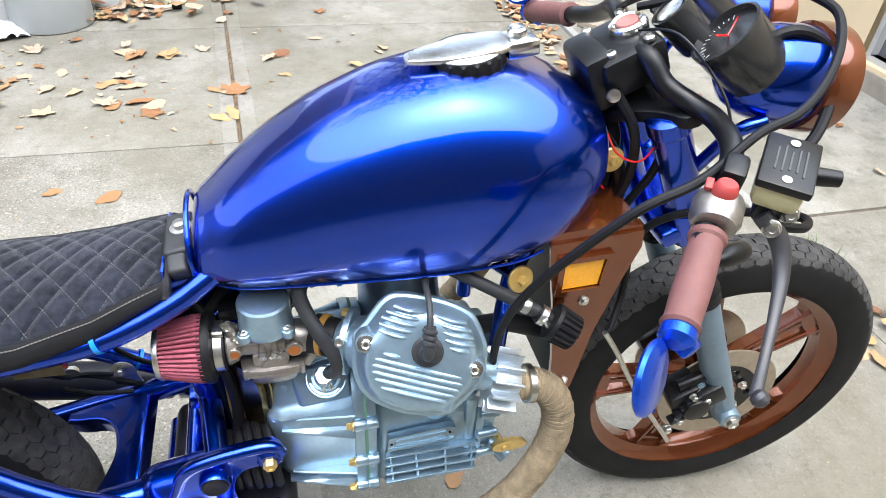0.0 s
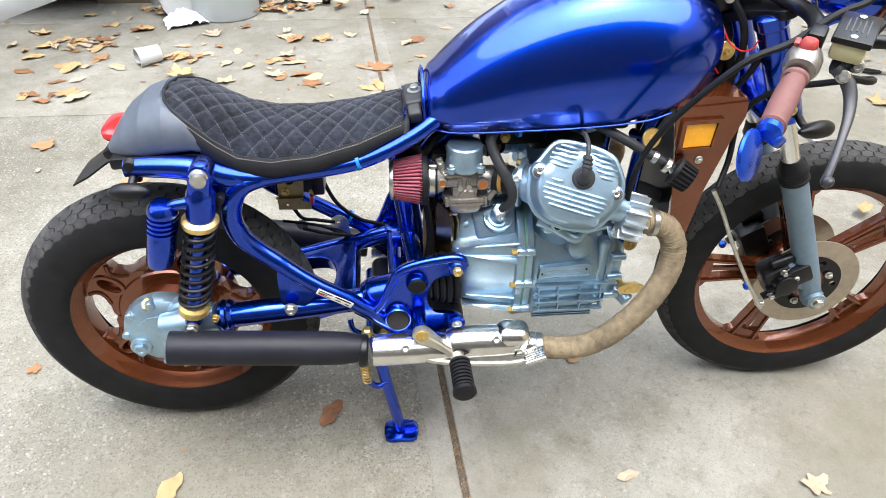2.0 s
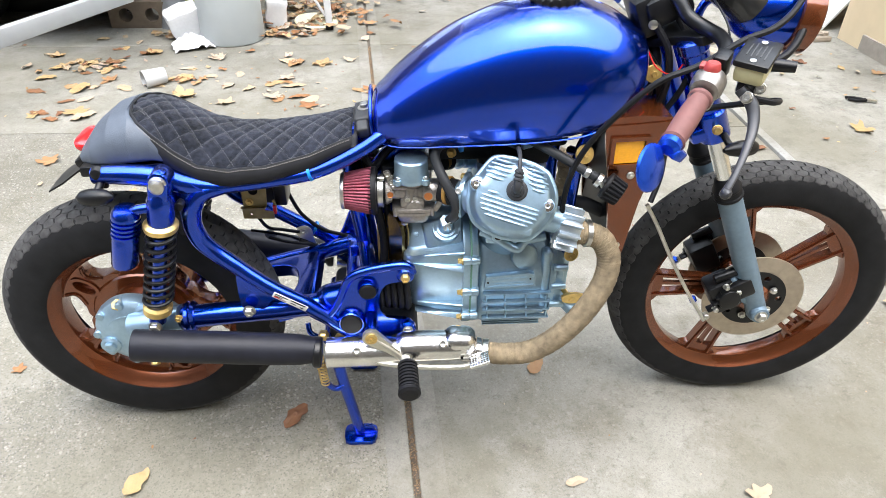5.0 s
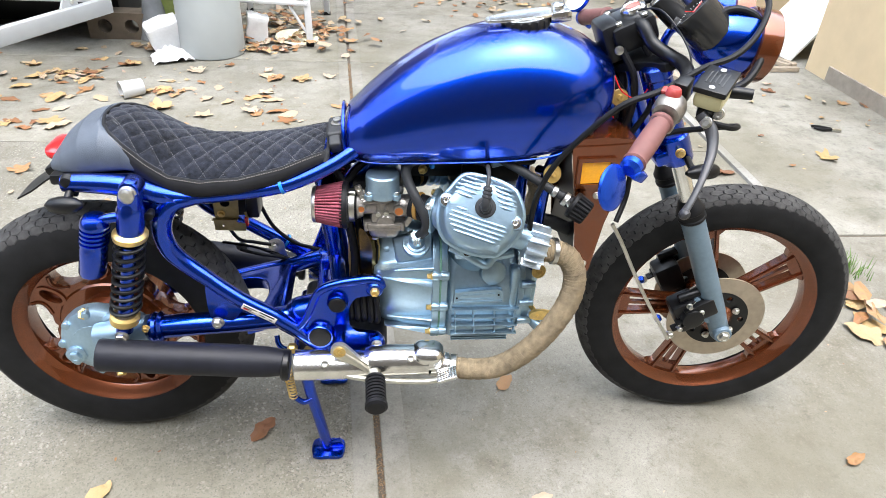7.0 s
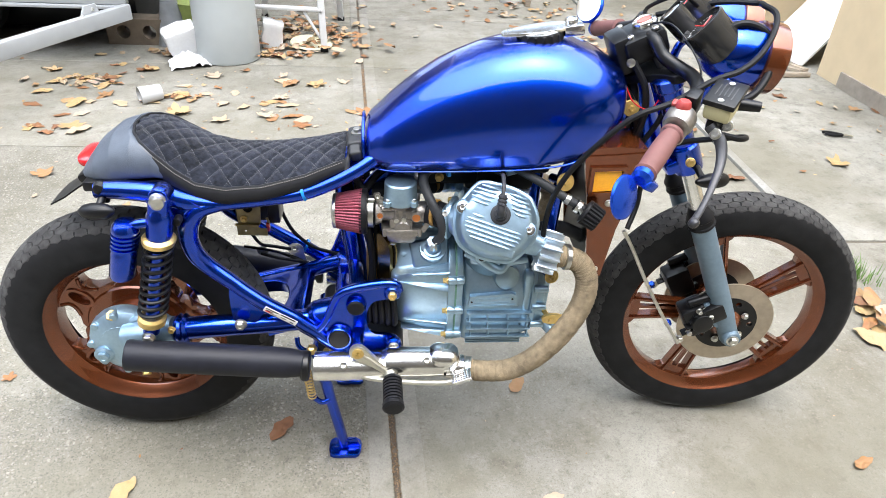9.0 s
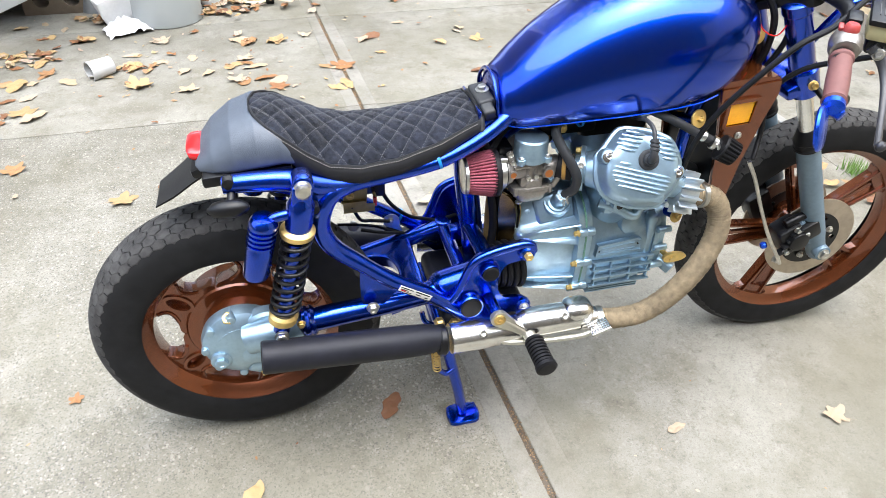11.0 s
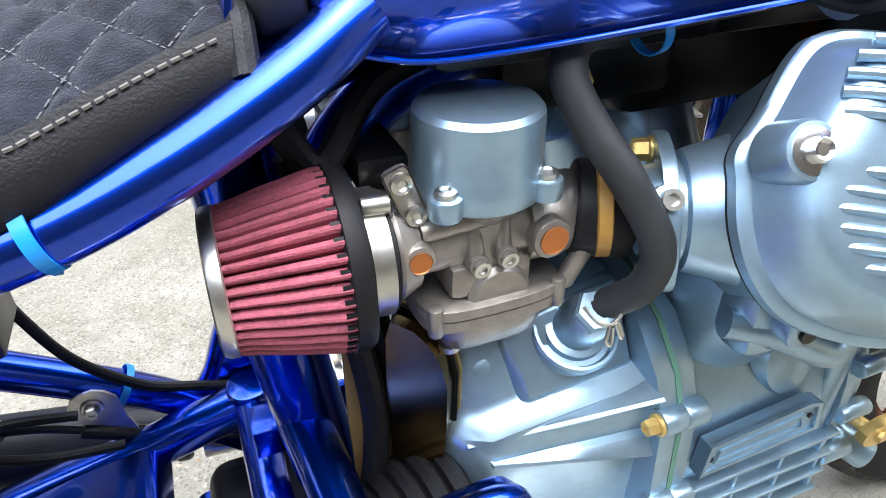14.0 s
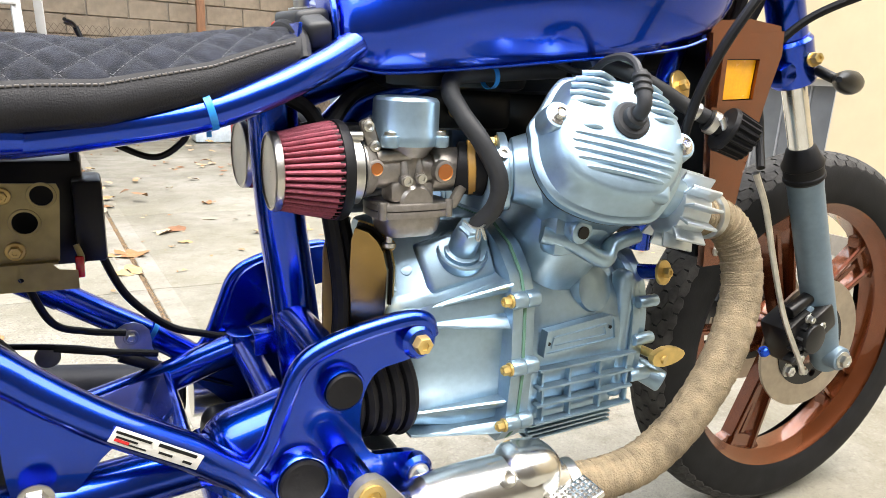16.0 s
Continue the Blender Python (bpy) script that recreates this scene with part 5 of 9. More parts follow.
# final drive housing on the right
bm = bm_new()
lathe(bm, [(0.075, 0.0), (0.086, 0.006), (0.088, 0.02), (0.084, 0.034), (0.070, 0.046), (0.045, 0.055), (0.02, 0.058)], (0.005, -0.062, 0.345), (0, -1, 0), 56)
lathe(bm, [(0.058, 0.0), (0.056, 0.02), (0.05, 0.026), (0.03, 0.03)], (0.062, -0.085, 0.375), (0, -1, 0), 40)
tube(bm, [(0.02, -0.11, 0.372), (0.07, -0.12, 0.388), (0.13, -0.125, 0.405)], 0.03, 24, radii=[0.036, 0.034, 0.030])
box(bm, (0.055, -0.10, 0.325), (0.12, 0.05, 0.05), None, 0.015)
cyl(bm, (0.09, -0.10, 0.425), (0.09, -0.17, 0.425), 0.014, bev=0.002)
cyl(bm, (0.01, -0.09, 0.295), (0.05, -0.09, 0.275), 0.03, bev=0.006)
for k in range(9):
    a = radians(20 + 40 * k)
    cyl(bm, (0.005 + 0.079 * math.cos(a), -0.07, 0.345 + 0.079 * math.sin(a)), (0.005 + 0.079 * math.cos(a), -0.108, 0.345 + 0.079 * math.sin(a)), 0.009, n=12, bev=0.002)
fd = part("final_drive", bm, ENGINE, bike, "silver-blue painted final drive housing")
bm = bm_new()
hexbolt(bm, (-0.012, -0.09, 0.412), (-0.2, -0.5, 0.8), 0.014, 0.014, 0.017)
hexbolt(bm, (0.04, -0.12, 0.278), (0.1, -0.6, -0.6), 0.010, 0.008, 0.012)
hexbolt(bm, (0.13, -0.150, 0.425), (0, -1, 0), 0.007, 0.006, 0.009)
part("filler_bolt", bm, GOLD, fd, "yellow zinc filler bolt")
bm = bm_new()
lathe(bm, [(0.022, 0), (0.022, 0.010), (0.017, 0.014)], (-0.045, -0.11, 0.325), (0, -1, 0), 28)
hexbolt(bm, (-0.045, -0.124, 0.325), (0, -1, 0), 0.014, 0.007)
part("drive_plug", bm, ENGINE, fd)
bm = bm_new()
for k in range(4):
    a = radians(95 + 15 * k)
    box(bm, (0.005 + 0.055 * math.cos(a), -0.1125, 0.345 + 0.055 * math.sin(a)), (0.010, 0.003, 0.004), Matrix.Rotation(-a - 1.57, 3, "Y"), 0.001)
part("raised_marks", bm, ENGINE, fd)
bm = bm_new()
lathe(bm, [(0.032, 0), (0.034, 0.006), (0.030, 0.012), (0.034, 0.018), (0.028, 0.024)], (0.135, -0.125, 0.406), (1, 0, 0.1), 24)
part("drive_boot_flange", bm, BLUE, bike)

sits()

# ---- exhaust, pegs, stand ----
SHELL = mat("worn_chrome", (0.72, 0.71, 0.68), 0.24, 1.0, 0, 0.18, 30, 0.15, 60, rvar=0.1)
for s in (-1, 1):
    bm = bm_new()
    lathe(bm, [(0.020, 0.03), (0.026, 0.002), (0.032, 0.0), (0.0335, 0.004), (0.0335, 0.05), (0.0345, 0.18), (0.0345, 0.29), (0.033, 0.335), (0.029, 0.360), (0.029, 0.373), (0.027, 0.375)], (0.058, s * 0.202, 0.400), Vector((0.366, -s * 0.020, -0.050)), 44)
    mu = part("muffler", bm, MUFFLER, bike, "matt black reverse-cone muffler")
    bm = bm_new()
    lathe(bm, [(0.031, 0), (0.034, 0.004), (0.034, 0.014), (0.031, 0.018)], (0.418, s * 0.184, 0.346), (1, 0, -0.1), 32)
    part("muffler_clamp", bm, BLACK, mu)
    bm = bm_new()
    tube(bm, [(0.446, s * 0.182, 0.342), (0.50, s * 0.181, 0.340), (0.56, s * 0.180, 0.339), (0.61, s * 0.180, 0.338), (0.66, s * 0.180, 0.338)], 0.032, 28, radii=[0.0335, 0.0335, 0.0325, 0.029, 0.026])
    shl = part("silencer_heat_shield", bm, SHELL, bike, "polished alloy exhaust shield")
    bm = bm_new()
    tube(bm, [(0.596, s * 0.182, 0.352), (0.612, s * 0.183, 0.352), (0.65, s * 0.184, 0.354), (0.70, s * 0.186, 0.355), (0.735, s * 0.188, 0.356)], 0.034, 28, radii=[0.026, 0.0335, 0.0345, 0.034, 0.033])
    part("shield_sleeve", bm, SHELL, shl)
    bm = bm_new()
    box(bm, (0.733, s * 0.186, 0.366), (0.074, 0.064, 0.062), Matrix.Rotation(radians(5), 3, "Y"), 0.026, 6)
    part("shield_box", bm, SHELL, shl, "dented polished shield end", angle=60)
    bm = bm_new()
    tube(bm, [(0.74, s * 0.187, 0.345), (0.775, s * 0.188, 0.338)], 0.029, 24)
    part("shield_end", bm, SHELL, shl)
    bm = bm_new()
    for x, y, z in ((0.512, 0.2045, 0.364), (0.694, 0.2095, 0.380)):
        lathe(bm, [(0.0085, -0.002), (0.0085, 0.003), (0.006, 0.0045), (0.0035, 0.003)], (x, s * y, z), (0, s * 0.7, 0.7), 18)
    part("screw", bm, STEEL, shl)
    bm = bm_new()
    pts = [(0.785, s * 0.19, 0.335), (0.83, s * 0.20, 0.337), (0.884, s * 0.210, 0.352), (0.937, s * 0.217, 0.398), (0.984, s * 0.216, 0.462), (1.018, s * 0.203, 0.524), (1.027, s * 0.188, 0.575), (1.012, s * 0.176, 0.612), (0.985, s * 0.170, 0.626), (0.96, s * 0.167, 0.628)]
    line = spline(pts, 16)
    rad = [0.0235 + 0.0005 * math.sin(k * 2.4) + 0.0004 * math.sin(k * 5.1) for k in range(len(line))]
    tube(bm, pts, 0.024, 22, 16, radii=rad)
    ep = part("exhaust_pipe", bm, WRAP, bike, "exhaust pipe bound in tan heat wrap")
    # overlapping turns of the wrap
    bm = bm_new()
    hel = []
    m = len(line)
    for k in range(0, (m - 1) * 6 + 1):
        f = k / 6
        i = min(int(f), m - 2)
        p = line[i].lerp(line[i + 1], f - i)
        dd = (line[i + 1] - line[i]).normalized()
        sd = (Vector((0, 1, 0)) - dd * dd.y).normalized()
        u2 = dd.cross(sd)
        a = k * 0.42
        hel.append(p + (sd * math.cos(a) + u2 * math.sin(a)) * (rad[i] + 0.0002))
    tube(bm, hel, 0.0004, 5, 1)
    tagged(part("wrap_edge", bm, WRAP, ep), kind="stuff")
    bm = bm_new()
    lathe(bm, [(0.025, 0), (0.029, 0.002), (0.029, 0.014), (0.025, 0.016)], (0.782, s * 0.189, 0.335), (1, s * 0.15, 0.03), 28)
    lathe(bm, [(0.025, 0), (0.0275, 0.001), (0.0275, 0.010), (0.025, 0.011)], (0.985, s * 0.170, 0.627), (-1, 0, 0.1), 28)
    part("hose_clamp", bm, STEEL, ep)
    # finned collar at the port
    bm = bm_new()
    c0, ca = Vector((0.918, s * 0.158, 0.640)), Vector((0.93, s * 0.16, -0.22)).normalized()
    lathe(bm, [(0.022, 0), (0.031, 0.004), (0.031, 0.034), (0.027, 0.046), (0.02, 0.048)], c0, ca, 28)
    fcol = part("finned_collar", bm, mat("collar_alloy", (0.55, 0.62, 0.68), 0.32, 0.8, 0, 0.1, 60) if s < 0 else bpy.data.materials["collar_alloy"], ep, "finned alloy exhaust collar")
    fx, fy, fz = frame_of(ca)
    for k in range(13):
        bm = bm_new()
        a = 2 * math.pi * k / 13
        dd = fx * math.cos(a) + fy * math.sin(a)
        tt = fz.cross(dd)
        rotf = Matrix((dd, tt, fz)).transposed()
        box(bm, c0 + dd * 0.037 + ca * 0.024, (0.018, 0.0036, 0.042), rotf, 0.0012)
        part("fin", bm, bpy.data.materials["collar_alloy"], fcol)
    bm = bm_new()
    cyl(bm, (0.543, s * 0.140, 0.404), (0.544, s * 0.199, 0.404), 0.014, n=20, bev=0.003)
    part("peg_lug", bm, BLUE, frame_main)
    # foot peg on its arm
    bm = bm_new()
    a0, a1 = Vector((0.545, 0.404)), Vector((0.612, 0.346))
    dd = (a1 - a0).normalized()
    nn = Vector((-dd.y, dd.x))
    ring = [a0 + (dd * math.cos(b) + nn * math.sin(b)) * 0.019 for b in [radians(75 + 30 * k) for k in range(8)]]
    ring += [a0.lerp(a1, 0.55) - nn * 0.0105] + [a1 + (dd * math.cos(b) + nn * math.sin(b)) * 0.0095 for b in [radians(-75 + 50 * k) for k in range(4)]] + [a0.lerp(a1, 0.55) + nn * 0.0105]
    slab(bm, [ring], side_at(s * 0.205 - 0.007), 0.014, 0.004, 3)
    tube(bm, [(0.550, s * 0.208, 0.402), (0.580, s * 0.211, 0.376), (0.612, s * 0.214, 0.347)], 0.0055, 10)
    cyl(bm, (0.612, s * 0.200, 0.346), (0.618, s * 0.232, 0.346), 0.013, bev=0.003)
    pa = part("foot_peg_arm", bm, mat("satin_alloy", (0.55, 0.53, 0.46), 0.38, 0.9, 0, 0.15, 50) if s < 0 else bpy.data.materials["satin_alloy"], bike, "satin alloy foot peg arm")
    bm = bm_new()
    ln = 0.076
    prof = [(0.012, 0), (0.0190, 0.002)]
    for k in range(8):
        h = 0.006 + 0.0083 * k
        prof += [(0.0215, h), (0.0215, h + 0.005), (0.0185, h + 0.006), (0.0185, h + 0.0078)]
    prof += [(0.0235, ln - 0.004), (0.0235, ln + 0.004), (0.018, ln + 0.008), (0.004, ln + 0.009)]
    lathe(bm, prof, (0.619, s * 0.228, 0.346), (0.03, s * 1, -0.10), 24)
    part("foot_peg", bm, RUBBER, pa, "ribbed black rubber foot peg")
    bm = bm_new()
    lathe(bm, [(0.013, 0), (0.013, 0.003), (0.008, 0.004), (0.007, 0.002)], (0.545, s * 0.2115, 0.404), (0, s, 0), 20)
    lathe(bm, [(0.0035, 0.002), (0.0035, 0.006)], (0.545, s * 0.2115, 0.404), (0, s, 0), 8)
    part("bolt", bm, GOLD, pa)
bm = bm_new()
box(bm, (0.545, 0, 0.318), (0.20, 0.25, 0.075), None, 0.022, 4)
part("exhaust_collector", bm, MUFFLER, bike, "black exhaust collector box under the frame")
# brake pedal on the right
bm = bm_new()
tube(bm, [(0.535, -0.195, 0.345), (0.56, -0.208, 0.332), (0.61, -0.214, 0.326), (0.675, -0.217, 0.321), (0.735, -0.224, 0.326), (0.762, -0.228, 0.338)], 0.0062, 12)
pd = part("brake_pedal", bm, bpy.data.materials["satin_alloy"], bike, "alloy rear brake pedal")
bm = bm_new()
rotq = Matrix.Rotation(radians(-22), 3, "Y")
box(bm, (0.772, -0.230, 0.350), (0.045, 0.034, 0.008), rotq, 0.002)
for i in range(7):
    for j in range(5):
        lathe(bm, [(0.0032, 0), (0.0006, 0.002)], Vector((0.772, -0.230, 0.350)) + rotq @ Vector((-0.018 + 0.006 * i, -0.012 + 0.006 * j, 0.004)), rotq @ Vector((0, 0, 1)), 4)
part("pedal_pad", bm, CHROME, pd, "knurled pedal pad")
# centre stand
for s in (-1, 1):
    bm = bm_new()
    tube(bm, [(0.445, s * 0.10, 0.31), (0.465, s * 0.125, 0.205), (0.485, s * 0.132, 0.10), (0.497, s * 0.130, 0.022)], 0.0135, 14)
    slab(bm, [smooth_loop([(0.462, s * 0.13 - 0.025), (0.50, s * 0.13 - 0.03), (0.535, s * 0.13 - 0.026), (0.538, s * 0.13 + 0.02), (0.50, s * 0.13 + 0.03), (0.462, s * 0.13 + 0.024)], 3)], Matrix.Translation((0, 0, 0.004)), 0.010, 0.003)
    box(bm, (0.51, s * 0.13, 0.022), (0.05, 0.006, 0.03), Matrix.Rotation(radians(-20), 3, "Y"), 0.002)
    part("centre_stand_leg", bm, BLUE, bike, "blue centre stand leg")
bm = bm_new()
cyl(bm, (0.445, -0.11, 0.31), (0.445, 0.11, 0.31), 0.016)
tube(bm, [(0.47, -0.135, 0.19), (0.45, -0.14, 0.185), (0.432, -0.14, 0.20)], 0.007)
part("centre_stand_shaft", bm, BLUE, bike)
bm = bm_new()
hel = []
for k in range(161):
    a = 2 * math.pi * 11 * k / 160
    p = Vector((0.420, -0.145, 0.31)).lerp(Vector((0.428, -0.142, 0.205)), k / 160)
    hel.append(p + Vector((math.cos(a) * 0.009, math.sin(a) * 0.009, 0)))
tube(bm, hel, 0.0018, 6, 1)
part("stand_spring", bm, GOLD, bike, "yellow zinc stand spring")
bm = bm_new()
tube(bm, [(0.40, -0.11, 0.365), (0.405, -0.12, 0.345), (0.425, -0.12, 0.33), (0.45, -0.12, 0.335)], 0.006)
part("stand_tang", bm, BLUE, bike)
bm = bm_new()
for x, z in ((0.435, 0.345), (0.47, 0.335), (0.485, 0.352)):
    lathe(bm, [(0.012, 0), (0.012, 0.012), (0.008, 0.016)], (x, -0.125, z), (0, -1, 0), 6)
part("brake_linkage", bm, GOLD, bike)
# battery bracket, loom, loose wires under the seat
sits(-0.004, 0.045, -0.010)
bm = bm_new()
slab(bm, [[(0.268, 0.664), (0.322, 0.662), (0.3245, 0.655), (0.319, 0.585), (0.268, 0.585)], ring2(0.309, 0.651, 0.0100, 20), ring2(0.293, 0.625, 0.0110, 20)], side_at(0.002), 0.002)
slab(bm, [[(0.266, 0.584), (0.312, 0.584), (0.318, 0.578), (0.334, 0.576), (0.334, 0.557), (0.266, 0.559)], ring2(0.285, 0.570, 0.0025, 10)], side_at(-0.006), 0.002)
box(bm, (0.29, -0.002, 0.585), (0.055, 0.010, 0.002), None)
for cxx, czz, rr2 in ((0.309, 0.651, 0.0100), (0.293, 0.625, 0.0110)):
    lathe(bm, [(rr2, -0.001), (rr2 + 0.0025, -0.0012), (rr2 + 0.003, 0.0005)], (cxx, 0.002, czz), (0, 1, 0), 24, cap=False)
tube(bm, [(0.334, 0.004, 0.60), (0.338, 0.002, 0.585), (0.334, 0.002, 0.57)], 0.003)
bb = part("battery_bracket", bm, mat("drab_zinc", (0.36, 0.29, 0.13), 0.45, 0.7, 0, 0.3, 40, 0.1, 200), bike, "dull yellow zinc battery bracket with holes")
bm = bm_new()
box(bm, (0.348, 0.045, 0.62), (0.028, 0.06, 0.085), None, 0.004)
box(bm, (0.30, 0.075, 0.625), (0.09, 0.07, 0.11), None, 0.004)
part("relay_box", bm, BLACK, bike, "black plastic electrics box")
bm = bm_new()
box(bm, (0.336, 0.002, 0.578), (0.008, 0.012, 0.022), None, 0.002)
part("red_terminal", bm, REDLENS, bb)
bm = bm_new()
hexbolt(bm, (0.277, 0.001, 0.652), (0, -1, 0), 0.005, 0.004, 0.008)
hexbolt(bm, (0.283, 0.001, 0.598), (0, -1, 0), 0.006, 0.006, 0.009)
part("bolt", bm, GOLD, bb)
sits()
for pts, r, m, nm in (
    ([(0.16, 0.0, 0.70), (0.24, -0.02, 0.695), (0.32, -0.03, 0.70), (0.40, -0.03, 0.715), (0.47, -0.02, 0.745), (0.52, 0.03, 0.74)], 0.010, RUBBER, "wiring_loom"),
    ([(0.335, 0.08, 0.69), (0.337, 0.11, 0.63), (0.343, 0.125, 0.595), (0.354, 0.125, 0.555), (0.376, 0.125, 0.505), (0.417, 0.125, 0.463), (0.456, 0.125, 0.447), (0.493, 0.122, 0.440), (0.537, 0.10, 0.465)], 0.0046, RUBBER, "cable"),
    ([(0.28, 0.06, 0.56), (0.30, 0.08, 0.50), (0.33, 0.10, 0.478), (0.37, 0.10, 0.470)], 0.004, RUBBER, "cable"),
    ([(0.545, -0.03, 0.72), (0.565, -0.04, 0.62), (0.575, -0.045, 0.52), (0.56, -0.05, 0.42)], 0.009, RUBBER, "hose"),
    ([(0.565, 0.0, 0.70), (0.585, -0.03, 0.60), (0.595, -0.04, 0.50), (0.58, -0.05, 0.42)], 0.008, RUBBER, "hose"),
    ([(0.50, 0.0, 0.755), (0.54, -0.03, 0.735), (0.56, -0.04, 0.715), (0.60, -0.02, 0.75), (0.68, -0.02, 0.775)], 0.008, RUBBER, "hose"),
    ([(0.30, 0.08, 0.47), (0.35, 0.07, 0.462), (0.40, 0.075, 0.45)], 0.004, RUBBER, "brake_cable"),
    ([(0.36, 0.0, 0.70), (0.40, -0.02, 0.685), (0.425, -0.03, 0.70), (0.43, -0.05, 0.72)], 0.003, RUBBER, "wire"),
):
    bm = bm_new()
    tube(bm, pts, r, 10)
    part(nm, bm, m, bike)
bm = bm_new()
cyl(bm, (0.362, 0.122, 0.434), (0.425, 0.122, 0.401), 0.0075, n=14, bev=0.002)
cyl(bm, (0.425, 0.122, 0.401), (0.440, 0.122, 0.393), 0.0095, n=14, bev=0.002)
tube(bm, [(0.25, 0.125, 0.462), (0.296, 0.123, 0.455), (0.335, 0.122, 0.446), (0.365, 0.122, 0.432)], 0.0035, 10)
cyl(bm, (0.440, 0.122, 0.393), (0.490, 0.122, 0.370), 0.0015, n=8)
part("cable_adjuster", bm, BLACK, bike)
bm = bm_new()
slab(bm, [smooth_loop([(0.362, 0.468), (0.380, 0.474), (0.396, 0.462), (0.398, 0.440), (0.404, 0.420), (0.396, 0.408), (0.388, 0.412), (0.390, 0.428), (0.366, 0.440), (0.358, 0.452)], 2)], side_at(0.120), 0.003, 0.0008)
part("brake_lever_tab", bm, STEEL, bike, "zinc plated brake lever tab")
bm = bm_new()
hexbolt(bm, (0.376, 0.120, 0.456), (0, -1, 0), 0.006, 0.006, 0.009)
part("bolt", bm, STEEL, bike)
bm = bm_new()
lathe(bm, [(0.009, 0), (0.009, 0.05)], (0.262, -0.028, 0.697), (1, 0, 0.05), 14)
part("masking_tape", bm, mat("tan_tape", (0.50, 0.38, 0.18), 0.7), bike, "tan tape round the loom")
# cable ties
ZIP = mat("blue_cable_tie", (0.01, 0.22, 0.62), 0.4)
for x, y, z, r, dx, dz in ((0.272, -0.0932, 0.7098, 0.0155, 1, 0.02), (0.440, -0.0902, 0.7322, 0.0155, 1, 0.28), (0.398, 0.146, 0.449, 0.0185, 1, -0.66)):
    bm = bm_new()
    lathe(bm, [(r, -0.003), (r + 0.0012, -0.003), (r + 0.0012, 0.003), (r, 0.003)], (x, y, z), (dx, 0, dz), 24, close=True)
    box(bm, (x, y + 0.004, z - r - 0.003), (0.004, 0.002, 0.007), None)
    part("cable_tie", bm, ZIP, bike, "bright blue cable tie")

# ---- engine ----
sits(0.005, 0, 0.009)
bm = bm_new()
# front crankcase, its lower sump narrower
rings = []
for z, hy, x0, x1 in ((0.332, 0.085, 0.775, 0.905), (0.345, 0.108, 0.768, 0.925), (0.40, 0.118, 0.766, 0.930), (0.47, 0.120, 0.766, 0.930), (0.505, 0.112, 0.766, 0.930), (0.535, 0.092, 0.766, 0.925), (0.565, 0.070, 0.770, 0.915)):
    ring = []
    for k in range(36):
        a = 2 * math.pi * k / 36
        ca, sa = math.cos(a), math.sin(a)
        ring.append(bm.verts.new(((x0 + x1) / 2 + (x1 - x0) / 2 * math.copysign(abs(ca) ** 0.22, ca), hy * math.copysign(abs(sa) ** 0.22, sa), z)))
    rings.append(ring)
skin(bm, rings)
engine = part("engine_crankcase", bm, ENGINE, bike, "silver-blue painted V-twin engine case")
# mating flanges between the case halves
SEC = [(0.114, 0.350), (0.130, 0.372), (0.135, 0.44), (0.129, 0.525), (0.116, 0.556), (0.09, 0.582), (0.05, 0.602)]
for x0, x1, grow in ((0.737, 0.752, 0.0), (0.755, 0.769, -0.002)):
    bm = bm_new()
    loop = [(y + grow, z) for y, z in SEC] + [(-y - grow, z) for y, z in reversed(SEC)]
    m = Matrix.Translation((x0, 0, 0)) @ Matrix(((0, 0, 1, 0), (1, 0, 0, 0), (0, 1, 0, 0), (0, 0, 0, 1)))
    slab(bm, [loop], m, x1 - x0, 0.003)
    for s in (-1, 1):
        for z, yb in ((0.528, 0.127), (0.451, 0.134), (0.381, 0.131)):
            cyl(bm, (x0 - 0.002, s * yb, z), (x1 + 0.002, s * yb, z), 0.0098, n=18, bev=0.0025)
    part("case_flange", bm, ENGINE, engine)
GASKET = mat("green_gasket", (0.10, 0.22, 0.16), 0.7)
bm = bm_new()
loop = [(y - 0.0005, z) for y, z in SEC] + [(-y + 0.0005, z) for y, z in reversed(SEC)]
slab(bm, [loop], Matrix.Translation((0.7515, 0, 0)) @ Matrix(((0, 0, 1, 0), (1, 0, 0, 0), (0, 1, 0, 0), (0, 0, 0, 1))), 0.004)
part("gasket", bm, GASKET, engine)
for s in (-1, 1):
    for z, yb in ((0.528, 0.128), (0.451, 0.136), (0.381, 0.133)):
        bm = bm_new()
        hexbolt(bm, (0.735, s * yb, z), (-1, 0, 0), 0.0058, 0.008, 0.0078)
        part("bolt", bm, GOLD, engine)
# rear case: a sloping pad above ribbed flat sides, tapering to the drive boot
bm = bm_new()
rings = []
for x, w in ((0.606, 0.050), (0.609, 0.066), (0.618, 0.084), (0.634, 0.097), (0.67, 0.102), (0.70, 0.107), (0.738, 0.113)):
    up = (x - 0.633) * 0.27
    dn = (0.729 - x) * 0.18
    half = [(w * 0.72, 0.352 + dn), (w * 0.95, 0.368 + dn), (w, 0.395 + dn * 0.6), (w * 0.985, 0.44), (w, 0.480 + up * 0.5), (w, 0.508 + up), (w * 0.965, 0.519 + up), (w * 0.80, 0.522 + up), (w * 0.74, 0.530 + up * 0.8), (w * 0.55, 0.570 + up * 0.35), (w * 0.42, 0.592 + up * 0.25), (w * 0.30, 0.600 + up * 0.2)]
    rings.append([bm.verts.new((x, s * y, z)) for s, seq in ((1, half), (-1, half[::-1])) for y, z in seq])
skin(bm, rings)
bmesh.ops.bevel(bm, geom=[e for e in bm.edges if e.calc_face_angle(0) > 0.45], offset=0.0045, segments=3, affect="EDGES", profile=0.5)
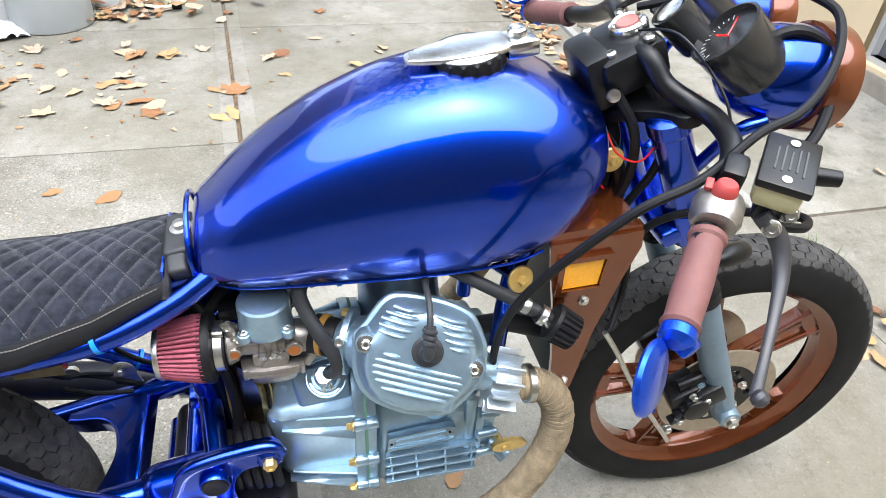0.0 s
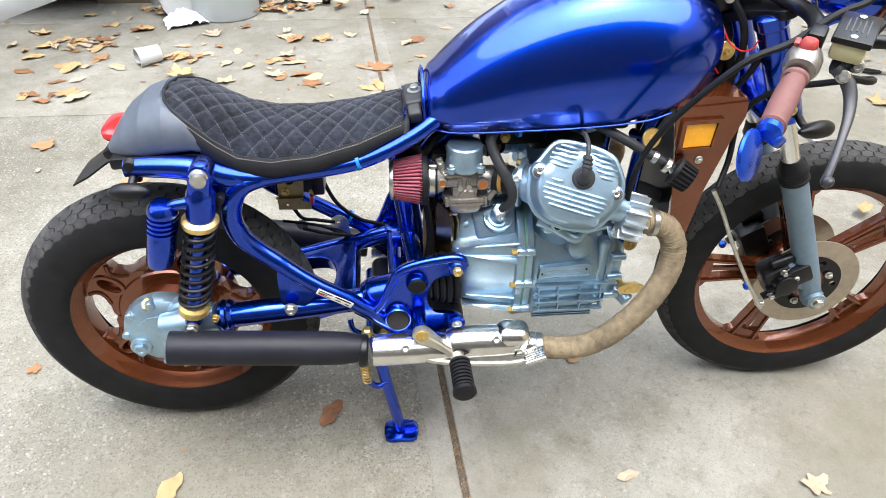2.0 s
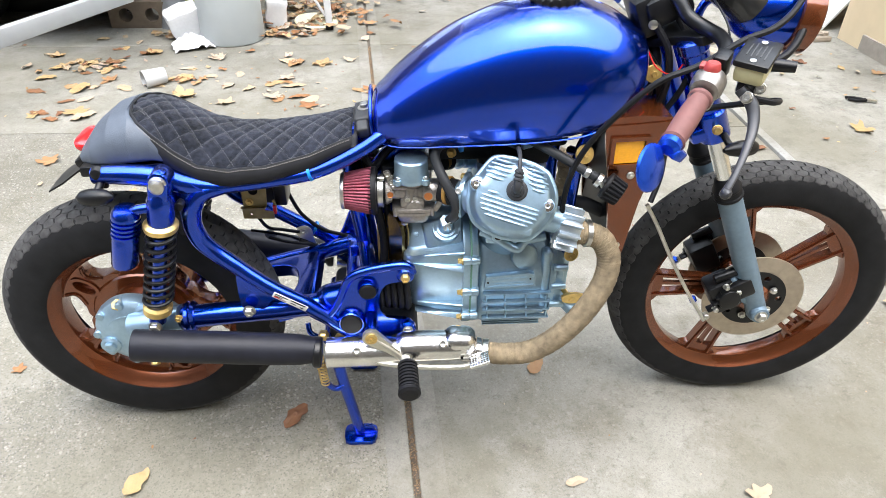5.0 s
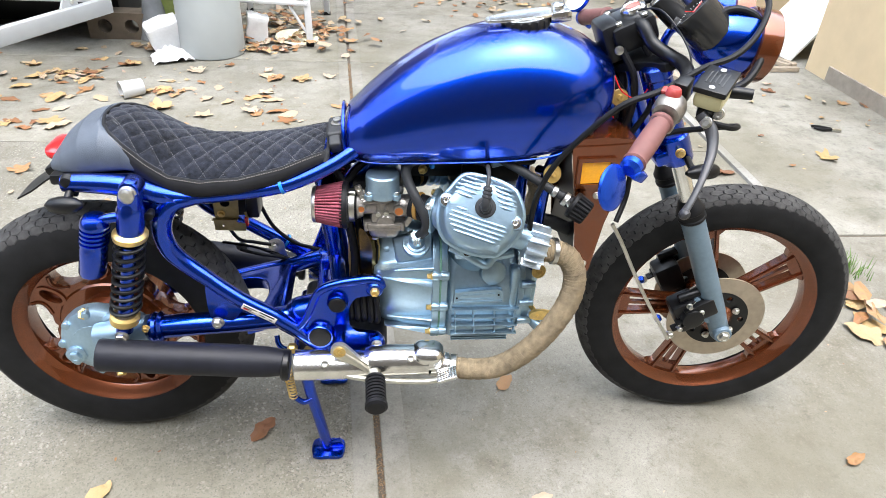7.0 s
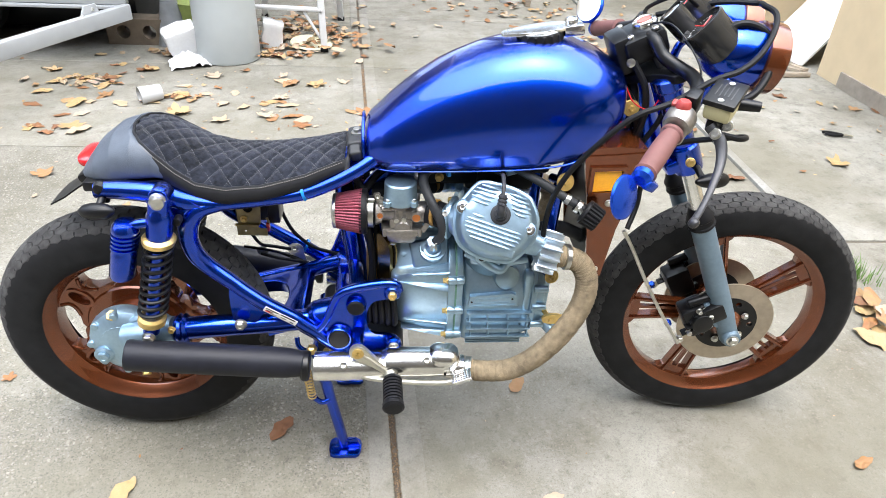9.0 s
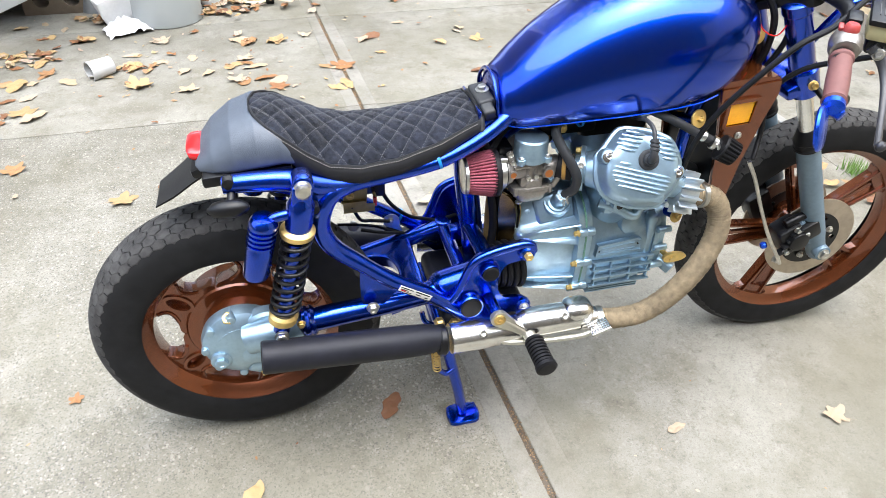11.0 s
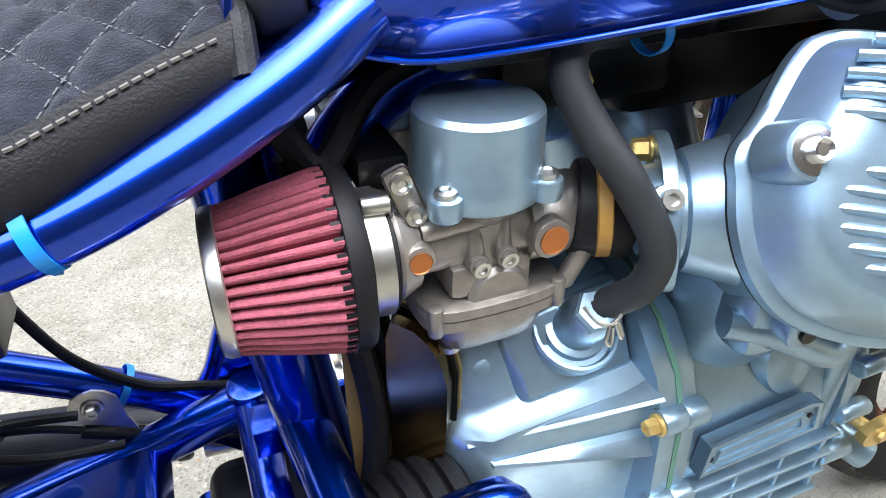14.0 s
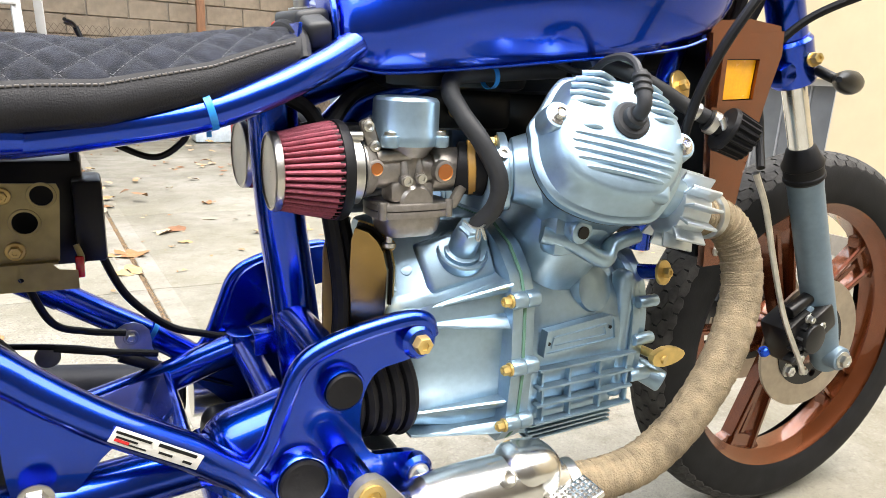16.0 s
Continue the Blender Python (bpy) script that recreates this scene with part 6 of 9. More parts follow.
part("rear_case", bm, ENGINE, engine, "silver-blue rear engine case", angle=55)
for s in (-1, 1):
    # tapering wedge ribs from the rear corner to the flange
    for (xa, ya, za), (xb, yb, zb), lean in (((0.620, 0.086, 0.511), (0.738, 0.126, 0.546), -1), ((0.632, 0.101, 0.502), (0.738, 0.128, 0.496), 1), ((0.640, 0.102, 0.400), (0.738, 0.130, 0.408), -1), ((0.634, 0.099, 0.371), (0.738, 0.126, 0.366), 1)):
        bm = bm_new()
        rings = []
        for k in range(6):
            t = k / 5
            x, y, z = xa + (xb - xa) * t, ya + (yb - ya) * t, za + (zb - za) * t
            w = 0.002 + 0.013 * t
            rings.append([bm.verts.new((x, s * (y + dy), z + dz)) for dy, dz in ((-0.03, -lean * 0.002), (-0.002, -lean * 0.0015), (0.0, 0.0), (-0.001, lean * 0.0025), (-0.45 * w - 0.002, lean * w * 0.75), (-0.03, lean * w * 1.2))])
        skin(bm, rings)
        part("case_rib", bm, ENGINE, engine, angle=25)
    bm = bm_new()
    top = [(0.653, 0.058, 0.580), (0.663, 0.085, 0.534), (0.736, 0.094, 0.551), (0.736, 0.062, 0.602)]
    low = [(0.645, 0.038, 0.578), (0.657, 0.070, 0.520), (0.738, 0.080, 0.537), (0.738, 0.045, 0.597)]
    skin(bm, [[bm.verts.new((x, s * y, z)) for x, y, z in ring] for ring in (low, top)])
    bmesh.ops.bevel(bm, geom=bm.edges[:], offset=0.004, segments=3, affect="EDGES", profile=0.5)
    part("case_pad", bm, ENGINE, engine, angle=60)
    # bosses on the sloping pad
    for x, y, z, r in ((0.640, 0.058, 0.552, 0.007), (0.628, 0.058, 0.536, 0.008)):
        bm = bm_new()
        lathe(bm, [(r * 1.3, -0.012), (r, 0.002), (r * 0.85, 0.005), (r * 0.4, 0.0055)], (x, s * y, z), (-0.25, s * 0.8, 0.55), 18)
        part("case_boss", bm, ENGINE, engine)
    # grid of cooling ribs: four long bars with short webs between them
    for k, z in enumerate((0.436, 0.413, 0.391, 0.368)):
        bm = bm_new()
        box(bm, (0.857, s * 0.1240, z), (0.150, 0.013, 0.0036), None, 0.0014)
        part("case_rib", bm, ENGINE, engine)
    for k, (z0, z1) in enumerate(((0.413, 0.436), (0.391, 0.413), (0.368, 0.391))):
        for x in (0.790, 0.831, 0.878, 0.922):
            bm = bm_new()
            box(bm, (x + 0.002 * k, s * 0.1215, (z0 + z1) / 2), (0.0038, 0.010, z1 - z0 - 0.002), None, 0.0012)
            part("case_web", bm, ENGINE, engine)
    for k in range(5):
        bm = bm_new()
        box(bm, (0.850, s * 0.105, 0.338 + 0.0060 * k), (0.13, 0.018, 0.0028), None, 0.0008)
        part("sump_fin", bm, ENGINE, engine)
    # leaning nameplate pad with a thin raised border and two screws
    ring_o = [(0.783, -0.021), (0.895, -0.016), (0.889, 0.014), (0.876, 0.018), (0.786, 0.010)]
    ring_i = [(0.7865, -0.0175), (0.890, -0.013), (0.885, 0.0115), (0.875, 0.0145), (0.7895, 0.007)]
    ring_c = [(0.794, -0.012), (0.878, -0.008), (0.875, 0.007), (0.797, 0.001)]
    tip = Matrix.Translation((0, s * 0.1255, 0.476)) @ SIDE
    bm = bm_new()
    slab(bm, [ring_o], Matrix.Translation((0, -0.004 if s < 0 else -0.006, 0)) @ tip, 0.010, 0.001)
    part("plate_pad", bm, ENGINE, engine)
    bm = bm_new()
    slab(bm, [ring_o, ring_i], Matrix.Translation((0, -0.0065 if s < 0 else 0.0015, 0)) @ tip, 0.005, 0.0008)
    slab(bm, [ring_c, [(x * 0.94 + 0.0501, z * 0.68 - 0.001) for x, z in ring_c]], Matrix.Translation((0, -0.0058 if s < 0 else 0.0010, 0)) @ tip, 0.004, 0.0006)
    part("plate_border", bm, ENGINE, engine)
    for x, z in ((0.7905, 0.470), (0.8815, 0.478)):
        bm = bm_new()
        lathe(bm, [(0.0022, 0), (0.0022, 0.0015), (0.0008, 0.0016)], (x, s * 0.1296, z), (0, s, 0), 10)
        part("screw", bm, BLACK, engine)
    bm = bm_new()
    lathe(bm, [(0.034, -0.03), (0.031, 0.008), (0.027, 0.018), (0.012, 0.022)], (0.868, s * 0.092, 0.516), (0.10, s * 0.90, 0.25), 32)
    box(bm, (0.918, s * 0.106, 0.455), (0.024, 0.030, 0.17), None, 0.011, 4)
    part("case_boss", bm, ENGINE, engine)
# front cover
bm = bm_new()
for x0, x1, g in ((0.926, 0.940, 1.03), (0.940, 0.958, 0.97), (0.957, 0.975, 0.72)):
    loop = smooth_loop([(0.10 * g, 0.37), (0.118 * g, 0.43), (0.115 * g, 0.50), (0.085 * g, 0.548), (0, 0.565), (-0.085 * g, 0.548), (-0.115 * g, 0.50), (-0.118 * g, 0.43), (-0.10 * g, 0.37), (0, 0.350)], 4)
    slab(bm, [loop], Matrix.Translation((x0, 0, 0)) @ Matrix(((0, 0, 1, 0), (1, 0, 0, 0), (0, 1, 0, 0), (0, 0, 0, 1))), x1 - x0, 0.004)
for z in (0.40, 0.45, 0.50):
    for s in (-1, 1):
        cyl(bm, (0.93, s * 0.122, z), (0.962, s * 0.122, z), 0.008, n=14, bev=0.002)
part("front_cover", bm, ENGINE, engine, "silver-blue front engine cover")
bm = bm_new()
cyl(bm, (0.962, -0.10, 0.40), (0.985, -0.13, 0.385), 0.015, n=16, bev=0.003)
part("water_pump_outlet", bm, ENGINE, engine)
bm = bm_new()
cyl(bm, (0.965, -0.105, 0.425), (0.975, -0.14, 0.422), 0.006, n=12)
slab(bm, [smooth_loop([(0.955, 0.43), (0.975, 0.438), (1.0, 0.434), (1.012, 0.424), (1.0, 0.415), (0.975, 0.412), (0.957, 0.417)], 2)], side_at(-0.138), 0.010, 0.003)
part("brass_fitting", bm, GOLD, engine, "yellow zinc fitting")
for x, y, z, r, d in ((0.963, -0.125, 0.537, 0.016, (0.2, -0.95, 0.2)), (0.964, -0.11, 0.762, 0.019, (0.2, -0.9, 0.3)), (1.092, -0.05, 0.899, 0.017, (0, -1, 0.15))):
    bm = bm_new()
    lathe(bm, [(r, 0), (r, 0.003), (r * 0.95, 0.004), (0.006, 0.0045)], (x, y, z), d, 28)
    hexbolt(bm, Vector((x, y, z)) + Vector(d).normalized() * 0.004, d, 0.007, 0.008)
    part("washer_bolt", bm, GOLD, bike, "yellow zinc bolt with large washer")
    bm = bm_new()
    cyl(bm, Vector((x, y, z)) - Vector(d) * 0.06, (x, y, z), 0.010, n=14)
    part("frame_lug", bm, BLUE, frame_main)
# frame down tubes ahead of the engine
for s in (-1, 1):
    bm = bm_new()
    tube(bm, [(1.05, s * 0.02, 0.90), (1.0, s * 0.07, 0.82), (0.965, s * 0.085, 0.76), (0.955, s * 0.09, 0.66), (0.955, s * 0.09, 0.56)], 0.013, 14)
    part("down_tube", bm, BLUE, frame_main)
bm = bm_new()
box(bm, (1.08, -0.0, 0.88), (0.07, 0.07, 0.09), Matrix.Rotation(radians(-26), 3, "Y"), 0.012)
part("head_gusset", bm, BLUE, frame_main)

# cylinder heads with twisted covers
CE1 = Vector((0.932, -0.3107, -0.1864)).normalized()
CN = Vector((-0.183, -0.848, 0.498)).normalized()
CE2 = CN.cross(CE1).normalized()
CC = Vector((0.8205, -0.1815, 0.7205))
FACE = [(-0.084, -0.018), (-0.086, -0.004), (-0.076, 0.016), (-0.064, 0.044), (-0.052, 0.056), (-0.030, 0.061), (0.008, 0.063), (0.040, 0.058), (0.056, 0.047), (0.074, 0.022), (0.080, -0.006), (0.077, -0.032), (0.060, -0.064), (0.044, -0.079), (0.006, -0.087), (-0.024, -0.086), (-0.052, -0.078), (-0.070, -0.061), (-0.080, -0.040)]
FACE_LOOP = smooth_loop(FACE, 5)


def head(s):
    flip = Matrix.Identity(4) if s < 0 else Matrix.Diagonal((1, -1, 1, 1))

    def q(u, v, w):
        return flip @ (CC + CE1 * u + CE2 * v + CN * w)

    bm = bm_new()
    rings = []
    for w, g in ((-0.040, 1.045), (-0.0385, 1.06), (-0.031, 1.06), (-0.0285, 1.035), (-0.0275, 0.985), (-0.024, 0.965), (-0.012, 0.905), (-0.004, 0.855), (0.0000, 0.815), (0.0022, 0.76), (0.0034, 0.6), (0.0042, 0.3)):
        rings.append([bm.verts.new(q(x * g, (y + 0.006) * g - 0.006, w)) for x, y in FACE_LOOP])
    skin(bm, rings)
    hd = part("valve_cover", bm, ENGINE, bike, "finned silver-blue valve cover", angle=38)
    ax = flip.to_3x3() @ CN
    # thin ridges in two groups, parted by the plug well
    for v, a1, b1 in ((0.0500, -0.050, -0.014), (0.0415, -0.057, -0.012), (0.0330, -0.061, -0.012), (0.0245, -0.062, -0.014), (0.0160, -0.060, -0.018), (0.0500, 0.004, 0.040), (0.0415, 0.007, 0.048), (0.0330, 0.010, 0.054), (0.0245, 0.014, 0.058), (0.0160, 0.022, 0.058), (-0.0100, -0.055, -0.019), (-0.0190, -0.059, 0.056), (-0.0275, -0.060, 0.058), (-0.0360, -0.058, 0.056), (-0.0445, -0.053, 0.052), (-0.0530, -0.044, 0.045)):
        bm = bm_new()
        tube(bm, [q(a1, v, -0.0022), q(a1 + 0.010, v, 0.0022), q((a1 + b1) / 2, v, 0.0046), q(b1 - 0.010, v, 0.0022), q(b1, v, -0.0030)], 0.0029, 10, 4)
        part("cover_fin", bm, ENGINE, hd)
    for u, v0, w0 in ((-0.010, -0.064, 0.016), (0.034, -0.060, 0.020)):
        bm = bm_new()
        rotc = (flip.to_3x3() @ Matrix((CE1, CE2, CN)).transposed())
        box(bm, q(u, v0, -0.008), (w0 * 2, 0.022, 0.016), rotc, 0.0070, 4)
        part("cover_boss", bm, ENGINE, hd)
    for u in (-0.0725, 0.0655):
        bm = bm_new()
        lathe(bm, [(0.0165, -0.022), (0.0150, -0.002), (0.0135, 0.001), (0.0105, 0.0014)], q(u, -0.004, -0.002), ax, 28)
        part("bolt_boss", bm, ENGINE, hd)
        bm = bm_new()
        lathe(bm, [(0.0112, 0.0), (0.0112, 0.0018), (0.0085, 0.0024), (0.0062, 0.0026), (0.0060, 0.0070), (0.0048, 0.0082), (0.0030, 0.0070)], q(u, -0.004, -0.0020), ax, 24)
        part("cover_bolt", bm, CHROME, hd, "domed cover bolt")
    # plug well, cap and lead
    bm = bm_new()
    lathe(bm, [(0.0200, 0.0008), (0.0200, 0.0050), (0.0170, 0.0075), (0.0125, 0.0080), (0.0115, 0.0150), (0.0095, 0.0170)], q(0.003, 0.006, 0.001), ax, 28)
    tube(bm, [q(0.003, 0.006, 0.014), q(0.003, 0.007, 0.024), q(0.002, 0.014, 0.030), q(-0.001, 0.028, 0.031), q(-0.004, 0.044, 0.030)], 0.0075, 14)
    for t in (0.024, 0.031, 0.038):
        lathe(bm, [(0.0080, -0.002), (0.0094, -0.001), (0.0094, 0.002), (0.0080, 0.003)], q(-(t - 0.024) * 0.2, t, 0.031), flip.to_3x3() @ CE2, 16)
    part("plug_cap", bm, HOSE, hd, "black rubber spark plug cap")
    bm = bm_new()
    tube(bm, [q(-0.004, 0.042, 0.030), q(-0.007, 0.056, 0.027), q(-0.012, 0.070, 0.014), q(-0.018, 0.080, -0.012), q(-0.024, 0.084, -0.05), flip @ Vector((0.79, -0.08, 0.785))], 0.0042, 8)
    part("plug_lead", bm, HOSE, hd)
    # head body and barrel under the cover
    bm = bm_new()
    rings = []
    for w, g, dz in ((-0.041, 1.03, 0), (-0.048, 0.99, 0), (-0.055, 0.96, 0), (-0.088, 0.90, -0.004), (-0.096, 0.90, -0.006), (-0.099, 0.88, -0.007), (-0.100, 0.79, -0.008), (-0.17, 0.68, -0.06)):
        rings.append([bm.verts.new(q(x * g, y * g, w) + Vector((0, 0, dz))) for x, y in FACE_LOOP])
    skin(bm, rings)
    part("cylinder_head", bm, ENGINE, engine, "silver-blue cylinder head", angle=40)
    bm = bm_new()
    rings = []
    for w, g, dz in ((-0.0400, 1.045, 0), (-0.0425, 1.045, 0)):
        rings.append([bm.verts.new(q(x * g, y * g, w)) for x, y in FACE_LOOP])
    skin(bm, rings)
    part("head_gasket", bm, BLACK, engine)
    bm = bm_new()
    cyl(bm, flip @ Vector((0.835, -0.10, 0.645)), flip @ Vector((0.83, -0.03, 0.53)), 0.062, 0.066, n=36)
    box(bm, flip @ Vector((0.80, -0.125, 0.60)), (0.05, 0.035, 0.05), None, 0.012)
    cyl(bm, flip @ Vector((0.80, -0.12, 0.61)), flip @ Vector((0.80, -0.157, 0.607)), 0.014, n=18, bev=0.003)
    tube(bm, [flip @ Vector(p) for p in ((0.77, -0.125, 0.60), (0.80, -0.14, 0.592), (0.84, -0.15, 0.572), (0.86, -0.14, 0.585), (0.90, -0.135, 0.592))], 0.010, 12)
    part("cylinder_barrel", bm, ENGINE, engine, "silver-blue cylinder barrel")
    # flat black disc gives the boss the dark of an open hole
    bm = bm_new()
    lathe(bm, [(0.007, 0), (0.007, 0.002)], flip @ Vector((0.80, -0.1575, 0.607)), (0, s, 0), 16)
    part("hole_shade_disc", bm, BLACK, engine)
    # intake stub, slanted flange, bolts
    di = Vector((0.88, -0.46, 0.07)).normalized()
    ui = Vector((0.31, 0.56, 0.77))
    ui = (ui - di * ui.dot(di)).normalized()
    wi = di.cross(ui)
    ci = Vector((0.734, -0.087, 0.665))
    frm = flip @ Matrix(((ui.x, wi.x, di.x, ci.x), (ui.y, wi.y, di.y, ci.y), (ui.z, wi.z, di.z, ci.z), (0, 0, 0, 1)))
    bm = bm_new()
    cyl(bm, flip @ (ci - di * 0.010), flip @ (ci + di * 0.016), 0.0255, 0.031, n=28)
    cyl(bm, flip @ (ci + di * 0.012), flip @ (ci + di * 0.070), 0.036, 0.050, n=28, bev=0.004)
    slab(bm, [smooth_loop([(0.047, 0), (0.042, 0.011), (0.022, 0.026), (0, 0.031), (-0.022, 0.026), (-0.042, 0.011), (-0.047, 0), (-0.042, -0.011), (-0.022, -0.026), (0, -0.031), (0.022, -0.026), (0.042, -0.011)], 3)], frm, 0.009, 0.0025)
    part("intake_port", bm, ENGINE, engine, "silver-blue intake stub")
    for k in (-1, 1):
        bm = bm_new()
        hexbolt(bm, flip @ (ci + ui * 0.0365 * k), flip.to_3x3() @ (-di), 0.0068, 0.009, 0.008)
        part("bolt", bm, GOLD, engine)
    bm = bm_new()
    cyl(bm, flip @ Vector((0.727, -0.095, 0.676)), flip @ Vector((0.724, -0.107, 0.684)), 0.009, n=16, bev=0.002)
    part("vacuum_boss", bm, ENGINE, engine)
    bm = bm_new()
    lathe(bm, [(0.006, 0), (0.006, 0.008), (0.0035, 0.008), (0.003, 0.005)], flip @ Vector((0.724, -0.107, 0.684)), flip.to_3x3() @ Vector((-0.25, -0.80, 0.50)), 16)
    part("cap_screw", bm, STEEL, engine)
    bm = bm_new()
    cyl(bm, flip @ Vector((0.690, -0.066, 0.667)), flip @ (ci - di * 0.014), 0.0280, n=28, bev=0.003)
    part("intake_rubber", bm, RUBBER, engine, "black rubber intake joint")
    bm = bm_new()
    lathe(bm, [(0.0275, 0), (0.0295, 0.001), (0.0295, 0.008), (0.0275, 0.009)], flip @ Vector((0.702, -0.072, 0.667)), flip.to_3x3() @ di, 28)
    part("intake_clamp", bm, mat("orange_band", (0.34, 0.18, 0.035), 0.5) if s < 0 else bpy.data.materials["orange_band"], engine)
    # exhaust port
    bm = bm_new()
    cyl(bm, flip @ Vector((0.875, -0.15, 0.655)), flip @ Vector((0.922, -0.158, 0.640)), 0.03, 0.026, n=24)
    part("exhaust_port", bm, ENGINE, engine)


head(-1)
head(1)


# ---- carburettors and filters ----
def carb(s):
    def v(x, y, z):
        return Vector((x, s * y, z))

    bm = bm_new()
    cyl(bm, v(0.585, 0.066, 0.667), v(0.690, 0.066, 0.665), 0.019, n=32, bev=0.002)
    cyl(bm, v(0.631, 0.066, 0.640), v(0.631, 0.066, 0.690), 0.020, n=32, bev=0.002)
    cyl(bm, v(0.631, 0.066, 0.680), v(0.631, 0.066, 0.693), 0.022, 0.031, n=32)
    cyl(bm, v(0.655, 0.066, 0.665), v(0.694, 0.066, 0.665), 0.0235, n=32, bev=0.003)
    cyl(bm, v(0.577, 0.066, 0.667), v(0.592, 0.066, 0.667), 0.030, 0.026, n=32, bev=0.003)
    box(bm, v(0.632, 0.072, 0.645), (0.050, 0.030, 0.022), None, 0.006)
    lathe(bm, [(0.019, -0.02), (0.019, 0.0), (0.016, 0.003)], v(0.636, 0.087, 0.634), (0, s, 0), 28)
    for x, z in ((0.622, 0.658), (0.638, 0.660)):
        cyl(bm, v(x, 0.078, z + 0.024), v(x, 0.086, z), 0.0052, n=14, bev=0.001)
        cyl(bm, v(x, 0.080, z), v(x, 0.092, z), 0.0062, n=14, bev=0.001)
    for x, z, r in ((0.588, 0.671, 0.0090), (0.664, 0.666, 0.0120)):
        cyl(bm, v(x, 0.07, z), v(x, 0.094, z), r, n=20, bev=0.002)
    cyl(bm, v(0.592, 0.082, 0.681), v(0.628, 0.082, 0.683), 0.006, n=14)
    body = part("carburettor", bm, CAST, bike, "grey cast alloy carburettor")
    for nm, c, size, ry in (("choke_bracket", (0.586, 0.080, 0.702), (0.014, 0.004, 0.034), -20), ("throttle_arm", (0.684, 0.086, 0.640), (0.012, 0.008, 0.030), 30)):
        bm = bm_new()
        box(bm, v(*c), size, Matrix.Rotation(radians(ry), 3, "Y"), 0.0035)
        part(nm, bm, CAST, body)
    for x, z in ((0.590, 0.692), (0.583, 0.711)):
        bm = bm_new()
        lathe(bm, [(0.0055, 0), (0.0055, 0.003), (0.003, 0.004), (0.002, 0.0028)], v(x, 0.082, z), (0, s, 0), 14)
        part("screw", bm, STEEL, body)
    for z0, z1, g in ((0.6275, 0.634, 1.0), (0.6195, 0.6265, 0.985)):
        bm = bm_new()
        fl = smooth_loop([(0.0435 * g, 0.012), (0.038 * g, 0.024), (0.02, 0.029 * g), (-0.02, 0.029 * g), (-0.038 * g, 0.024), (-0.0435 * g, 0.012), (-0.0435 * g, -0.012), (-0.038 * g, -0.024), (-0.02, -0.029 * g), (0.02, -0.029 * g), (0.038 * g, -0.024), (0.0435 * g, -0.012)], 3)
        slab(bm, [fl], Matrix.Translation(v(0.6345, 0.066, z0)), z1 - z0, 0.0012)
        part("bowl_flange", bm, CAST, body)
    bm = bm_new()
    rings = []
    for z, gx, gy in ((0.622, 0.033, 0.026), (0.612, 0.0325, 0.0255), (0.603, 0.030, 0.0235), (0.598, 0.026, 0.020), (0.5965, 0.021, 0.015)):
        rings.append([bm.verts.new(v(0.634 + gx * math.copysign(abs(math.cos(2 * math.pi * k / 40)) ** 0.4, math.cos(2 * math.pi * k / 40)), 0.066 + gy * math.copysign(abs(math.sin(2 * math.pi * k / 40)) ** 0.4, math.sin(2 * math.pi * k / 40)), z)) for k in range(40)])
    skin(bm, rings)
    part("float_bowl", bm, CAST, body, "cast alloy float bowl")
    bm = bm_new()
    lathe(bm, [(0.004, 0), (0.004, 0.008), (0.007, 0.009), (0.007, 0.013), (0.004, 0.015)], v(0.615, 0.066, 0.597), (0, 0, -1), 12)
    part("drain_screw", bm, STEEL, body)
    for x in (0.597, 0.672):
        bm = bm_new()
        cyl(bm, v(x, 0.090, 0.637), v(x, 0.090, 0.6185), 0.0045, n=12, bev=0.001)
        part("screw_boss", bm, CAST, body)
    bm = bm_new()
    lathe(bm, [(0.0350, 0.0), (0.0355, 0.002), (0.0355, 0.010), (0.0342, 0.0125), (0.0340, 0.040), (0.0335, 0.044), (0.031, 0.047), (0.024, 0.0482), (0.006, 0.0485)], v(0.631, 0.065, 0.692), (0, 0, 1), 48)
    top = part("carburettor_top", bm, ENGINE, body, "silver-blue painted carburettor top")
    for a in (0.72, 2.42, -1.2):
        e = v(0.631 - 0.037 * math.cos(a), 0.065 + 0.037 * math.sin(a), 0.691)
        bm = bm_new()
        cyl(bm, e, e + Vector((0, 0, 0.012)), 0.009, n=16, bev=0.002)
        part("lug", bm, ENGINE, top)
        bm = bm_new()
        lathe(bm, [(0.0058, 0), (0.0058, 0.003), (0.003, 0.004), (0.002, 0.0028)], e + Vector((0, 0, 0.012)), (0, 0, 1), 14)
        part("screw", bm, STEEL, top)
    bm = bm_new()
    for x, z, r in ((0.588, 0.671, 0.0062), (0.664, 0.666, 0.0085)):
        lathe(bm, [(r, 0), (r, 0.0005), (r * 0.6, -0.002)], v(x, 0.0945, z), (0, s, 0), 18)
    part("brass_jet", bm, mat("brass_orange", (0.45, 0.16, 0.05), 0.4, 0.8) if s < 0 else bpy.data.materials["brass_orange"], body, "orange brass plug")
    for x, z in ((0.622, 0.658), (0.638, 0.660)):
        bm = bm_new()
        lathe(bm, [(0.0050, 0), (0.0050, 0.003), (0.003, 0.003), (0.0028, 0.001)], v(x, 0.092, z), (0, s, -0.1), 16)
        part("screw", bm, STEEL, body)
    # cone filter with real pleats
    a, b = v(0.4935, 0.066, 0.667), v(0.550, 0.068, 0.667)
    d = (b - a).normalized()
    fx, fy, fz = frame_of(d)
    bm = bm_new()
    n, ln = 40, (b - a).length
    rr = []
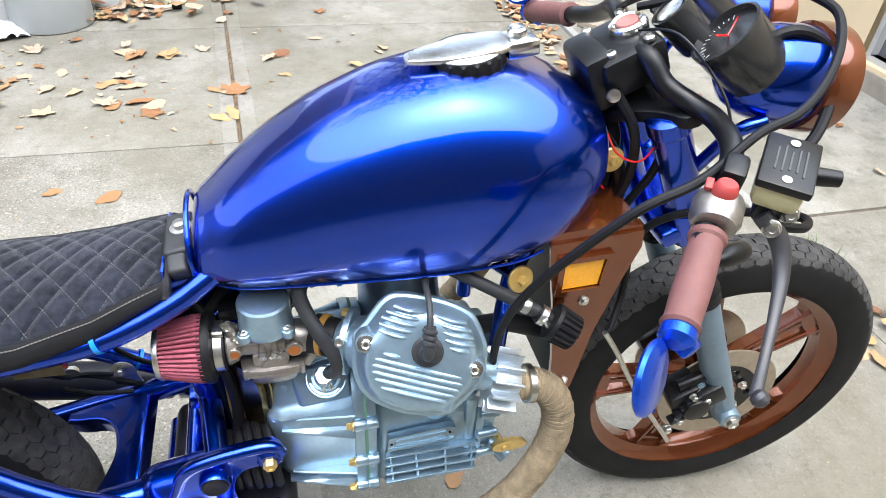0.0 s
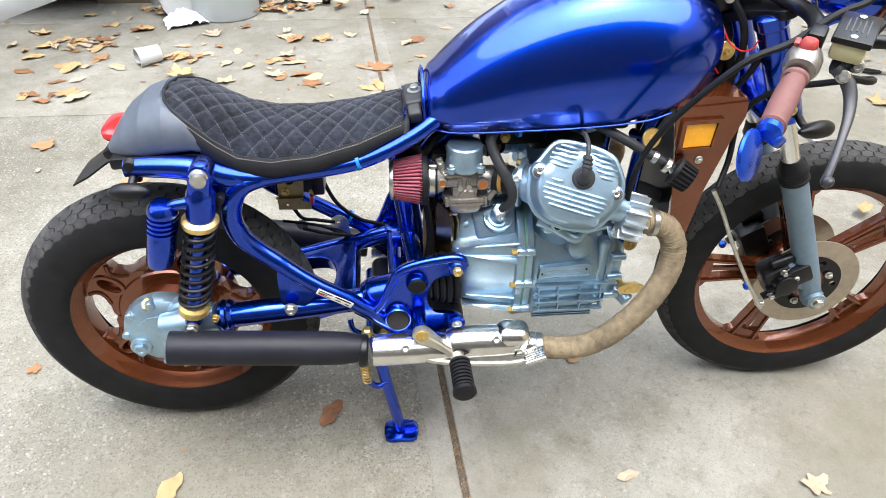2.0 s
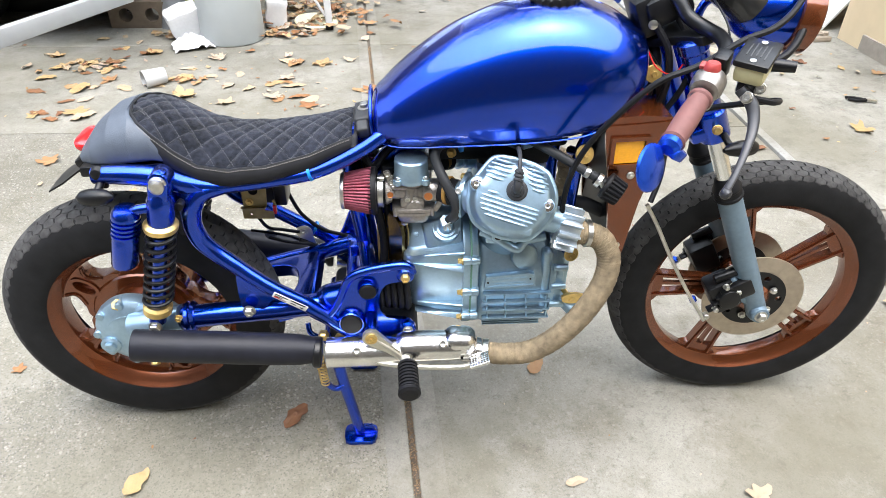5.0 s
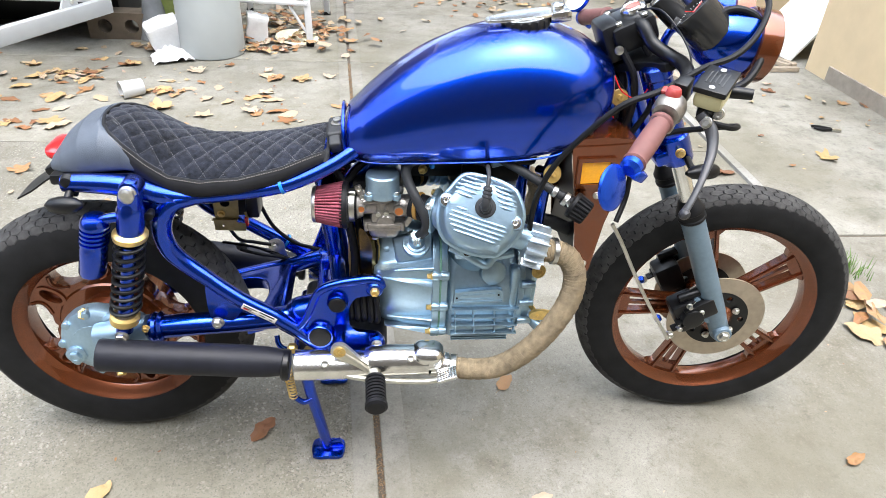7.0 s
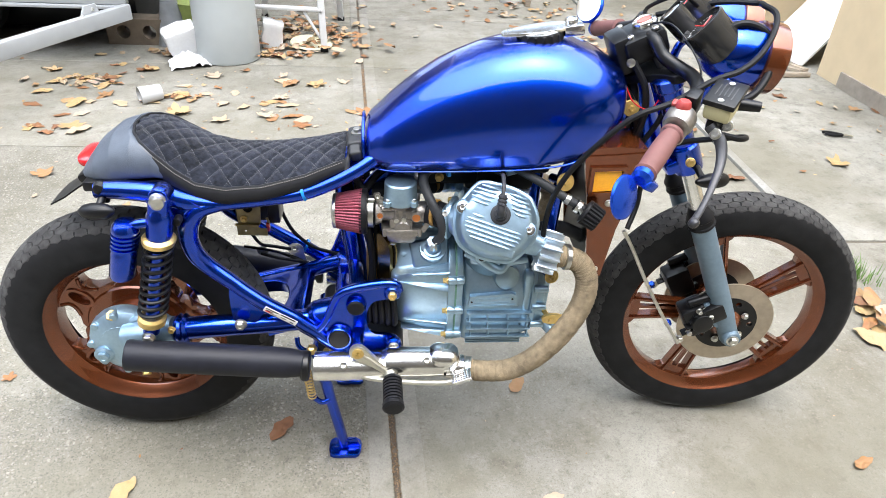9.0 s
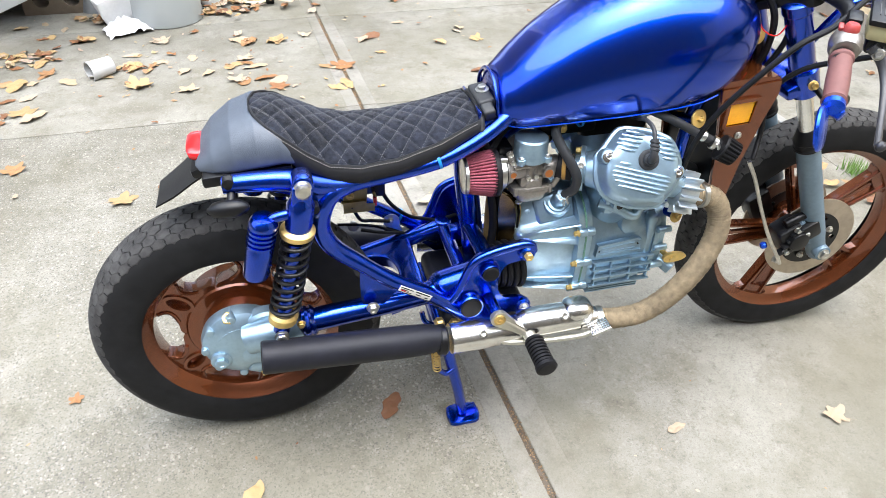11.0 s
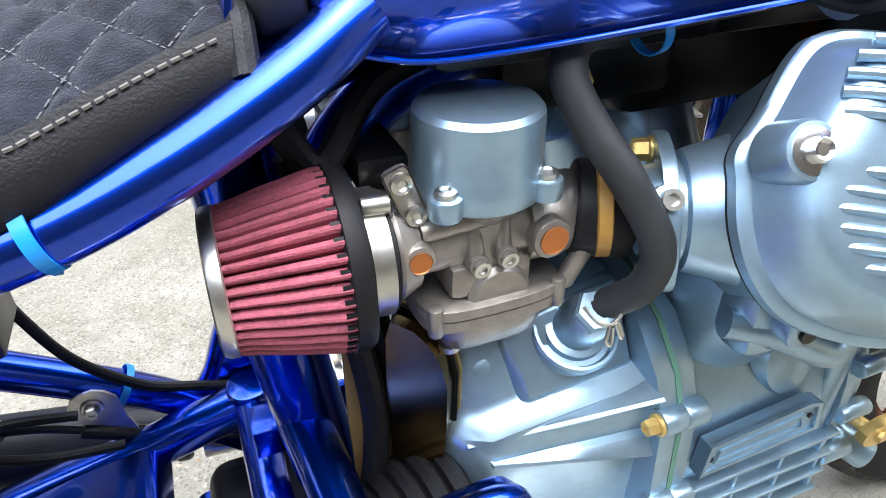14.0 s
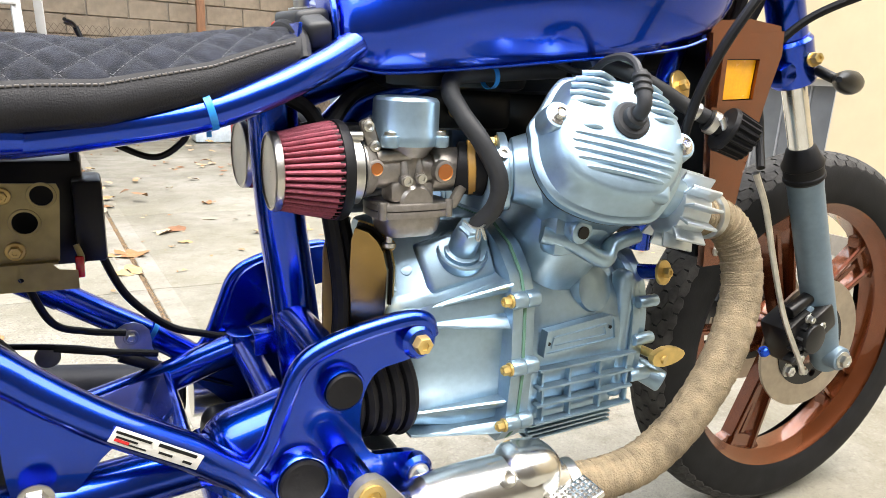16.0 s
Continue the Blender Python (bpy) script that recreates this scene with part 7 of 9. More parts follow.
    for h, r in ((0.0, 0.0345), (0.010, 0.0360), (ln * 0.5, 0.0405), (ln - 0.004, 0.0455), (ln + 0.002, 0.0458)):
        ring = []
        for k in range(n * 6):
            rad = r + (0.0002, 0.0018, 0.0023, 0.0018, 0.0002, -0.0062)[k % 6]
            ang = 2 * math.pi * k / (n * 6)
            ring.append(bm.verts.new(a + d * h + (fx * math.cos(ang) + fy * math.sin(ang)) * rad))
        rr.append(ring)
    skin(bm, rr)
    fl = part("air_filter", bm, FILTER, bike, "red pleated cone air filter", angle=20)
    bm = bm_new()
    lathe(bm, [(0.034, -0.004), (0.0365, -0.003), (0.0376, -0.001), (0.0380, 0.0030), (0.0370, 0.0040)], a, d, 48, cap=False)
    lathe(bm, [(0.0365, -0.0035), (0.03, -0.0020), (0.0005, -0.0015)], a, d, 48, cap=False)
    part("filter_end_cap", bm, mat("satin_cap", (0.62, 0.60, 0.55), 0.36, 1.0, 0, 0.12, 50, 0.05, 200) if s < 0 else bpy.data.materials["satin_cap"], fl, "bright metal filter end cap")
    bm = bm_new()
    lathe(bm, [(0.0465, 0.000), (0.0490, 0.001), (0.0495, 0.007), (0.0475, 0.011), (0.038, 0.0125), (0.0325, 0.013), (0.032, 0.027), (0.028, 0.027)], b, d, 48)
    for k in range(n):
        ang = 2 * math.pi * (k + 0.125) / n
        e = fx * math.cos(ang) + fy * math.sin(ang)
        t = d.cross(e)
        box(bm, b + e * 0.0462 - d * 0.001, (0.003, 0.0018, 0.006), Matrix((e, t, d)).transposed())
    part("filter_rubber", bm, RUBBER, fl, "black rubber filter collar")
    bm = bm_new()
    lathe(bm, [(0.0325, 0.0135), (0.0340, 0.014), (0.0340, 0.0245), (0.0325, 0.025)], b, d, 48, cap=False)
    cyl(bm, b + d * 0.019 + Vector((-0.006, s * 0.012, 0.0345)), b + d * 0.019 + Vector((0.008, s * 0.014, 0.0345)), 0.005, n=12, bev=0.001)
    box(bm, b + d * 0.019 + Vector((0, s * 0.006, 0.0335)), (0.012, 0.014, 0.006), None, 0.001)
    part("worm_clamp", bm, STEEL, fl, "steel worm clamp")


carb(-1)
carb(1)
# choke rod, linkages, dark clutter between the carburettors and below the tank
# the box at x 0.85, z 0.715 is added black filler for the gap
for nm, c, size, bv in (("airbox_bracket", (0.585, 0, 0.70), (0.03, 0.10, 0.02), 0.005), ("ignition_coil", (0.735, 0.02, 0.725), (0.13, 0.06, 0.05), 0.010), ("cable_tray", (0.70, 0.0, 0.762), (0.18, 0.11, 0.03), 0.012), ("gap_filler_box", (0.85, 0.03, 0.715), (0.16, 0.05, 0.075), 0.015), ("thermostat_cover", (0.86, 0.0, 0.77), (0.18, 0.10, 0.05), 0.015)):
    bm = bm_new()
    box(bm, c, size, None, bv)
    part(nm, bm, BLACK, bike, "black bracketry and filler under the tank")
bm = bm_new()
hexbolt(bm, (0.715, -0.020, 0.725), (-0.2, -0.9, 0.1), 0.0085, 0.010, 0.010)
part("bolt", bm, GOLD, bike)
bm = bm_new()
case = [(0.590, 0.484), (0.618, 0.478), (0.626, 0.486), (0.630, 0.560), (0.618, 0.592), (0.600, 0.602), (0.590, 0.590)]
turn = Matrix.Translation((0.603, -0.052, 0)) @ Matrix.Rotation(radians(-42), 4, "Z") @ Matrix.Translation((-0.609, 0, 0))
slab(bm, [smooth_loop(case, 2)], turn @ side_at(-0.014), 0.028, 0.006, 3)
reg = part("regulator", bm, mat("smoky_zinc", (0.24, 0.155, 0.055), 0.20, 1.0, 0, 0.35, 25, 0.05, 60), bike, "smoky yellow zinc regulator case", angle=50)
bm = bm_new()
slab(bm, [smooth_loop([((x - 0.609) * 1.12 + 0.609, (z - 0.54) * 1.06 + 0.54) for x, z in case], 2)], turn @ side_at(-0.001), 0.003, 0.001)
part("case_seam", bm, BLACK, reg)
bm = bm_new()
slab(bm, [smooth_loop([((x - 0.609) * 1.16 + 0.609, (z - 0.54) * 1.08 + 0.54) for x, z in case], 2)], turn @ side_at(0.0025), 0.004, 0.0012)
part("case_rim", bm, GOLD, reg)
bm = bm_new()
for z in (0.498, 0.585):
    hexbolt(bm, turn @ Vector((0.628, 0.002, z)), turn.to_3x3() @ Vector((0, -1, 0)), 0.004, 0.005, 0.006)
part("bolt", bm, GOLD, reg)
bm = bm_new()
slab(bm, [smooth_loop([(0.556, 0.44), (0.564, 0.43), (0.580, 0.43), (0.588, 0.44), (0.588, 0.575), (0.580, 0.585), (0.564, 0.585), (0.556, 0.575)], 2)], side_at(-0.030), 0.006, 0.002)
part("back_plate", bm, mat("tan_plate", (0.50, 0.33, 0.13), 0.45, 0.6), bike, "tan plated back plate")
# breather hose with its little filter and the coolant hose
for pts, r, nm in (
    ([(0.706, -0.086, 0.602), (0.718, -0.108, 0.630), (0.717, -0.114, 0.661), (0.699, -0.104, 0.698), (0.684, -0.086, 0.725), (0.678, -0.070, 0.748), (0.695, -0.058, 0.763), (0.75, -0.055, 0.768), (0.83, -0.06, 0.775)], 0.0100, "breather_hose"),
    ([(0.86, -0.09, 0.785), (0.91, -0.115, 0.765), (0.955, -0.13, 0.742), (0.985, -0.142, 0.728)], 0.009, "breather_hose"),
    ([(0.93, -0.03, 0.60), (0.98, -0.05, 0.62), (1.03, -0.05, 0.60), (1.05, -0.03, 0.58)], 0.015, "coolant_hose"),
    ([(0.93, 0.0, 0.76), (0.99, -0.02, 0.79), (1.05, -0.03, 0.80)], 0.014, "coolant_hose"),
):
    bm = bm_new()
    tube(bm, pts, r, 16)
    part(nm, bm, HOSE, bike, "black rubber hose")
NK = Vector((0.704, -0.066, 0.570))
ND = Vector((-0.005, -0.039, 0.053)).normalized()
bm = bm_new()
lathe(bm, [(0.0175, -0.02), (0.0165, 0.022), (0.0150, 0.040), (0.012, 0.044)], NK, ND, 28)
neck = part("oil_filler_neck", bm, ENGINE, engine)
bm = bm_new()
lathe(bm, [(0.031, -0.016), (0.031, 0.006), (0.0295, 0.008), (0.0275, 0.008), (0.0262, 0.003), (0.0225, 0.003), (0.0215, 0.008), (0.017, 0.009)], NK, ND, 32)
part("neck_ring", bm, ENGINE, neck)
bm = bm_new()
hexbolt(bm, NK + ND * 0.038, ND, 0.0150, 0.009)
part("hex_collar", bm, ENGINE, neck)
cf = NK + ND * 0.050
bm = bm_new()
tube(bm, [cf + Vector(p) for p in ((-0.012, 0.0, 0.004), (-0.008, -0.011, -0.001), (0.001, -0.013, -0.002), (0.011, -0.007, 0.001), (0.012, 0.002, 0.004))], 0.0013, 6)
tube(bm, [cf + Vector(p) for p in ((-0.002, -0.0135, -0.002), (-0.005, -0.016, -0.012), (-0.001, -0.016, -0.015), (0.000, -0.014, -0.004))], 0.0012, 6)
tube(bm, [cf + Vector(p) for p in ((0.002, -0.0135, -0.002), (0.006, -0.015, -0.013), (0.009, -0.013, -0.014), (0.005, -0.012, -0.003))], 0.0012, 6)
part("spring_clip", bm, STEEL, neck)
bf, bd = Vector((0.992, -0.146, 0.722)), Vector((0.78, -0.42, -0.40)).normalized()
bm = bm_new()
rr = []
fx, fy, fz = frame_of(bd)
for h, r in ((0.012, 0.021), (0.014, 0.026), (0.046, 0.0235), (0.048, 0.02)):
    rr.append([bm.verts.new(bf + bd * h + (fx * math.cos(2 * math.pi * k / 72) + fy * math.sin(2 * math.pi * k / 72)) * (r + (0.0012 if k % 4 < 2 else -0.0024))) for k in range(72)])
skin(bm, rr)
lathe(bm, [(0.012, -0.012), (0.013, 0.008), (0.026, 0.011), (0.0275, 0.016), (0.026, 0.018)], bf, bd, 36)
br = part("breather_filter", bm, RUBBER, bike, "small black pleated breather filter", angle=20)
bm = bm_new()
lathe(bm, [(0.0128, -0.008), (0.0142, -0.0075), (0.0142, 0.001), (0.0128, 0.0015)], bf, bd, 24)
cyl(bm, bf + bd * -0.003 + Vector((-0.002, -0.014, 0.006)), bf + bd * -0.003 + Vector((0.004, -0.016, -0.006)), 0.004, n=10)
part("worm_clamp", bm, STEEL, br)
bm = bm_new()
lathe(bm, [(0.010, -0.002), (0.0112, 0), (0.0112, 0.007), (0.010, 0.008)], (0.965, -0.134, 0.737), (0.8, -0.3, -0.35), 20)
part("hose_clip", bm, STEEL, bike)
# drive boot
bm = bm_new()
prof = [(0.034, 0.0)]
for k in range(5):
    r = 0.044 + 0.0035 * k
    prof += [(r, 0.004 + 0.014 * k), (r + 0.003, 0.009 + 0.014 * k), (r + 0.0015, 0.014 + 0.014 * k), (r - 0.002, 0.017 + 0.014 * k)]
lathe(bm, prof, (0.546, -0.085, 0.432), (1, 0.15, 0.04), 36)
part("drive_boot", bm, RUBBER, bike, "black rubber drive shaft boot")
bm = bm_new()
tube(bm, [(0.845, -0.075, 0.775), (0.90, -0.07, 0.79), (0.94, -0.05, 0.80)], 0.018, 16)
part("thermostat_pipe", bm, ENGINE, bike)
bm = bm_new()
lathe(bm, [(0.0122, -0.003), (0.0132, -0.003), (0.0132, 0.003), (0.0122, 0.003)], (0.728, -0.066, 0.763), (1, 0.2, 0.1), 24, close=True)
part("cable_tie", bm, ZIP, bike, "bright blue cable tie")

sits()

# ---- yard: walls and plain closing structure ----
def plain(name, c, size, m, label, cat, rot=None, bev=0.0):
    bm = bm_new()
    box(bm, c, size, rot, bev)
    return tagged(part(name, bm, m), label, cat, kind="structure")


BLOCK = mat("weathered_block", (0.26, 0.205, 0.145), 0.9, 0, 0, 0.25, 14, 0.5, 120, detail=8)
GREYWALL = mat("old_mortar", (0.30, 0.26, 0.21), 0.95, 0, 0, 0.2, 20, 0.4, 150)
WOOD = mat("brown_timber", (0.22, 0.10, 0.045), 0.7, 0, 0, 0.3, 20, 0.3, 80, stretch=(6, 6, 0.6))
GREYWOOD = mat("grey_timber", (0.30, 0.25, 0.19), 0.8, 0, 0, 0.3, 20, 0.3, 80, stretch=(1, 6, 6))
wall_n = plain("wall_north", (0, 7.62, 0.95), (26, 0.18, 1.9), GREYWALL, "tan concrete block yard wall", "wall")
plain("wall_south", (0, -4.6, 2.7), (26, 0.2, 5.4), mat("brown_render", (0.11, 0.092, 0.072), 0.85, 0, 0, 0.12, 6, 0.2, 200), "brown rendered wall of the two-storey house", "wall")
plain("wall_west", (-7.5, 1.5, 1.2), (0.2, 12.0, 2.4), GREYWALL, "grey rendered yard wall", "wall")
# unseen roof, added only to block sky light over the trailer's ground
plain("shade_roof", (-3.6, 4.6, 3.0), (6.2, 4.6, 0.16), CREAM, "plain unseen roof added to shade the ground by the trailer", "roof")
bm = bm_new()
wy0, wy1, wz0, wz1 = 1.30, 1.95, 0.12, 0.84
for y0, y1, z0, z1 in ((-4.5, wy0, 0, 3.2), (wy1, 3.06, 0, 3.2), (wy0, wy1, 0, wz0), (wy0, wy1, wz1, 3.2), (4.55, 7.52, 0, 3.2)):
    box(bm, (3.70, (y0 + y1) / 2, (z0 + z1) / 2), (0.22, y1 - y0, z1 - z0))
box(bm, (4.60, 2.95, 1.6), (1.58, 0.22, 3.2))
box(bm, (4.60, 4.66, 1.6), (1.58, 0.22, 3.2))
box(bm, (5.50, 3.80, 1.6), (0.22, 1.94, 3.2))
tagged(part("wall_east", bm, CREAM), "cream rendered house wall with a low window", "wall", kind="structure")
bm = bm_new()
for y0, y1, z0, z1 in ((wy0, wy1, wz0, wz0 + 0.03), (wy0, wy1, wz1 - 0.03, wz1), (wy0, wy0 + 0.03, wz0 + 0.03, wz1 - 0.03), (wy1 - 0.03, wy1, wz0 + 0.03, wz1 - 0.03)):
    box(bm, (3.66, (y0 + y1) / 2, (z0 + z1) / 2), (0.06, y1 - y0, z1 - z0))
win = tagged(part("window_1", bm, WHITE, None), "low window with grey panes and white frame", "window", kind="structure")
PANE = mat("dusty_pane", (0.16, 0.165, 0.17), 0.25, 0, 0.3, 0.25, 6)
for k in range(4):
    bm = bm_new()
    box(bm, (3.675, wy0 + 0.03 + 0.1475 * (k + 0.5), (wz0 + wz1) / 2), (0.008, 0.135, wz1 - wz0 - 0.062))
    part("pane", bm, PANE, win)
    if k:
        bm = bm_new()
        box(bm, (3.67, wy0 + 0.03 + 0.1475 * k, (wz0 + wz1) / 2), (0.012, 0.010, wz1 - wz0 - 0.062))
        part("glazing_bar", bm, mat("grey_bar", (0.30, 0.30, 0.30), 0.5) if k == 1 else bpy.data.materials["grey_bar"], win)
bm = bm_new()
box(bm, (3.585, 0.2, 0.05), (0.02, 5.2, 0.1))
tagged(part("baseboard", bm, GREYWALL), "grey weathered plinth along the house wall", "plinth", kind="structure")


# ---- loose things of the yard ----
def crumple(bm, amount, scale, seed):
    for v in bm.verts:
        p = v.co * scale + Vector((seed, seed * 0.7, 0))
        v.co += Vector((noise.noise(p), noise.noise(p + Vector((9, 0, 0))), noise.noise(p + Vector((0, 9, 0))))) * amount


bm = bm_new()
lathe(bm, [(0.185, 0.0), (0.196, 0.004), (0.2, 0.015), (0.197, 0.30), (0.192, 0.60), (0.187, 0.88), (0.191, 0.90), (0.192, 0.90), (0.186, 0.86), (0.03, 0.86)], (-0.445, 3.135, 0), (0, 0, 1), 56)
tagged(part("barrel", bm, mat("white_plastic", (0.34, 0.36, 0.35), 0.45, 0, 0, 0.08, 5, 0.05, 60)), "tall off-white plastic barrel on the concrete", "barrel")
FOAM = mat("white_foam", (0.58, 0.58, 0.57), 0.9, 0, 0, 0.05, 60, 0.6, 140)
for nm, c, size, r, lab in (("foam_block", (-0.715, 3.10, 0.105), (0.20, 0.14, 0.21), (0.25, -0.3, 0.35), "broken white polystyrene block leaning on the barrel"), ("foam_block", (-0.20, 3.40, 0.09), (0.14, 0.10, 0.18), (0.1, 0.15, 0.2), "white polystyrene offcut behind the barrel")):
    bm = bm_new()
    box(bm, (0, 0, 0), size, None, 0.008)
    bmesh.ops.subdivide_edges(bm, edges=bm.edges[:], cuts=4, use_grid_fill=True)
    crumple(bm, 0.012, 14, c[0])
    ob = part(nm, bm, FOAM)
    ob.matrix_world = Matrix.Translation(c) @ Euler(r).to_matrix().to_4x4()
    tagged(ob, lab, "polystyrene", group="polystyrene offcuts")
bm = bm_new()
bmesh.ops.create_grid(bm, x_segments=28, y_segments=22, size=0.5)
for v in bm.verts:
    x, y = v.co.x, v.co.y
    v.co = Vector((x * 0.24, y * 0.19, 0.03 + 0.05 * max(0, 0.8 - (x * x + y * y) * 3)))
    v.co.z += 0.035 * abs(noise.noise(Vector((x * 5, y * 5, 3)))) - 0.03 * (x * x + y * y) * 2
    v.co.x += 0.02 * noise.noise(Vector((x * 4, y * 4, 8)))
    v.co.z = max(v.co.z, 0.003)
ob = part("plastic_bag", bm, mat("white_film", (0.55, 0.55, 0.55), 0.4, 0, 0, 0.04, 20), None, angle=60)
ob.matrix_world = Matrix.Translation((-0.66, 2.955, 0)) @ Matrix.Rotation(0.4, 4, "Z")
tagged(ob, "crumpled white plastic sheet beside the barrel", "plastic sheet")
# tipped cup
bm = bm_new()
lathe(bm, [(0.040, 0), (0.042, 0.003), (0.048, 0.115), (0.050, 0.118), (0.046, 0.118), (0.039, 0.006), (0.002, 0.006)], (0, 0, 0), (0, 0, 1), 40)
ob = part("paper_cup", bm, WHITE)
ob.matrix_world = Matrix.Translation((-0.655, 2.345, 0.046)) @ Matrix.Rotation(radians(215), 4, "Z") @ Matrix.Rotation(radians(92), 4, "Y")
tagged(ob, "white paper cup lying on its side among leaves", "cup")
# concrete block
bm = bm_new()
slab(bm, [[(-0.19, 0), (0.19, 0), (0.19, 0.17), (-0.19, 0.17)], ring2(-0.08, 0.085, 0.045, 20), ring2(0.09, 0.085, 0.045, 20)], Matrix(((1, 0, 0, -1.10), (0, 0, 1, 3.36), (0, 1, 0, 0), (0, 0, 0, 1))), 0.16, 0.005)
tagged(part("concrete_block", bm, mat("dark_block", (0.13, 0.10, 0.07), 0.9, 0, 0, 0.3, 14, 0.5, 120)), "dark hollow concrete block under the trailer", "block")
bm = bm_new()
lathe(bm, [(0.14, 0), (0.145, 0.01), (0.15, 0.25), (0.155, 0.26), (0.145, 0.26)], (-0.72, 3.55, 0), (0, 0, 1), 32)
tagged(part("green_bucket", bm, mat("green_plastic", (0.30, 0.36, 0.10), 0.5)), "faded green plastic bucket behind the barrel", "bucket")
bm = bm_new()
bmesh.ops.create_cone(bm, segments=16, radius1=0.10, radius2=0.05, depth=0.30, cap_ends=True)
crumple(bm, 0.04, 9, 2.0)
ob = part("grey_bag", bm, mat("grey_film", (0.20, 0.21, 0.22), 0.35, 0, 0, 0.2, 15))
ob.matrix_world = Matrix.Translation((-0.87, 3.42, 0.14))
tagged(ob, "crumpled grey plastic bag by the block", "bag")
bm = bm_new()
lathe(bm, [(0.002, 0.006), (0.11, 0.008), (0.13, 0.02), (0.145, 0.022), (0.15, 0.012), (0.13, 0.002)], (0.06, 3.44, 0.008), (0.05, -0.05, 1), 36)
tagged(part("plastic_dish", bm, mat("yellowed_lid", (0.62, 0.58, 0.40), 0.6)), "pale yellow round lid lying in leaves", "lid")
# stepladder
lad = thing("stepladder", (0.0, 3.6, 0), "white painted wooden stepladder standing in the yard", "ladder")
LEGS = (((0.161, 3.31, 0.0), (0.06, 3.72, 1.7)), ((-0.36, 3.36, 0.0), (-0.24, 3.74, 1.7)), ((0.22, 4.15, 0.0), (0.17, 3.85, 1.7)), ((-0.38, 4.2, 0.0), (-0.25, 3.8, 1.7)))
for a, b in LEGS:
    a, b = Vector(a), Vector(b)
    bm = bm_new()
    d = (b - a)
    box(bm, (a + b) / 2, (0.045, 0.03, d.length), d.to_track_quat("Z", "Y").to_matrix(), 0.004)
    part("leg", bm, WHITE, lad)
    bm = bm_new()
    box(bm, a + Vector((0, 0, 0.015)), (0.052, 0.04, 0.03), None, 0.005)
    part("foot_cap", bm, BLACK, lad)
for k in range(6):
    t = 0.155 + 0.15 * k
    a, b = (Vector(p[0]).lerp(Vector(p[1]), t) for p in LEGS[:2])
    bm = bm_new()
    box(bm, (a + b) / 2, ((b - a).length + 0.02, 0.07, 0.018), (b - a).to_track_quat("X", "Z").to_matrix(), 0.003)
    part("step", bm, WHITE, lad)
bm = bm_new()
a, b = Vector((0.145, 3.33, 0.07)), Vector((0.03, 3.37, 0.25))
box(bm, (a + b) / 2, (0.022, 0.012, (b - a).length), (b - a).to_track_quat("Z", "Y").to_matrix(), 0.002)
part("brace", bm, WHITE, lad)
bm = bm_new()
box(bm, (-0.09, 3.76, 1.71), (0.42, 0.14, 0.025), None, 0.004)
part("top_step", bm, WHITE, lad)
# trailer with its white drawbar
trl = thing("trailer", (-2.6, 4.6, 0), "white box trailer with a pale steel drawbar", "trailer")
GREYPAINT = mat("pale_grey_paint", (0.32, 0.33, 0.33), 0.4, 0.1, 0, 0.08, 10)
bm = bm_new()
a, b = Vector((-1.62, 1.32, 0.33)), Vector((-0.925, 2.84, 0.35))
dq = (b - a).to_track_quat("Y", "Z").to_matrix()
box(bm, (a + b) / 2, (0.05, (b - a).length, 0.085), dq, 0.006)
part("drawbar", bm, GREYPAINT, trl, "pale grey steel drawbar")
bm = bm_new()
slab(bm, [[(-0.10, -0.05), (0.10, -0.05), (0.06, 0.075), (-0.02, 0.075)]], Matrix.Translation((-1.06, 2.60, 0.36)) @ dq.to_4x4() @ Matrix(((0, 0, 1, 0), (1, 0, 0, 0), (0, 1, 0, 0), (0, 0, 0, 1))), 0.012, 0.002)
gp = part("gusset_plate", bm, GREYPAINT, trl)
for u, w in ((-0.07, -0.03), (-0.05, 0.03), (0.03, 0.05)):
    bm = bm_new()
    hexbolt(bm, Vector((-1.06, 2.60, 0.36)) + dq @ Vector((0.012, u, w)), dq @ Vector((1, 0, 0)), 0.008, 0.006, 0.010)
    part("bolt", bm, STEEL, gp)
bm = bm_new()
box(bm, (-0.925, 2.93, 0.425), (0.07, 0.05, 0.045), None, 0.006)
part("lamp_bracket", bm, WHITE, trl)
bm = bm_new()
box(bm, (-2.72, 4.22, 1.27), (3.5, 2.5, 1.5), None, 0.04)
part("trailer_body", bm, WHITE, trl, "white trailer body")
bm = bm_new()
box(bm, (-2.72, 4.24, 0.455), (3.46, 2.4, 0.12), None, 0.01)
part("trailer_chassis", bm, BLACK, trl)
# solid black box put in as the shade under the floor
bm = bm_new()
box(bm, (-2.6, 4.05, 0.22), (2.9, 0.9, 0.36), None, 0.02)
part("underfloor_shade", bm, BLACK, trl, "black box added as the shade under the trailer floor")
for z, h, d in ((0.485, 0.075, 0.03), (0.405, 0.08, 0.05), (0.352, 0.02, 0.07)):
    bm = bm_new()
    box(bm, (-2.72, 2.97 - d / 2, z), (3.52, d, h), None, 0.005)
    part("side_rail", bm, GREYPAINT, trl)
for x in (-2.2, -3.0):
    bm = bm_new()
    lathe(bm, [(0.12, -0.08), (0.27, -0.075), (0.30, -0.05), (0.30, 0.05), (0.27, 0.075), (0.12, 0.08)], (x, 3.4, 0.30), (0, 1, 0), 40)
    part("trailer_wheel", bm, TYRE, trl)
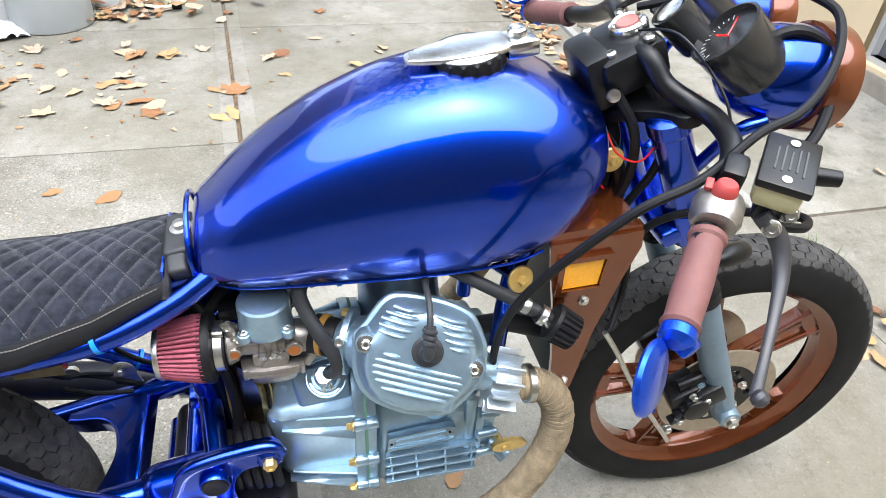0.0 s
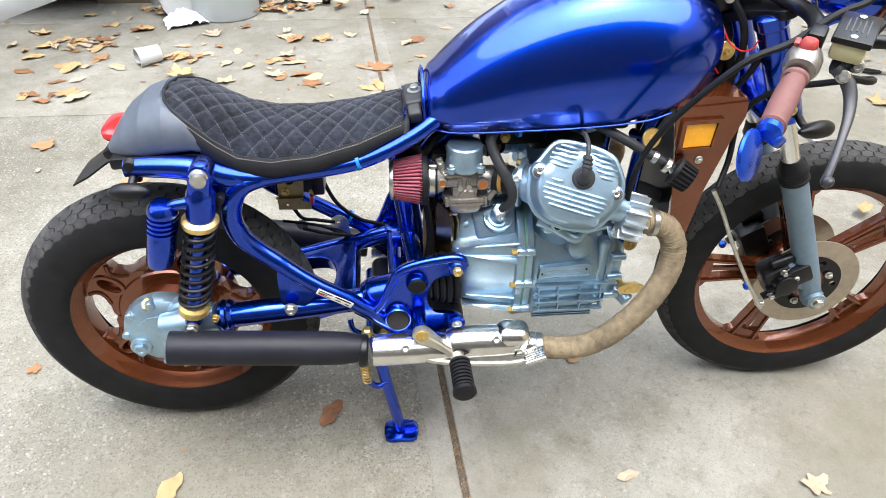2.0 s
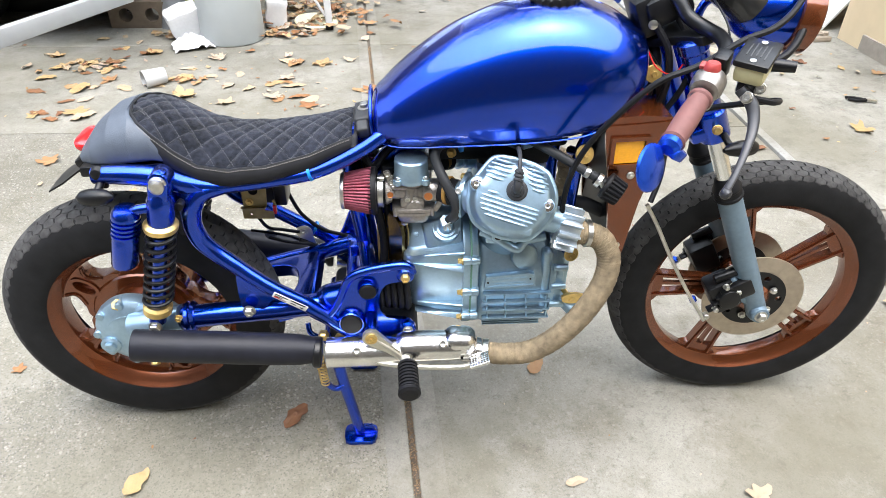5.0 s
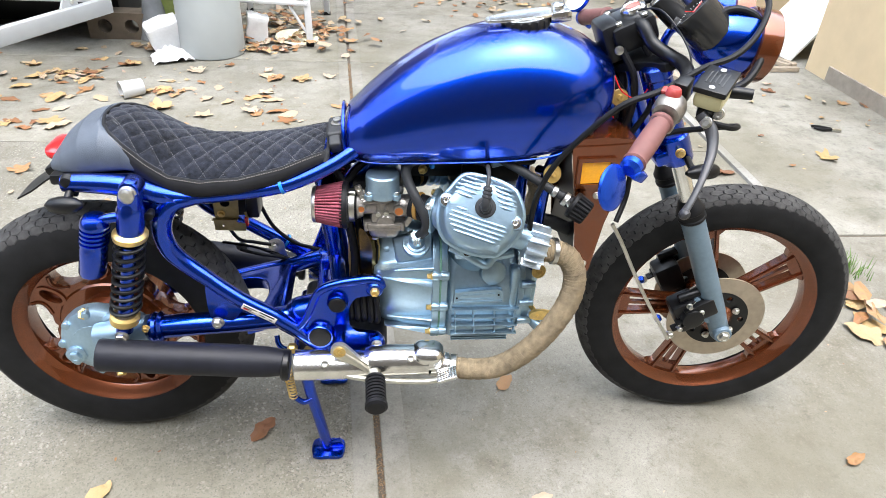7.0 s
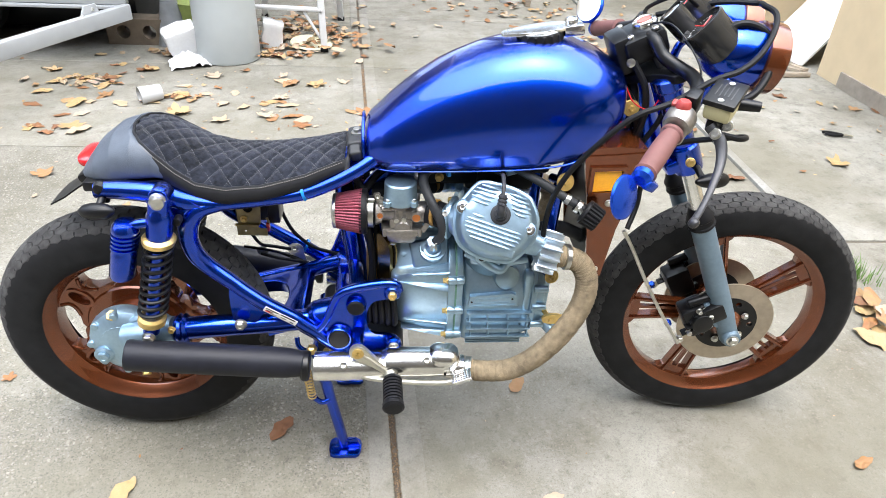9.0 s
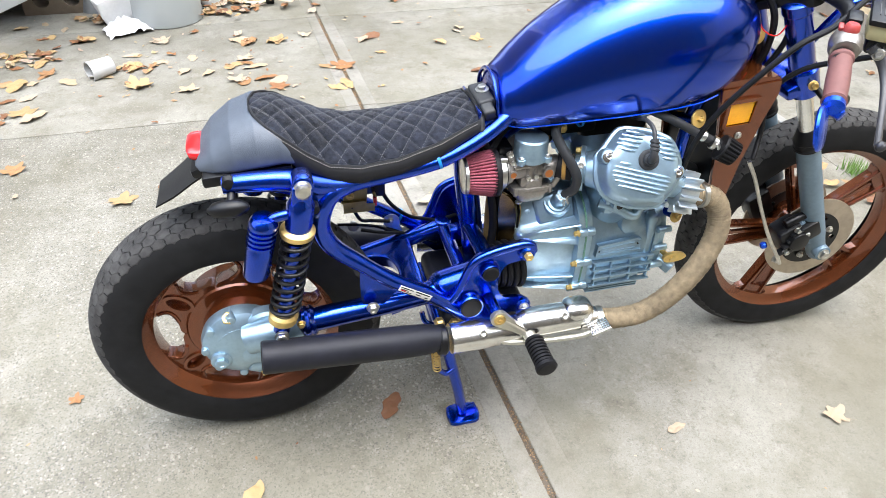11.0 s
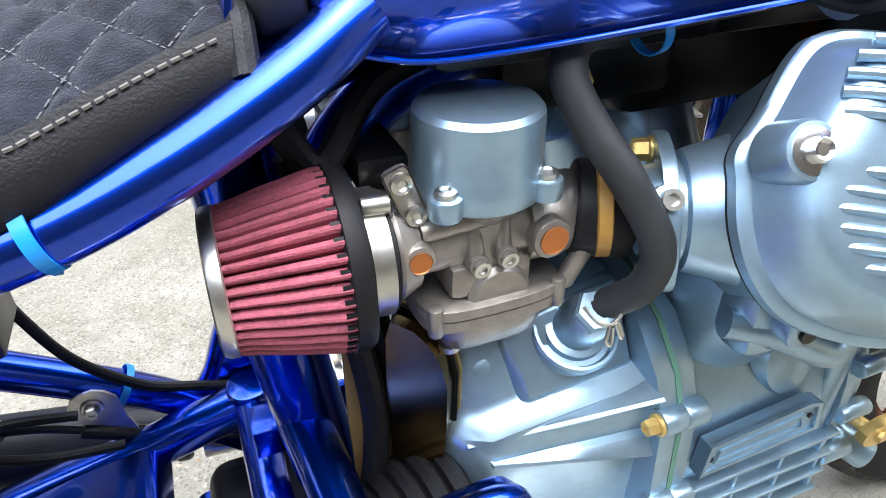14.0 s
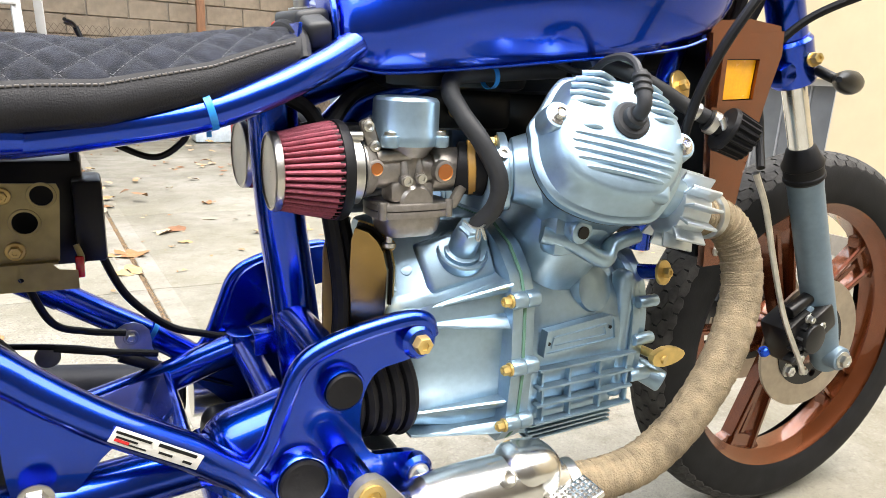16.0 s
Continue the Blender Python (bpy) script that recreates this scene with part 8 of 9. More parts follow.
# leaning white board, black box added as the wall opening's shade, timber offcuts
bm = bm_new()
be, bu = Vector((-0.01, 0.52, 0.0)).normalized(), Vector((0.45, 0.16, 0.42)).normalized()
m = Matrix.Translation((3.54, 3.20, 0.012)) @ Matrix((be, bu, be.cross(bu))).transposed().to_4x4()
slab(bm, [[(0, 0), (0.56, 0), (0.56, 0.95), (0, 0.95)]], m, 0.018, 0.002)
tagged(part("white_board", bm, mat("white_laminate", (0.82, 0.82, 0.80), 0.4, 0, 0, 0.04, 8)), "white laminated board leaning by the house corner", "board")
bm = bm_new()
box(bm, (4.62, 3.70, 0.40), (0.60, 1.3, 0.8), None, 0.03)
tagged(part("opening_shade_box", bm, BLACK), "black box added as the shade in the opening behind the leaning board", "bin")
for c, s3, rz in (((3.42, 3.30, 0.018), (0.50, 0.05, 0.03), -1.2), ((3.36, 3.22, 0.018), (0.40, 0.045, 0.028), -1.05), ((3.36, 2.98, 0.018), (0.26, 0.04, 0.03), 0.05), ((2.55, 2.75, 0.02), (0.30, 0.09, 0.035), -0.9), ((2.62, 3.05, 0.02), (0.26, 0.08, 0.035), -1.1)):
    bm = bm_new()
    box(bm, (0, 0, 0), s3, None, 0.003)
    ob = part("timber_offcut", bm, GREYWOOD)
    ob.matrix_world = Matrix.Translation(c) @ Matrix.Rotation(rz, 4, "Z")
    tagged(ob, "weathered timber offcut lying on the ground", "timber", group="timber offcuts")
# pliers
pl = thing("pliers", (3.10, 1.95, 0), "black handled pliers lying on the concrete", "pliers")
for s in (-1, 1):
    bm = bm_new()
    tube(bm, [(3.02, 1.985 + s * 0.012, 0.012), (3.06, 1.97 + s * 0.020, 0.012), (3.11, 1.955 + s * 0.004, 0.012)], 0.008, 8)
    part("handle", bm, RUBBER, pl)
bm = bm_new()
box(bm, (3.135, 1.945, 0.010), (0.05, 0.018, 0.014), Matrix.Rotation(-0.3, 3, "Z"), 0.003)
part("jaw", bm, STEEL, pl)

# far yard: posts, mesh fence, blue off-road bike, small things
for x, z, m, lab in ((1.60, 1.9, WOOD, "brown timber fence post by the wall"), (2.72, 1.9, WOOD, "brown timber fence post by the wall")):
    bm = bm_new()
    box(bm, (x, 7.28, z / 2), (0.085, 0.085, z), None, 0.006)
    tagged(part("fence_post", bm, m), lab, "post", group="fence posts")
bm = bm_new()
box(bm, (1.50, 7.2, 0.47), (0.05, 0.05, 0.94), None, 0.005)
tagged(part("black_post", bm, BLACK), "short black steel post by the fence", "post")
verts, faces = [], []
for s in (-1, 1):
    for k in range(110):
        x0 = -1.6 + 0.058 * k
        p, q = Vector((x0, 7.38, 0.02)), Vector((x0 + s * 0.75, 7.38, 1.10))
        if s < 0:
            p.x += 0.75
            q.x += 0.75
        t = (q - p).cross(Vector((0, 1, 0))).normalized() * 0.0022
        n = Vector((0, 0.003, 0))
        b = len(verts)
        verts += [p - t, p + t, p + n, q - t, q + t, q + n]
        faces += [[b, b + 1, b + 4, b + 3], [b + 1, b + 2, b + 5, b + 4], [b + 2, b, b + 3, b + 5]]
me = bpy.data.meshes.new("mesh_fence")
me.from_pydata(verts, [], faces)
me.materials.append(mat("rusty_wire", (0.16, 0.12, 0.09), 0.7, 0.5))
tagged(new("mesh_fence", me), "rusty chain-link mesh in front of the wall", "fence", kind="stuff")
bm = bm_new()
tube(bm, [(2.33, 7.0, 1.12), (2.33, 7.0, 1.24), (2.53, 7.0, 1.24), (2.53, 7.0, 1.12)], 0.018, 8)
sp = tagged(part("spade", bm, mat("red_plastic", (0.60, 0.03, 0.02), 0.4)), "spade with a red handle leaning at the fence", "spade")
bm = bm_new()
cyl(bm, (2.43, 7.0, 0.05), (2.43, 7.0, 1.13), 0.016, n=10)
part("shaft", bm, WOOD, sp)
for x, y, r, h, lab in ((-0.32, 4.95, 0.14, 0.30, "green paint bucket with a white rim in the far yard"), (1.72, 4.98, 0.11, 0.26, "dark green paint tin beside a timber stake")):
    pb = thing("paint_bucket", (x, y, 0), lab, "bucket", group="paint buckets")
    bm = bm_new()
    lathe(bm, [(r * 0.86, 0.0), (r * 0.9, 0.004), (r * 0.9, 0.02), (r, h - 0.02), (r, h), (r * 0.93, h), (r * 0.85, 0.02)], (x, y, 0), (0, 0, 1), 32)
    part("bucket_body", bm, bpy.data.materials["green_label"] if x > 0 else mat("green_label", (0.05, 0.10, 0.03), 0.5, 0, 0, 0.9, 22, dark=(0.015, 0.03, 0.012)), pb)
    bm = bm_new()
    lathe(bm, [(r * 0.905, 0.0), (r * 0.93, 0.004), (r * 0.94, 0.035), (r * 0.91, 0.037)], (x, y, 0), (0, 0, 1), 32, cap=False)
    part("bucket_foot", bm, WHITE, pb)
bm = bm_new()
box(bm, (1.86, 4.80, 0.30), (0.045, 0.03, 0.60), Matrix.Rotation(0.06, 3, "Y"), 0.003)
tagged(part("timber_stake", bm, GREYWOOD), "rough timber stake standing in the far yard", "stake")
bm = bm_new()
lathe(bm, [(0.10, 0), (0.12, 0.005), (0.14, 0.27), (0.145, 0.28), (0.13, 0.28)], (1.73, 5.8, 0), (0, 0, 1), 28)
tagged(part("red_bucket", bm, bpy.data.materials["red_plastic"]), "red plastic bucket standing in the far yard", "bucket")
bm = bm_new()
box(bm, (1.55, 6.4, 0.16), (0.42, 0.3, 0.30), None, 0.02)
tagged(part("storage_box", bm, mat("clear_blue_plastic", (0.62, 0.72, 0.78), 0.3)), "pale translucent storage box in the far yard", "box")
qb = thing("off_road_bike", (0.15, 6.4, 0), "blue and red off-road motorcycle parked at the wall", "motorcycle")
QB = mat("plain_blue_plastic", (0.02, 0.05, 0.30), 0.4)
for x in (-0.55, 0.65):
    bm = bm_new()
    lathe(bm, [(0.22, -0.04), (0.30, -0.035), (0.33, 0), (0.30, 0.035), (0.22, 0.04)], (x, 6.4, 0.33), (0, 1, 0), 36, close=True)
    part("wheel", bm, TYRE, qb)
for nm, c, s3, m, ry in (("bodywork", (0.0, 6.4, 0.78), (0.62, 0.24, 0.28), QB, 0.15), ("side_panel", (0.12, 6.27, 0.72), (0.30, 0.03, 0.20), bpy.data.materials["red_plastic"], 0.2), ("front_mudguard", (0.55, 6.4, 0.80), (0.42, 0.18, 0.05), QB, 0.25), ("engine", (0.05, 6.4, 0.42), (0.45, 0.28, 0.34), BLACK, 0), ("saddle", (-0.28, 6.4, 0.90), (0.55, 0.2, 0.09), BLACK, 0.1)):
    bm = bm_new()
    box(bm, c, s3, Matrix.Rotation(ry, 3, "Y"), min(s3) * 0.3, 3)
    part(nm, bm, m, qb)
bm = bm_new()
tube(bm, [(0.30, 6.05, 1.08), (0.36, 6.2, 1.06), (0.38, 6.4, 1.04), (0.36, 6.6, 1.06), (0.30, 6.75, 1.08)], 0.016, 8)
cyl(bm, (0.38, 6.4, 1.04), (0.64, 6.32, 0.35), 0.025)
cyl(bm, (0.38, 6.46, 1.04), (0.64, 6.46, 0.35), 0.025)
part("fork_and_bars", bm, BLACK, qb)

# ---- trees over the far wall ----
tree = thing("tree", (1.0, 9.2, 0), "tall leafy autumn tree behind the yard wall", "tree", group="trees behind the wall")
BARK = mat("bark", (0.08, 0.06, 0.04), 0.9, 0, 0, 0.3, 20, 0.6, 60)
rnd = random.Random(5)
bm = bm_new()
tube(bm, [(1.0, 9.2, 0), (0.95, 9.15, 2.5), (1.05, 9.0, 5.0), (1.0, 8.9, 8.2)], 0.15, 10, radii=[0.24, 0.19, 0.14, 0.04])
tips = []
for k in range(30):
    a, z = k * 2.4, 2.4 + 0.19 * k
    p = Vector((1.0, 9.05, z))
    d = Vector((math.cos(a), math.sin(a) * 0.9, 0.35)).normalized()
    ln = 3.3 - 0.06 * k + rnd.uniform(-0.5, 0.5)
    q1, q2 = p + d * ln * 0.5 + Vector((0, 0, 0.1)), p + d * ln + Vector((0, 0, 0.4))
    tube(bm, [p, q1, q2], 0.04, 6, 5, radii=[0.06, 0.035, 0.012])
    tips += [p.lerp(q1, 0.7), q1, q1.lerp(q2, 0.5), q2]
for ex, ey, ez in ((-2.6, 5.0, 6.4), (-1.3, 4.6, 6.7), (0.0, 4.4, 6.6), (1.2, 4.5, 6.8), (2.4, 4.7, 6.4), (3.8, 5.1, 6.3)):
    p, e = Vector((1.0, 9.0, 4.6)), Vector((ex, ey, ez))
    q1 = p.lerp(e, 0.5) + Vector((0, 0, 0.6))
    tube(bm, [p, q1, e], 0.04, 6, 6, radii=[0.10, 0.06, 0.012])
    tips += [q1.lerp(e, t) + Vector((rnd.uniform(-0.4, 0.4), 0, 0)) for t in (0.2, 0.4, 0.55, 0.68, 0.8, 0.9, 1.0)]
part("trunk", bm, BARK, tree)
verts, faces = [], []
for c in tips:
    for _ in range(34):
        p = c + Vector((rnd.gauss(0, 0.46), rnd.gauss(0, 0.46), rnd.gauss(0, 0.36)))
        u = Vector((rnd.uniform(-1, 1), rnd.uniform(-1, 1), rnd.uniform(-1, 1))).normalized()
        w = u.orthogonal().normalized()
        s = rnd.uniform(0.07, 0.13)
        b = len(verts)
        verts += [p - u * s, p + w * s * 0.6, p + u * s, p - w * s * 0.6]
        faces.append([b, b + 1, b + 2, b + 3])
me = bpy.data.meshes.new("crown")
me.from_pydata(verts, [], faces)
me.materials.append(mat("autumn_foliage", (0.07, 0.065, 0.018), 0.7, 0, 0, 0.4, 3))
cr = new("crown", me)
cr.parent = tree
cr.matrix_parent_inverse = whole(tree).inverted()
tree.scale = (1.3, 1.3, 1.3)
tree.location = (1.0, 8.7, 0)
for dx, dy, rz, g in ((-6.2, 1.2, 1.3, 1.05), (6.2, 0.8, 2.9, 0.95), (-11.0, -1.5, 4.0, 1.1)):
    copy_thing(tree, Matrix.Translation((1.0 + dx, 9.2 + dy, 0)) @ Matrix.Rotation(rz, 4, "Z") @ Matrix.Scale(g, 4))

# ---- fallen leaves ----
LEAFMAT = bpy.data.materials.new("fallen_leaf")
LEAFMAT.use_nodes = True
nt = LEAFMAT.node_tree
bs = nt.nodes["Principled BSDF"]
bs.inputs["Roughness"].default_value = 0.65
oi = nt.nodes.new("ShaderNodeObjectInfo")
ge = nt.nodes.new("ShaderNodeNewGeometry")
sm = nt.nodes.new("ShaderNodeMath")
sm.operation = "ADD"
fr = nt.nodes.new("ShaderNodeMath")
fr.operation = "FRACT"
nt.links.new(oi.outputs["Random"], sm.inputs[0])
nt.links.new(ge.outputs["Random Per Island"], sm.inputs[1])
nt.links.new(sm.outputs[0], fr.inputs[0])
rp = nt.nodes.new("ShaderNodeValToRGB")
el = rp.color_ramp.elements
el[0].position, el[0].color = 0.0, (0.136, 0.049, 0.018, 1)
el[1].position, el[1].color = 1.0, (0.384, 0.290, 0.204, 1)
for pos, col in ((0.22, (0.248, 0.099, 0.030, 1)), (0.45, (0.320, 0.180, 0.075, 1)), (0.6, (0.390, 0.250, 0.095, 1)), (0.78, (0.372, 0.270, 0.170, 1))):
    e = rp.color_ramp.elements.new(pos)
    e.color = col
nt.links.new(fr.outputs[0], rp.inputs["Fac"])
tc = nt.nodes.new("ShaderNodeTexCoord")
nz = nt.nodes.new("ShaderNodeTexNoise")
nz.inputs["Scale"].default_value, nz.inputs["Detail"].default_value = 60, 5
nt.links.new(tc.outputs["Object"], nz.inputs["Vector"])
mx = nt.nodes.new("ShaderNodeMix")
mx.data_type, mx.blend_type = "RGBA", "MULTIPLY"
mx.inputs["Factor"].default_value = 0.55
nt.links.new(rp.outputs[0], mx.inputs["A"])
nt.links.new(nz.outputs["Color"], mx.inputs["B"])
gn = nt.nodes.new("ShaderNodeGamma")
gn.inputs["Gamma"].default_value = 0.85
nt.links.new(mx.outputs["Result"], gn.inputs["Color"])
nt.links.new(gn.outputs[0], bs.inputs["Base Color"])


def leaf_mesh(kind, seed):
    """One curled dry leaf of unit length."""
    r = random.Random(seed)
    m = 26
    rim = []
    for k in range(m):
        a = 2 * math.pi * k / m
        if kind == "maple":
            lobe = 0.26 + 0.26 * abs(math.cos(2.5 * (a - math.pi / 2))) ** 1.3
            rim.append((lobe * math.cos(a) * (1 + 0.12 * r.uniform(-1, 1)), lobe * math.sin(a) * (1 + 0.12 * r.uniform(-1, 1))))
        else:
            sa = math.sin(a)
            wide = 0.27 * math.copysign(abs(sa) ** 1.35, sa)
            rim.append((0.52 * math.cos(a), wide * (1 - 0.25 * math.cos(a)) * (1 + 0.22 * r.uniform(-1, 1))))
    cu, cv, fold, ph = r.uniform(-0.3, 0.6), r.uniform(0.2, 1.0), r.uniform(0.05, 0.35), r.uniform(0, 6)
    verts, faces = [], []
    rows = 5
    for j in range(rows + 1):
        g = j / rows
        for x, y in rim:
            x, y = x * g, y * g
            z = cu * x * x * 0.8 + cv * y * y + fold * abs(y) + 0.5 * r.choice((1, 1)) * x * y + 0.05 * math.sin(11 * x + ph) * g + 0.16 * noise.noise(Vector((x * 5, y * 5, seed * 3.1)))
            verts.append((x, y, z))
    n = len(rim)
    for j in range(rows):
        for k in range(n):
            faces.append([j * n + k, j * n + (k + 1) % n, (j + 1) * n + (k + 1) % n, (j + 1) * n + k])
    low = min(v[2] for v in verts)
    verts = [(x, y, z - low) for x, y, z in verts]
    b = len(verts)
    verts += [(-0.45, 0.008, 0.03), (-0.45, -0.008, 0.03), (-0.85, 0.0, 0.06)]
    faces.append([b, b + 1, b + 2])
    me = bpy.data.meshes.new("leaf")
    me.from_pydata(verts, [], faces)
    me.materials.append(LEAFMAT)
    for p in me.polygons:
        p.use_smooth = True
    return me


LEAVES = [leaf_mesh("oval", 1), leaf_mesh("oval", 2), leaf_mesh("maple", 3), leaf_mesh("oval", 4), leaf_mesh("maple", 5), leaf_mesh("oval", 6), leaf_mesh("oval", 7), leaf_mesh("oval", 8)]
rnd = random.Random(11)


def drop_leaf(x, y, s=None, which=None, yaw=None):
    s = s or rnd.uniform(0.06, 0.135)
    me = LEAVES[which if which is not None else rnd.randrange(8)]
    ob = new("fallen_leaf", me)
    ob.matrix_world = Matrix.Translation((x, y, 0.001)) @ Matrix.Rotation(yaw if yaw is not None else rnd.uniform(0, 6.28), 4, "Z") @ Matrix.Rotation(rnd.uniform(-0.12, 0.12), 4, "X") @ Matrix.Diagonal((s, s * rnd.uniform(0.75, 1.2), s * rnd.uniform(0.25, 0.6), 1))
    tagged(ob, "curled dry brown and yellow autumn leaf on concrete", "leaf", group="fallen leaves")


NEAR_TRAILER = [(-1.46, 2.81), (-1.41, 2.79), (-1.32, 2.58), (-1.28, 2.58), (-1.25, 2.7), (-1.19, 2.63), (-1.17, 2.63), (-1.11, 2.68), (-1.03, 2.54), (-1.04, 2.68), (-1.14, 2.5), (-1.33, 2.42), (-1.3, 2.23), (-1.13, 2.29), (-1.08, 2.26), (-1.02, 2.28), (-1.09, 2.09), (-1.0, 2.11), (-0.97, 2.4), (-0.99, 2.36), (-1.1, 2.91), (-1.06, 2.94), (-1.14, 3.17), (-1.01, 3.05), (-0.87, 2.86), (-0.9, 2.83), (-1.26, 3.11)]
NEAR_BARREL = [(-0.48, 2.75), (-0.45, 2.74), (-0.71, 2.30), (-0.60, 2.42), (-0.56, 2.39), (-0.6, 2.56), (-0.57, 2.55), (-0.47, 2.39), (-0.44, 2.43), (-0.85, 2.26), (-0.57, 2.19), (-0.51, 2.15), (-0.31, 2.28), (-0.28, 2.46), (-0.19, 2.23), (-1.18, 1.91), (-1.16, 1.94), (-1.06, 1.93), (-0.99, 1.95), (-0.93, 1.89), (-1.08, 1.86), (-0.21, 3.19), (-0.14, 3.22), (-0.06, 3.19)]
BEHIND = [(-0.04, 2.67), (0.02, 2.63), (0.16, 2.63), (-0.01, 2.39), (-0.09, 2.3), (-0.06, 2.32), (0.04, 2.27), (0.0, 2.33), (-0.05, 2.12), (-0.01, 2.09), (0.09, 2.11), (0.15, 2.07), (0.15, 2.0), (-0.28, 2.05), (0.33, 2.68), (0.4, 2.2), (0.45, 2.18), (0.49, 2.19), (0.43, 1.92), (0.48, 1.95), (0.65, 2.54), (0.69, 2.58), (0.71, 2.33), (1.2, 2.56), (0.07, 1.37), (-0.12, 1.43), (0.17, 2.62)]
RIGHT = [(3.07, 2.58), (3.45, 2.38), (3.57, 2.36), (2.88, 1.61), (2.25, 1.43), (0.89, 2.78), (0.95, 3.19), (1.5, 2.2), (1.35, 2.05), (1.62, 2.45), (1.28, 2.42), (1.18, 1.98)]
for spot in NEAR_TRAILER + NEAR_BARREL + BEHIND + RIGHT:
    drop_leaf(*spot)
for x, y, s, w, yaw in ((0.329, -0.06, 0.085, 0, 1.0), (1.861, -0.219, 0.07, 1, 0.4), (1.012, -0.295, 0.055, 1, 0.2), (1.433, -0.355, 0.065, 4, 2.6), (-0.02, -0.24, 0.08, 3, 1.2), (-0.05, -0.31, 0.07, 1, 0.5), (0.985, 0.09, 0.07, 1, 0.9), (-0.30, 1.18, 0.10, 3, 0.6), (-0.46, 1.10, 0.11, 2, 0.0), (-0.46, 0.15, 0.04, 2, 0.0), (-0.9, 1.42, 0.10, 2, 2.0), (2.28, 0.42, 0.11, 1, 0.2), (2.26, 0.32, 0.13, 3, 1.9), (2.20, 0.27, 0.12, 0, 2.2), (2.32, 0.5, 0.10, 2, 1.1)):
    drop_leaf(x, y, s, w, yaw)
# litter: piles and crumbs, more than anyone could count
verts, faces = [], []


def litter(x, y, s, z=0.004):
    a, b2 = rnd.uniform(0, 6.28), len(verts)
    u, w = Vector((math.cos(a), math.sin(a), 0)), Vector((-math.sin(a), math.cos(a), 0))
    p = Vector((x, y, z))
    for k in range(7):
        t = 2 * math.pi * k / 7
        verts.append(p + u * math.cos(t) * s + w * math.sin(t) * s * 0.5 + Vector((0, 0, rnd.uniform(0, 0.5) * s)))
    verts.append(p + Vector((0, 0, 0.25 * s)))
    for k in range(7):
        faces.append([b2 + k, b2 + (k + 1) % 7, b2 + 7])


for cx, cy, sx, sy, n, smin, smax in ((0.0, 3.62, 0.24, 0.28, 150, 0.03, 0.06), (-0.05, 3.25, 0.15, 0.06, 20, 0.03, 0.05), (2.16, 2.95, 0.05, 0.5, 150, 0.02, 0.045), (1.75, 4.6, 0.5, 0.3, 60, 0.03, 0.05), (-0.85, 3.2, 0.06, 0.06, 16, 0.02, 0.05), (0.9, 4.5, 1.2, 1.2, 60, 0.02, 0.05), (1.1, 6.6, 1.2, 0.8, 90, 0.03, 0.06), (-0.6, 2.4, 0.10, 0.06, 16, 0.02, 0.045), (-1.1, 2.62, 0.14, 0.07, 24, 0.02, 0.045), (2.27, 0.4, 0.06, 0.1, 14, 0.03, 0.06), (1.5, 2.2, 1.6, 0.6, 70, 0.006, 0.02), (-0.4, 2.3, 0.7, 0.4, 90, 0.004, 0.018), (0.5, 0.6, 1.2, 0.8, 130, 0.002, 0.006), (3.1, 2.2, 0.4, 0.5, 40, 0.005, 0.03)):
    for k in range(n):
        litter(rnd.gauss(cx, sx), rnd.gauss(cy, sy), rnd.uniform(smin, smax), 0.004 + (rnd.uniform(0, 0.03) if smax > 0.055 else 0))
me = bpy.data.meshes.new("leaf_litter")
me.from_pydata(verts, [], faces)
me.materials.append(LEAFMAT)
tagged(new("leaf_litter", me), "loose brown leaf litter and crumbs on the concrete", "leaf litter", kind="stuff")
# green tuft by the kerb
verts, faces = [], []
for k in range(140):
    x, y = rnd.gauss(2.36, 0.03), rnd.gauss(0.64, 0.04)
    h, a = rnd.uniform(0.03, 0.08), rnd.uniform(0, 6.28)
    lean = Vector((math.cos(a), math.sin(a), 0)) * rnd.uniform(0, 0.03)
    s = Vector((-math.sin(a), math.cos(a), 0)) * 0.0022
    b = len(verts)
    p = Vector((x, y, 0))
    verts += [p - s, p + s, p + lean + Vector((0, 0, h))]
    faces.append([b, b + 1, b + 2])
me = bpy.data.meshes.new("grass_tuft")
me.from_pydata(verts, [], faces)
me.materials.append(mat("grass", (0.10, 0.20, 0.03), 0.6, 0, 0, 0.3, 40))
tagged(new("grass_tuft", me), "small green grass tuft at the kerb", "grass", kind="stuff")

# ---- paving: slabs with open joints, last ----
def joint(y):
    return 0.6165 - 0.0619 * y


def slab_piece(poly, m, z=0.0, name="concrete_slab", parent=None, bev=0.003):
    bm = bm_new()
    slab(bm, [poly], Matrix.Translation((0, 0, z)) @ Matrix.Diagonal((1, 1, -1, 1)), 0.06)
    top = [e for e in bm.edges if all(abs(v.co.z - z) < 1e-5 for v in e.verts) and len(e.link_faces) == 2 and e.calc_face_angle(0) > 1]
    bmesh.ops.bevel(bm, geom=top, offset=bev, segments=2, affect="EDGES", profile=0.5)
    return part(name, bm, m, parent, flat=False)


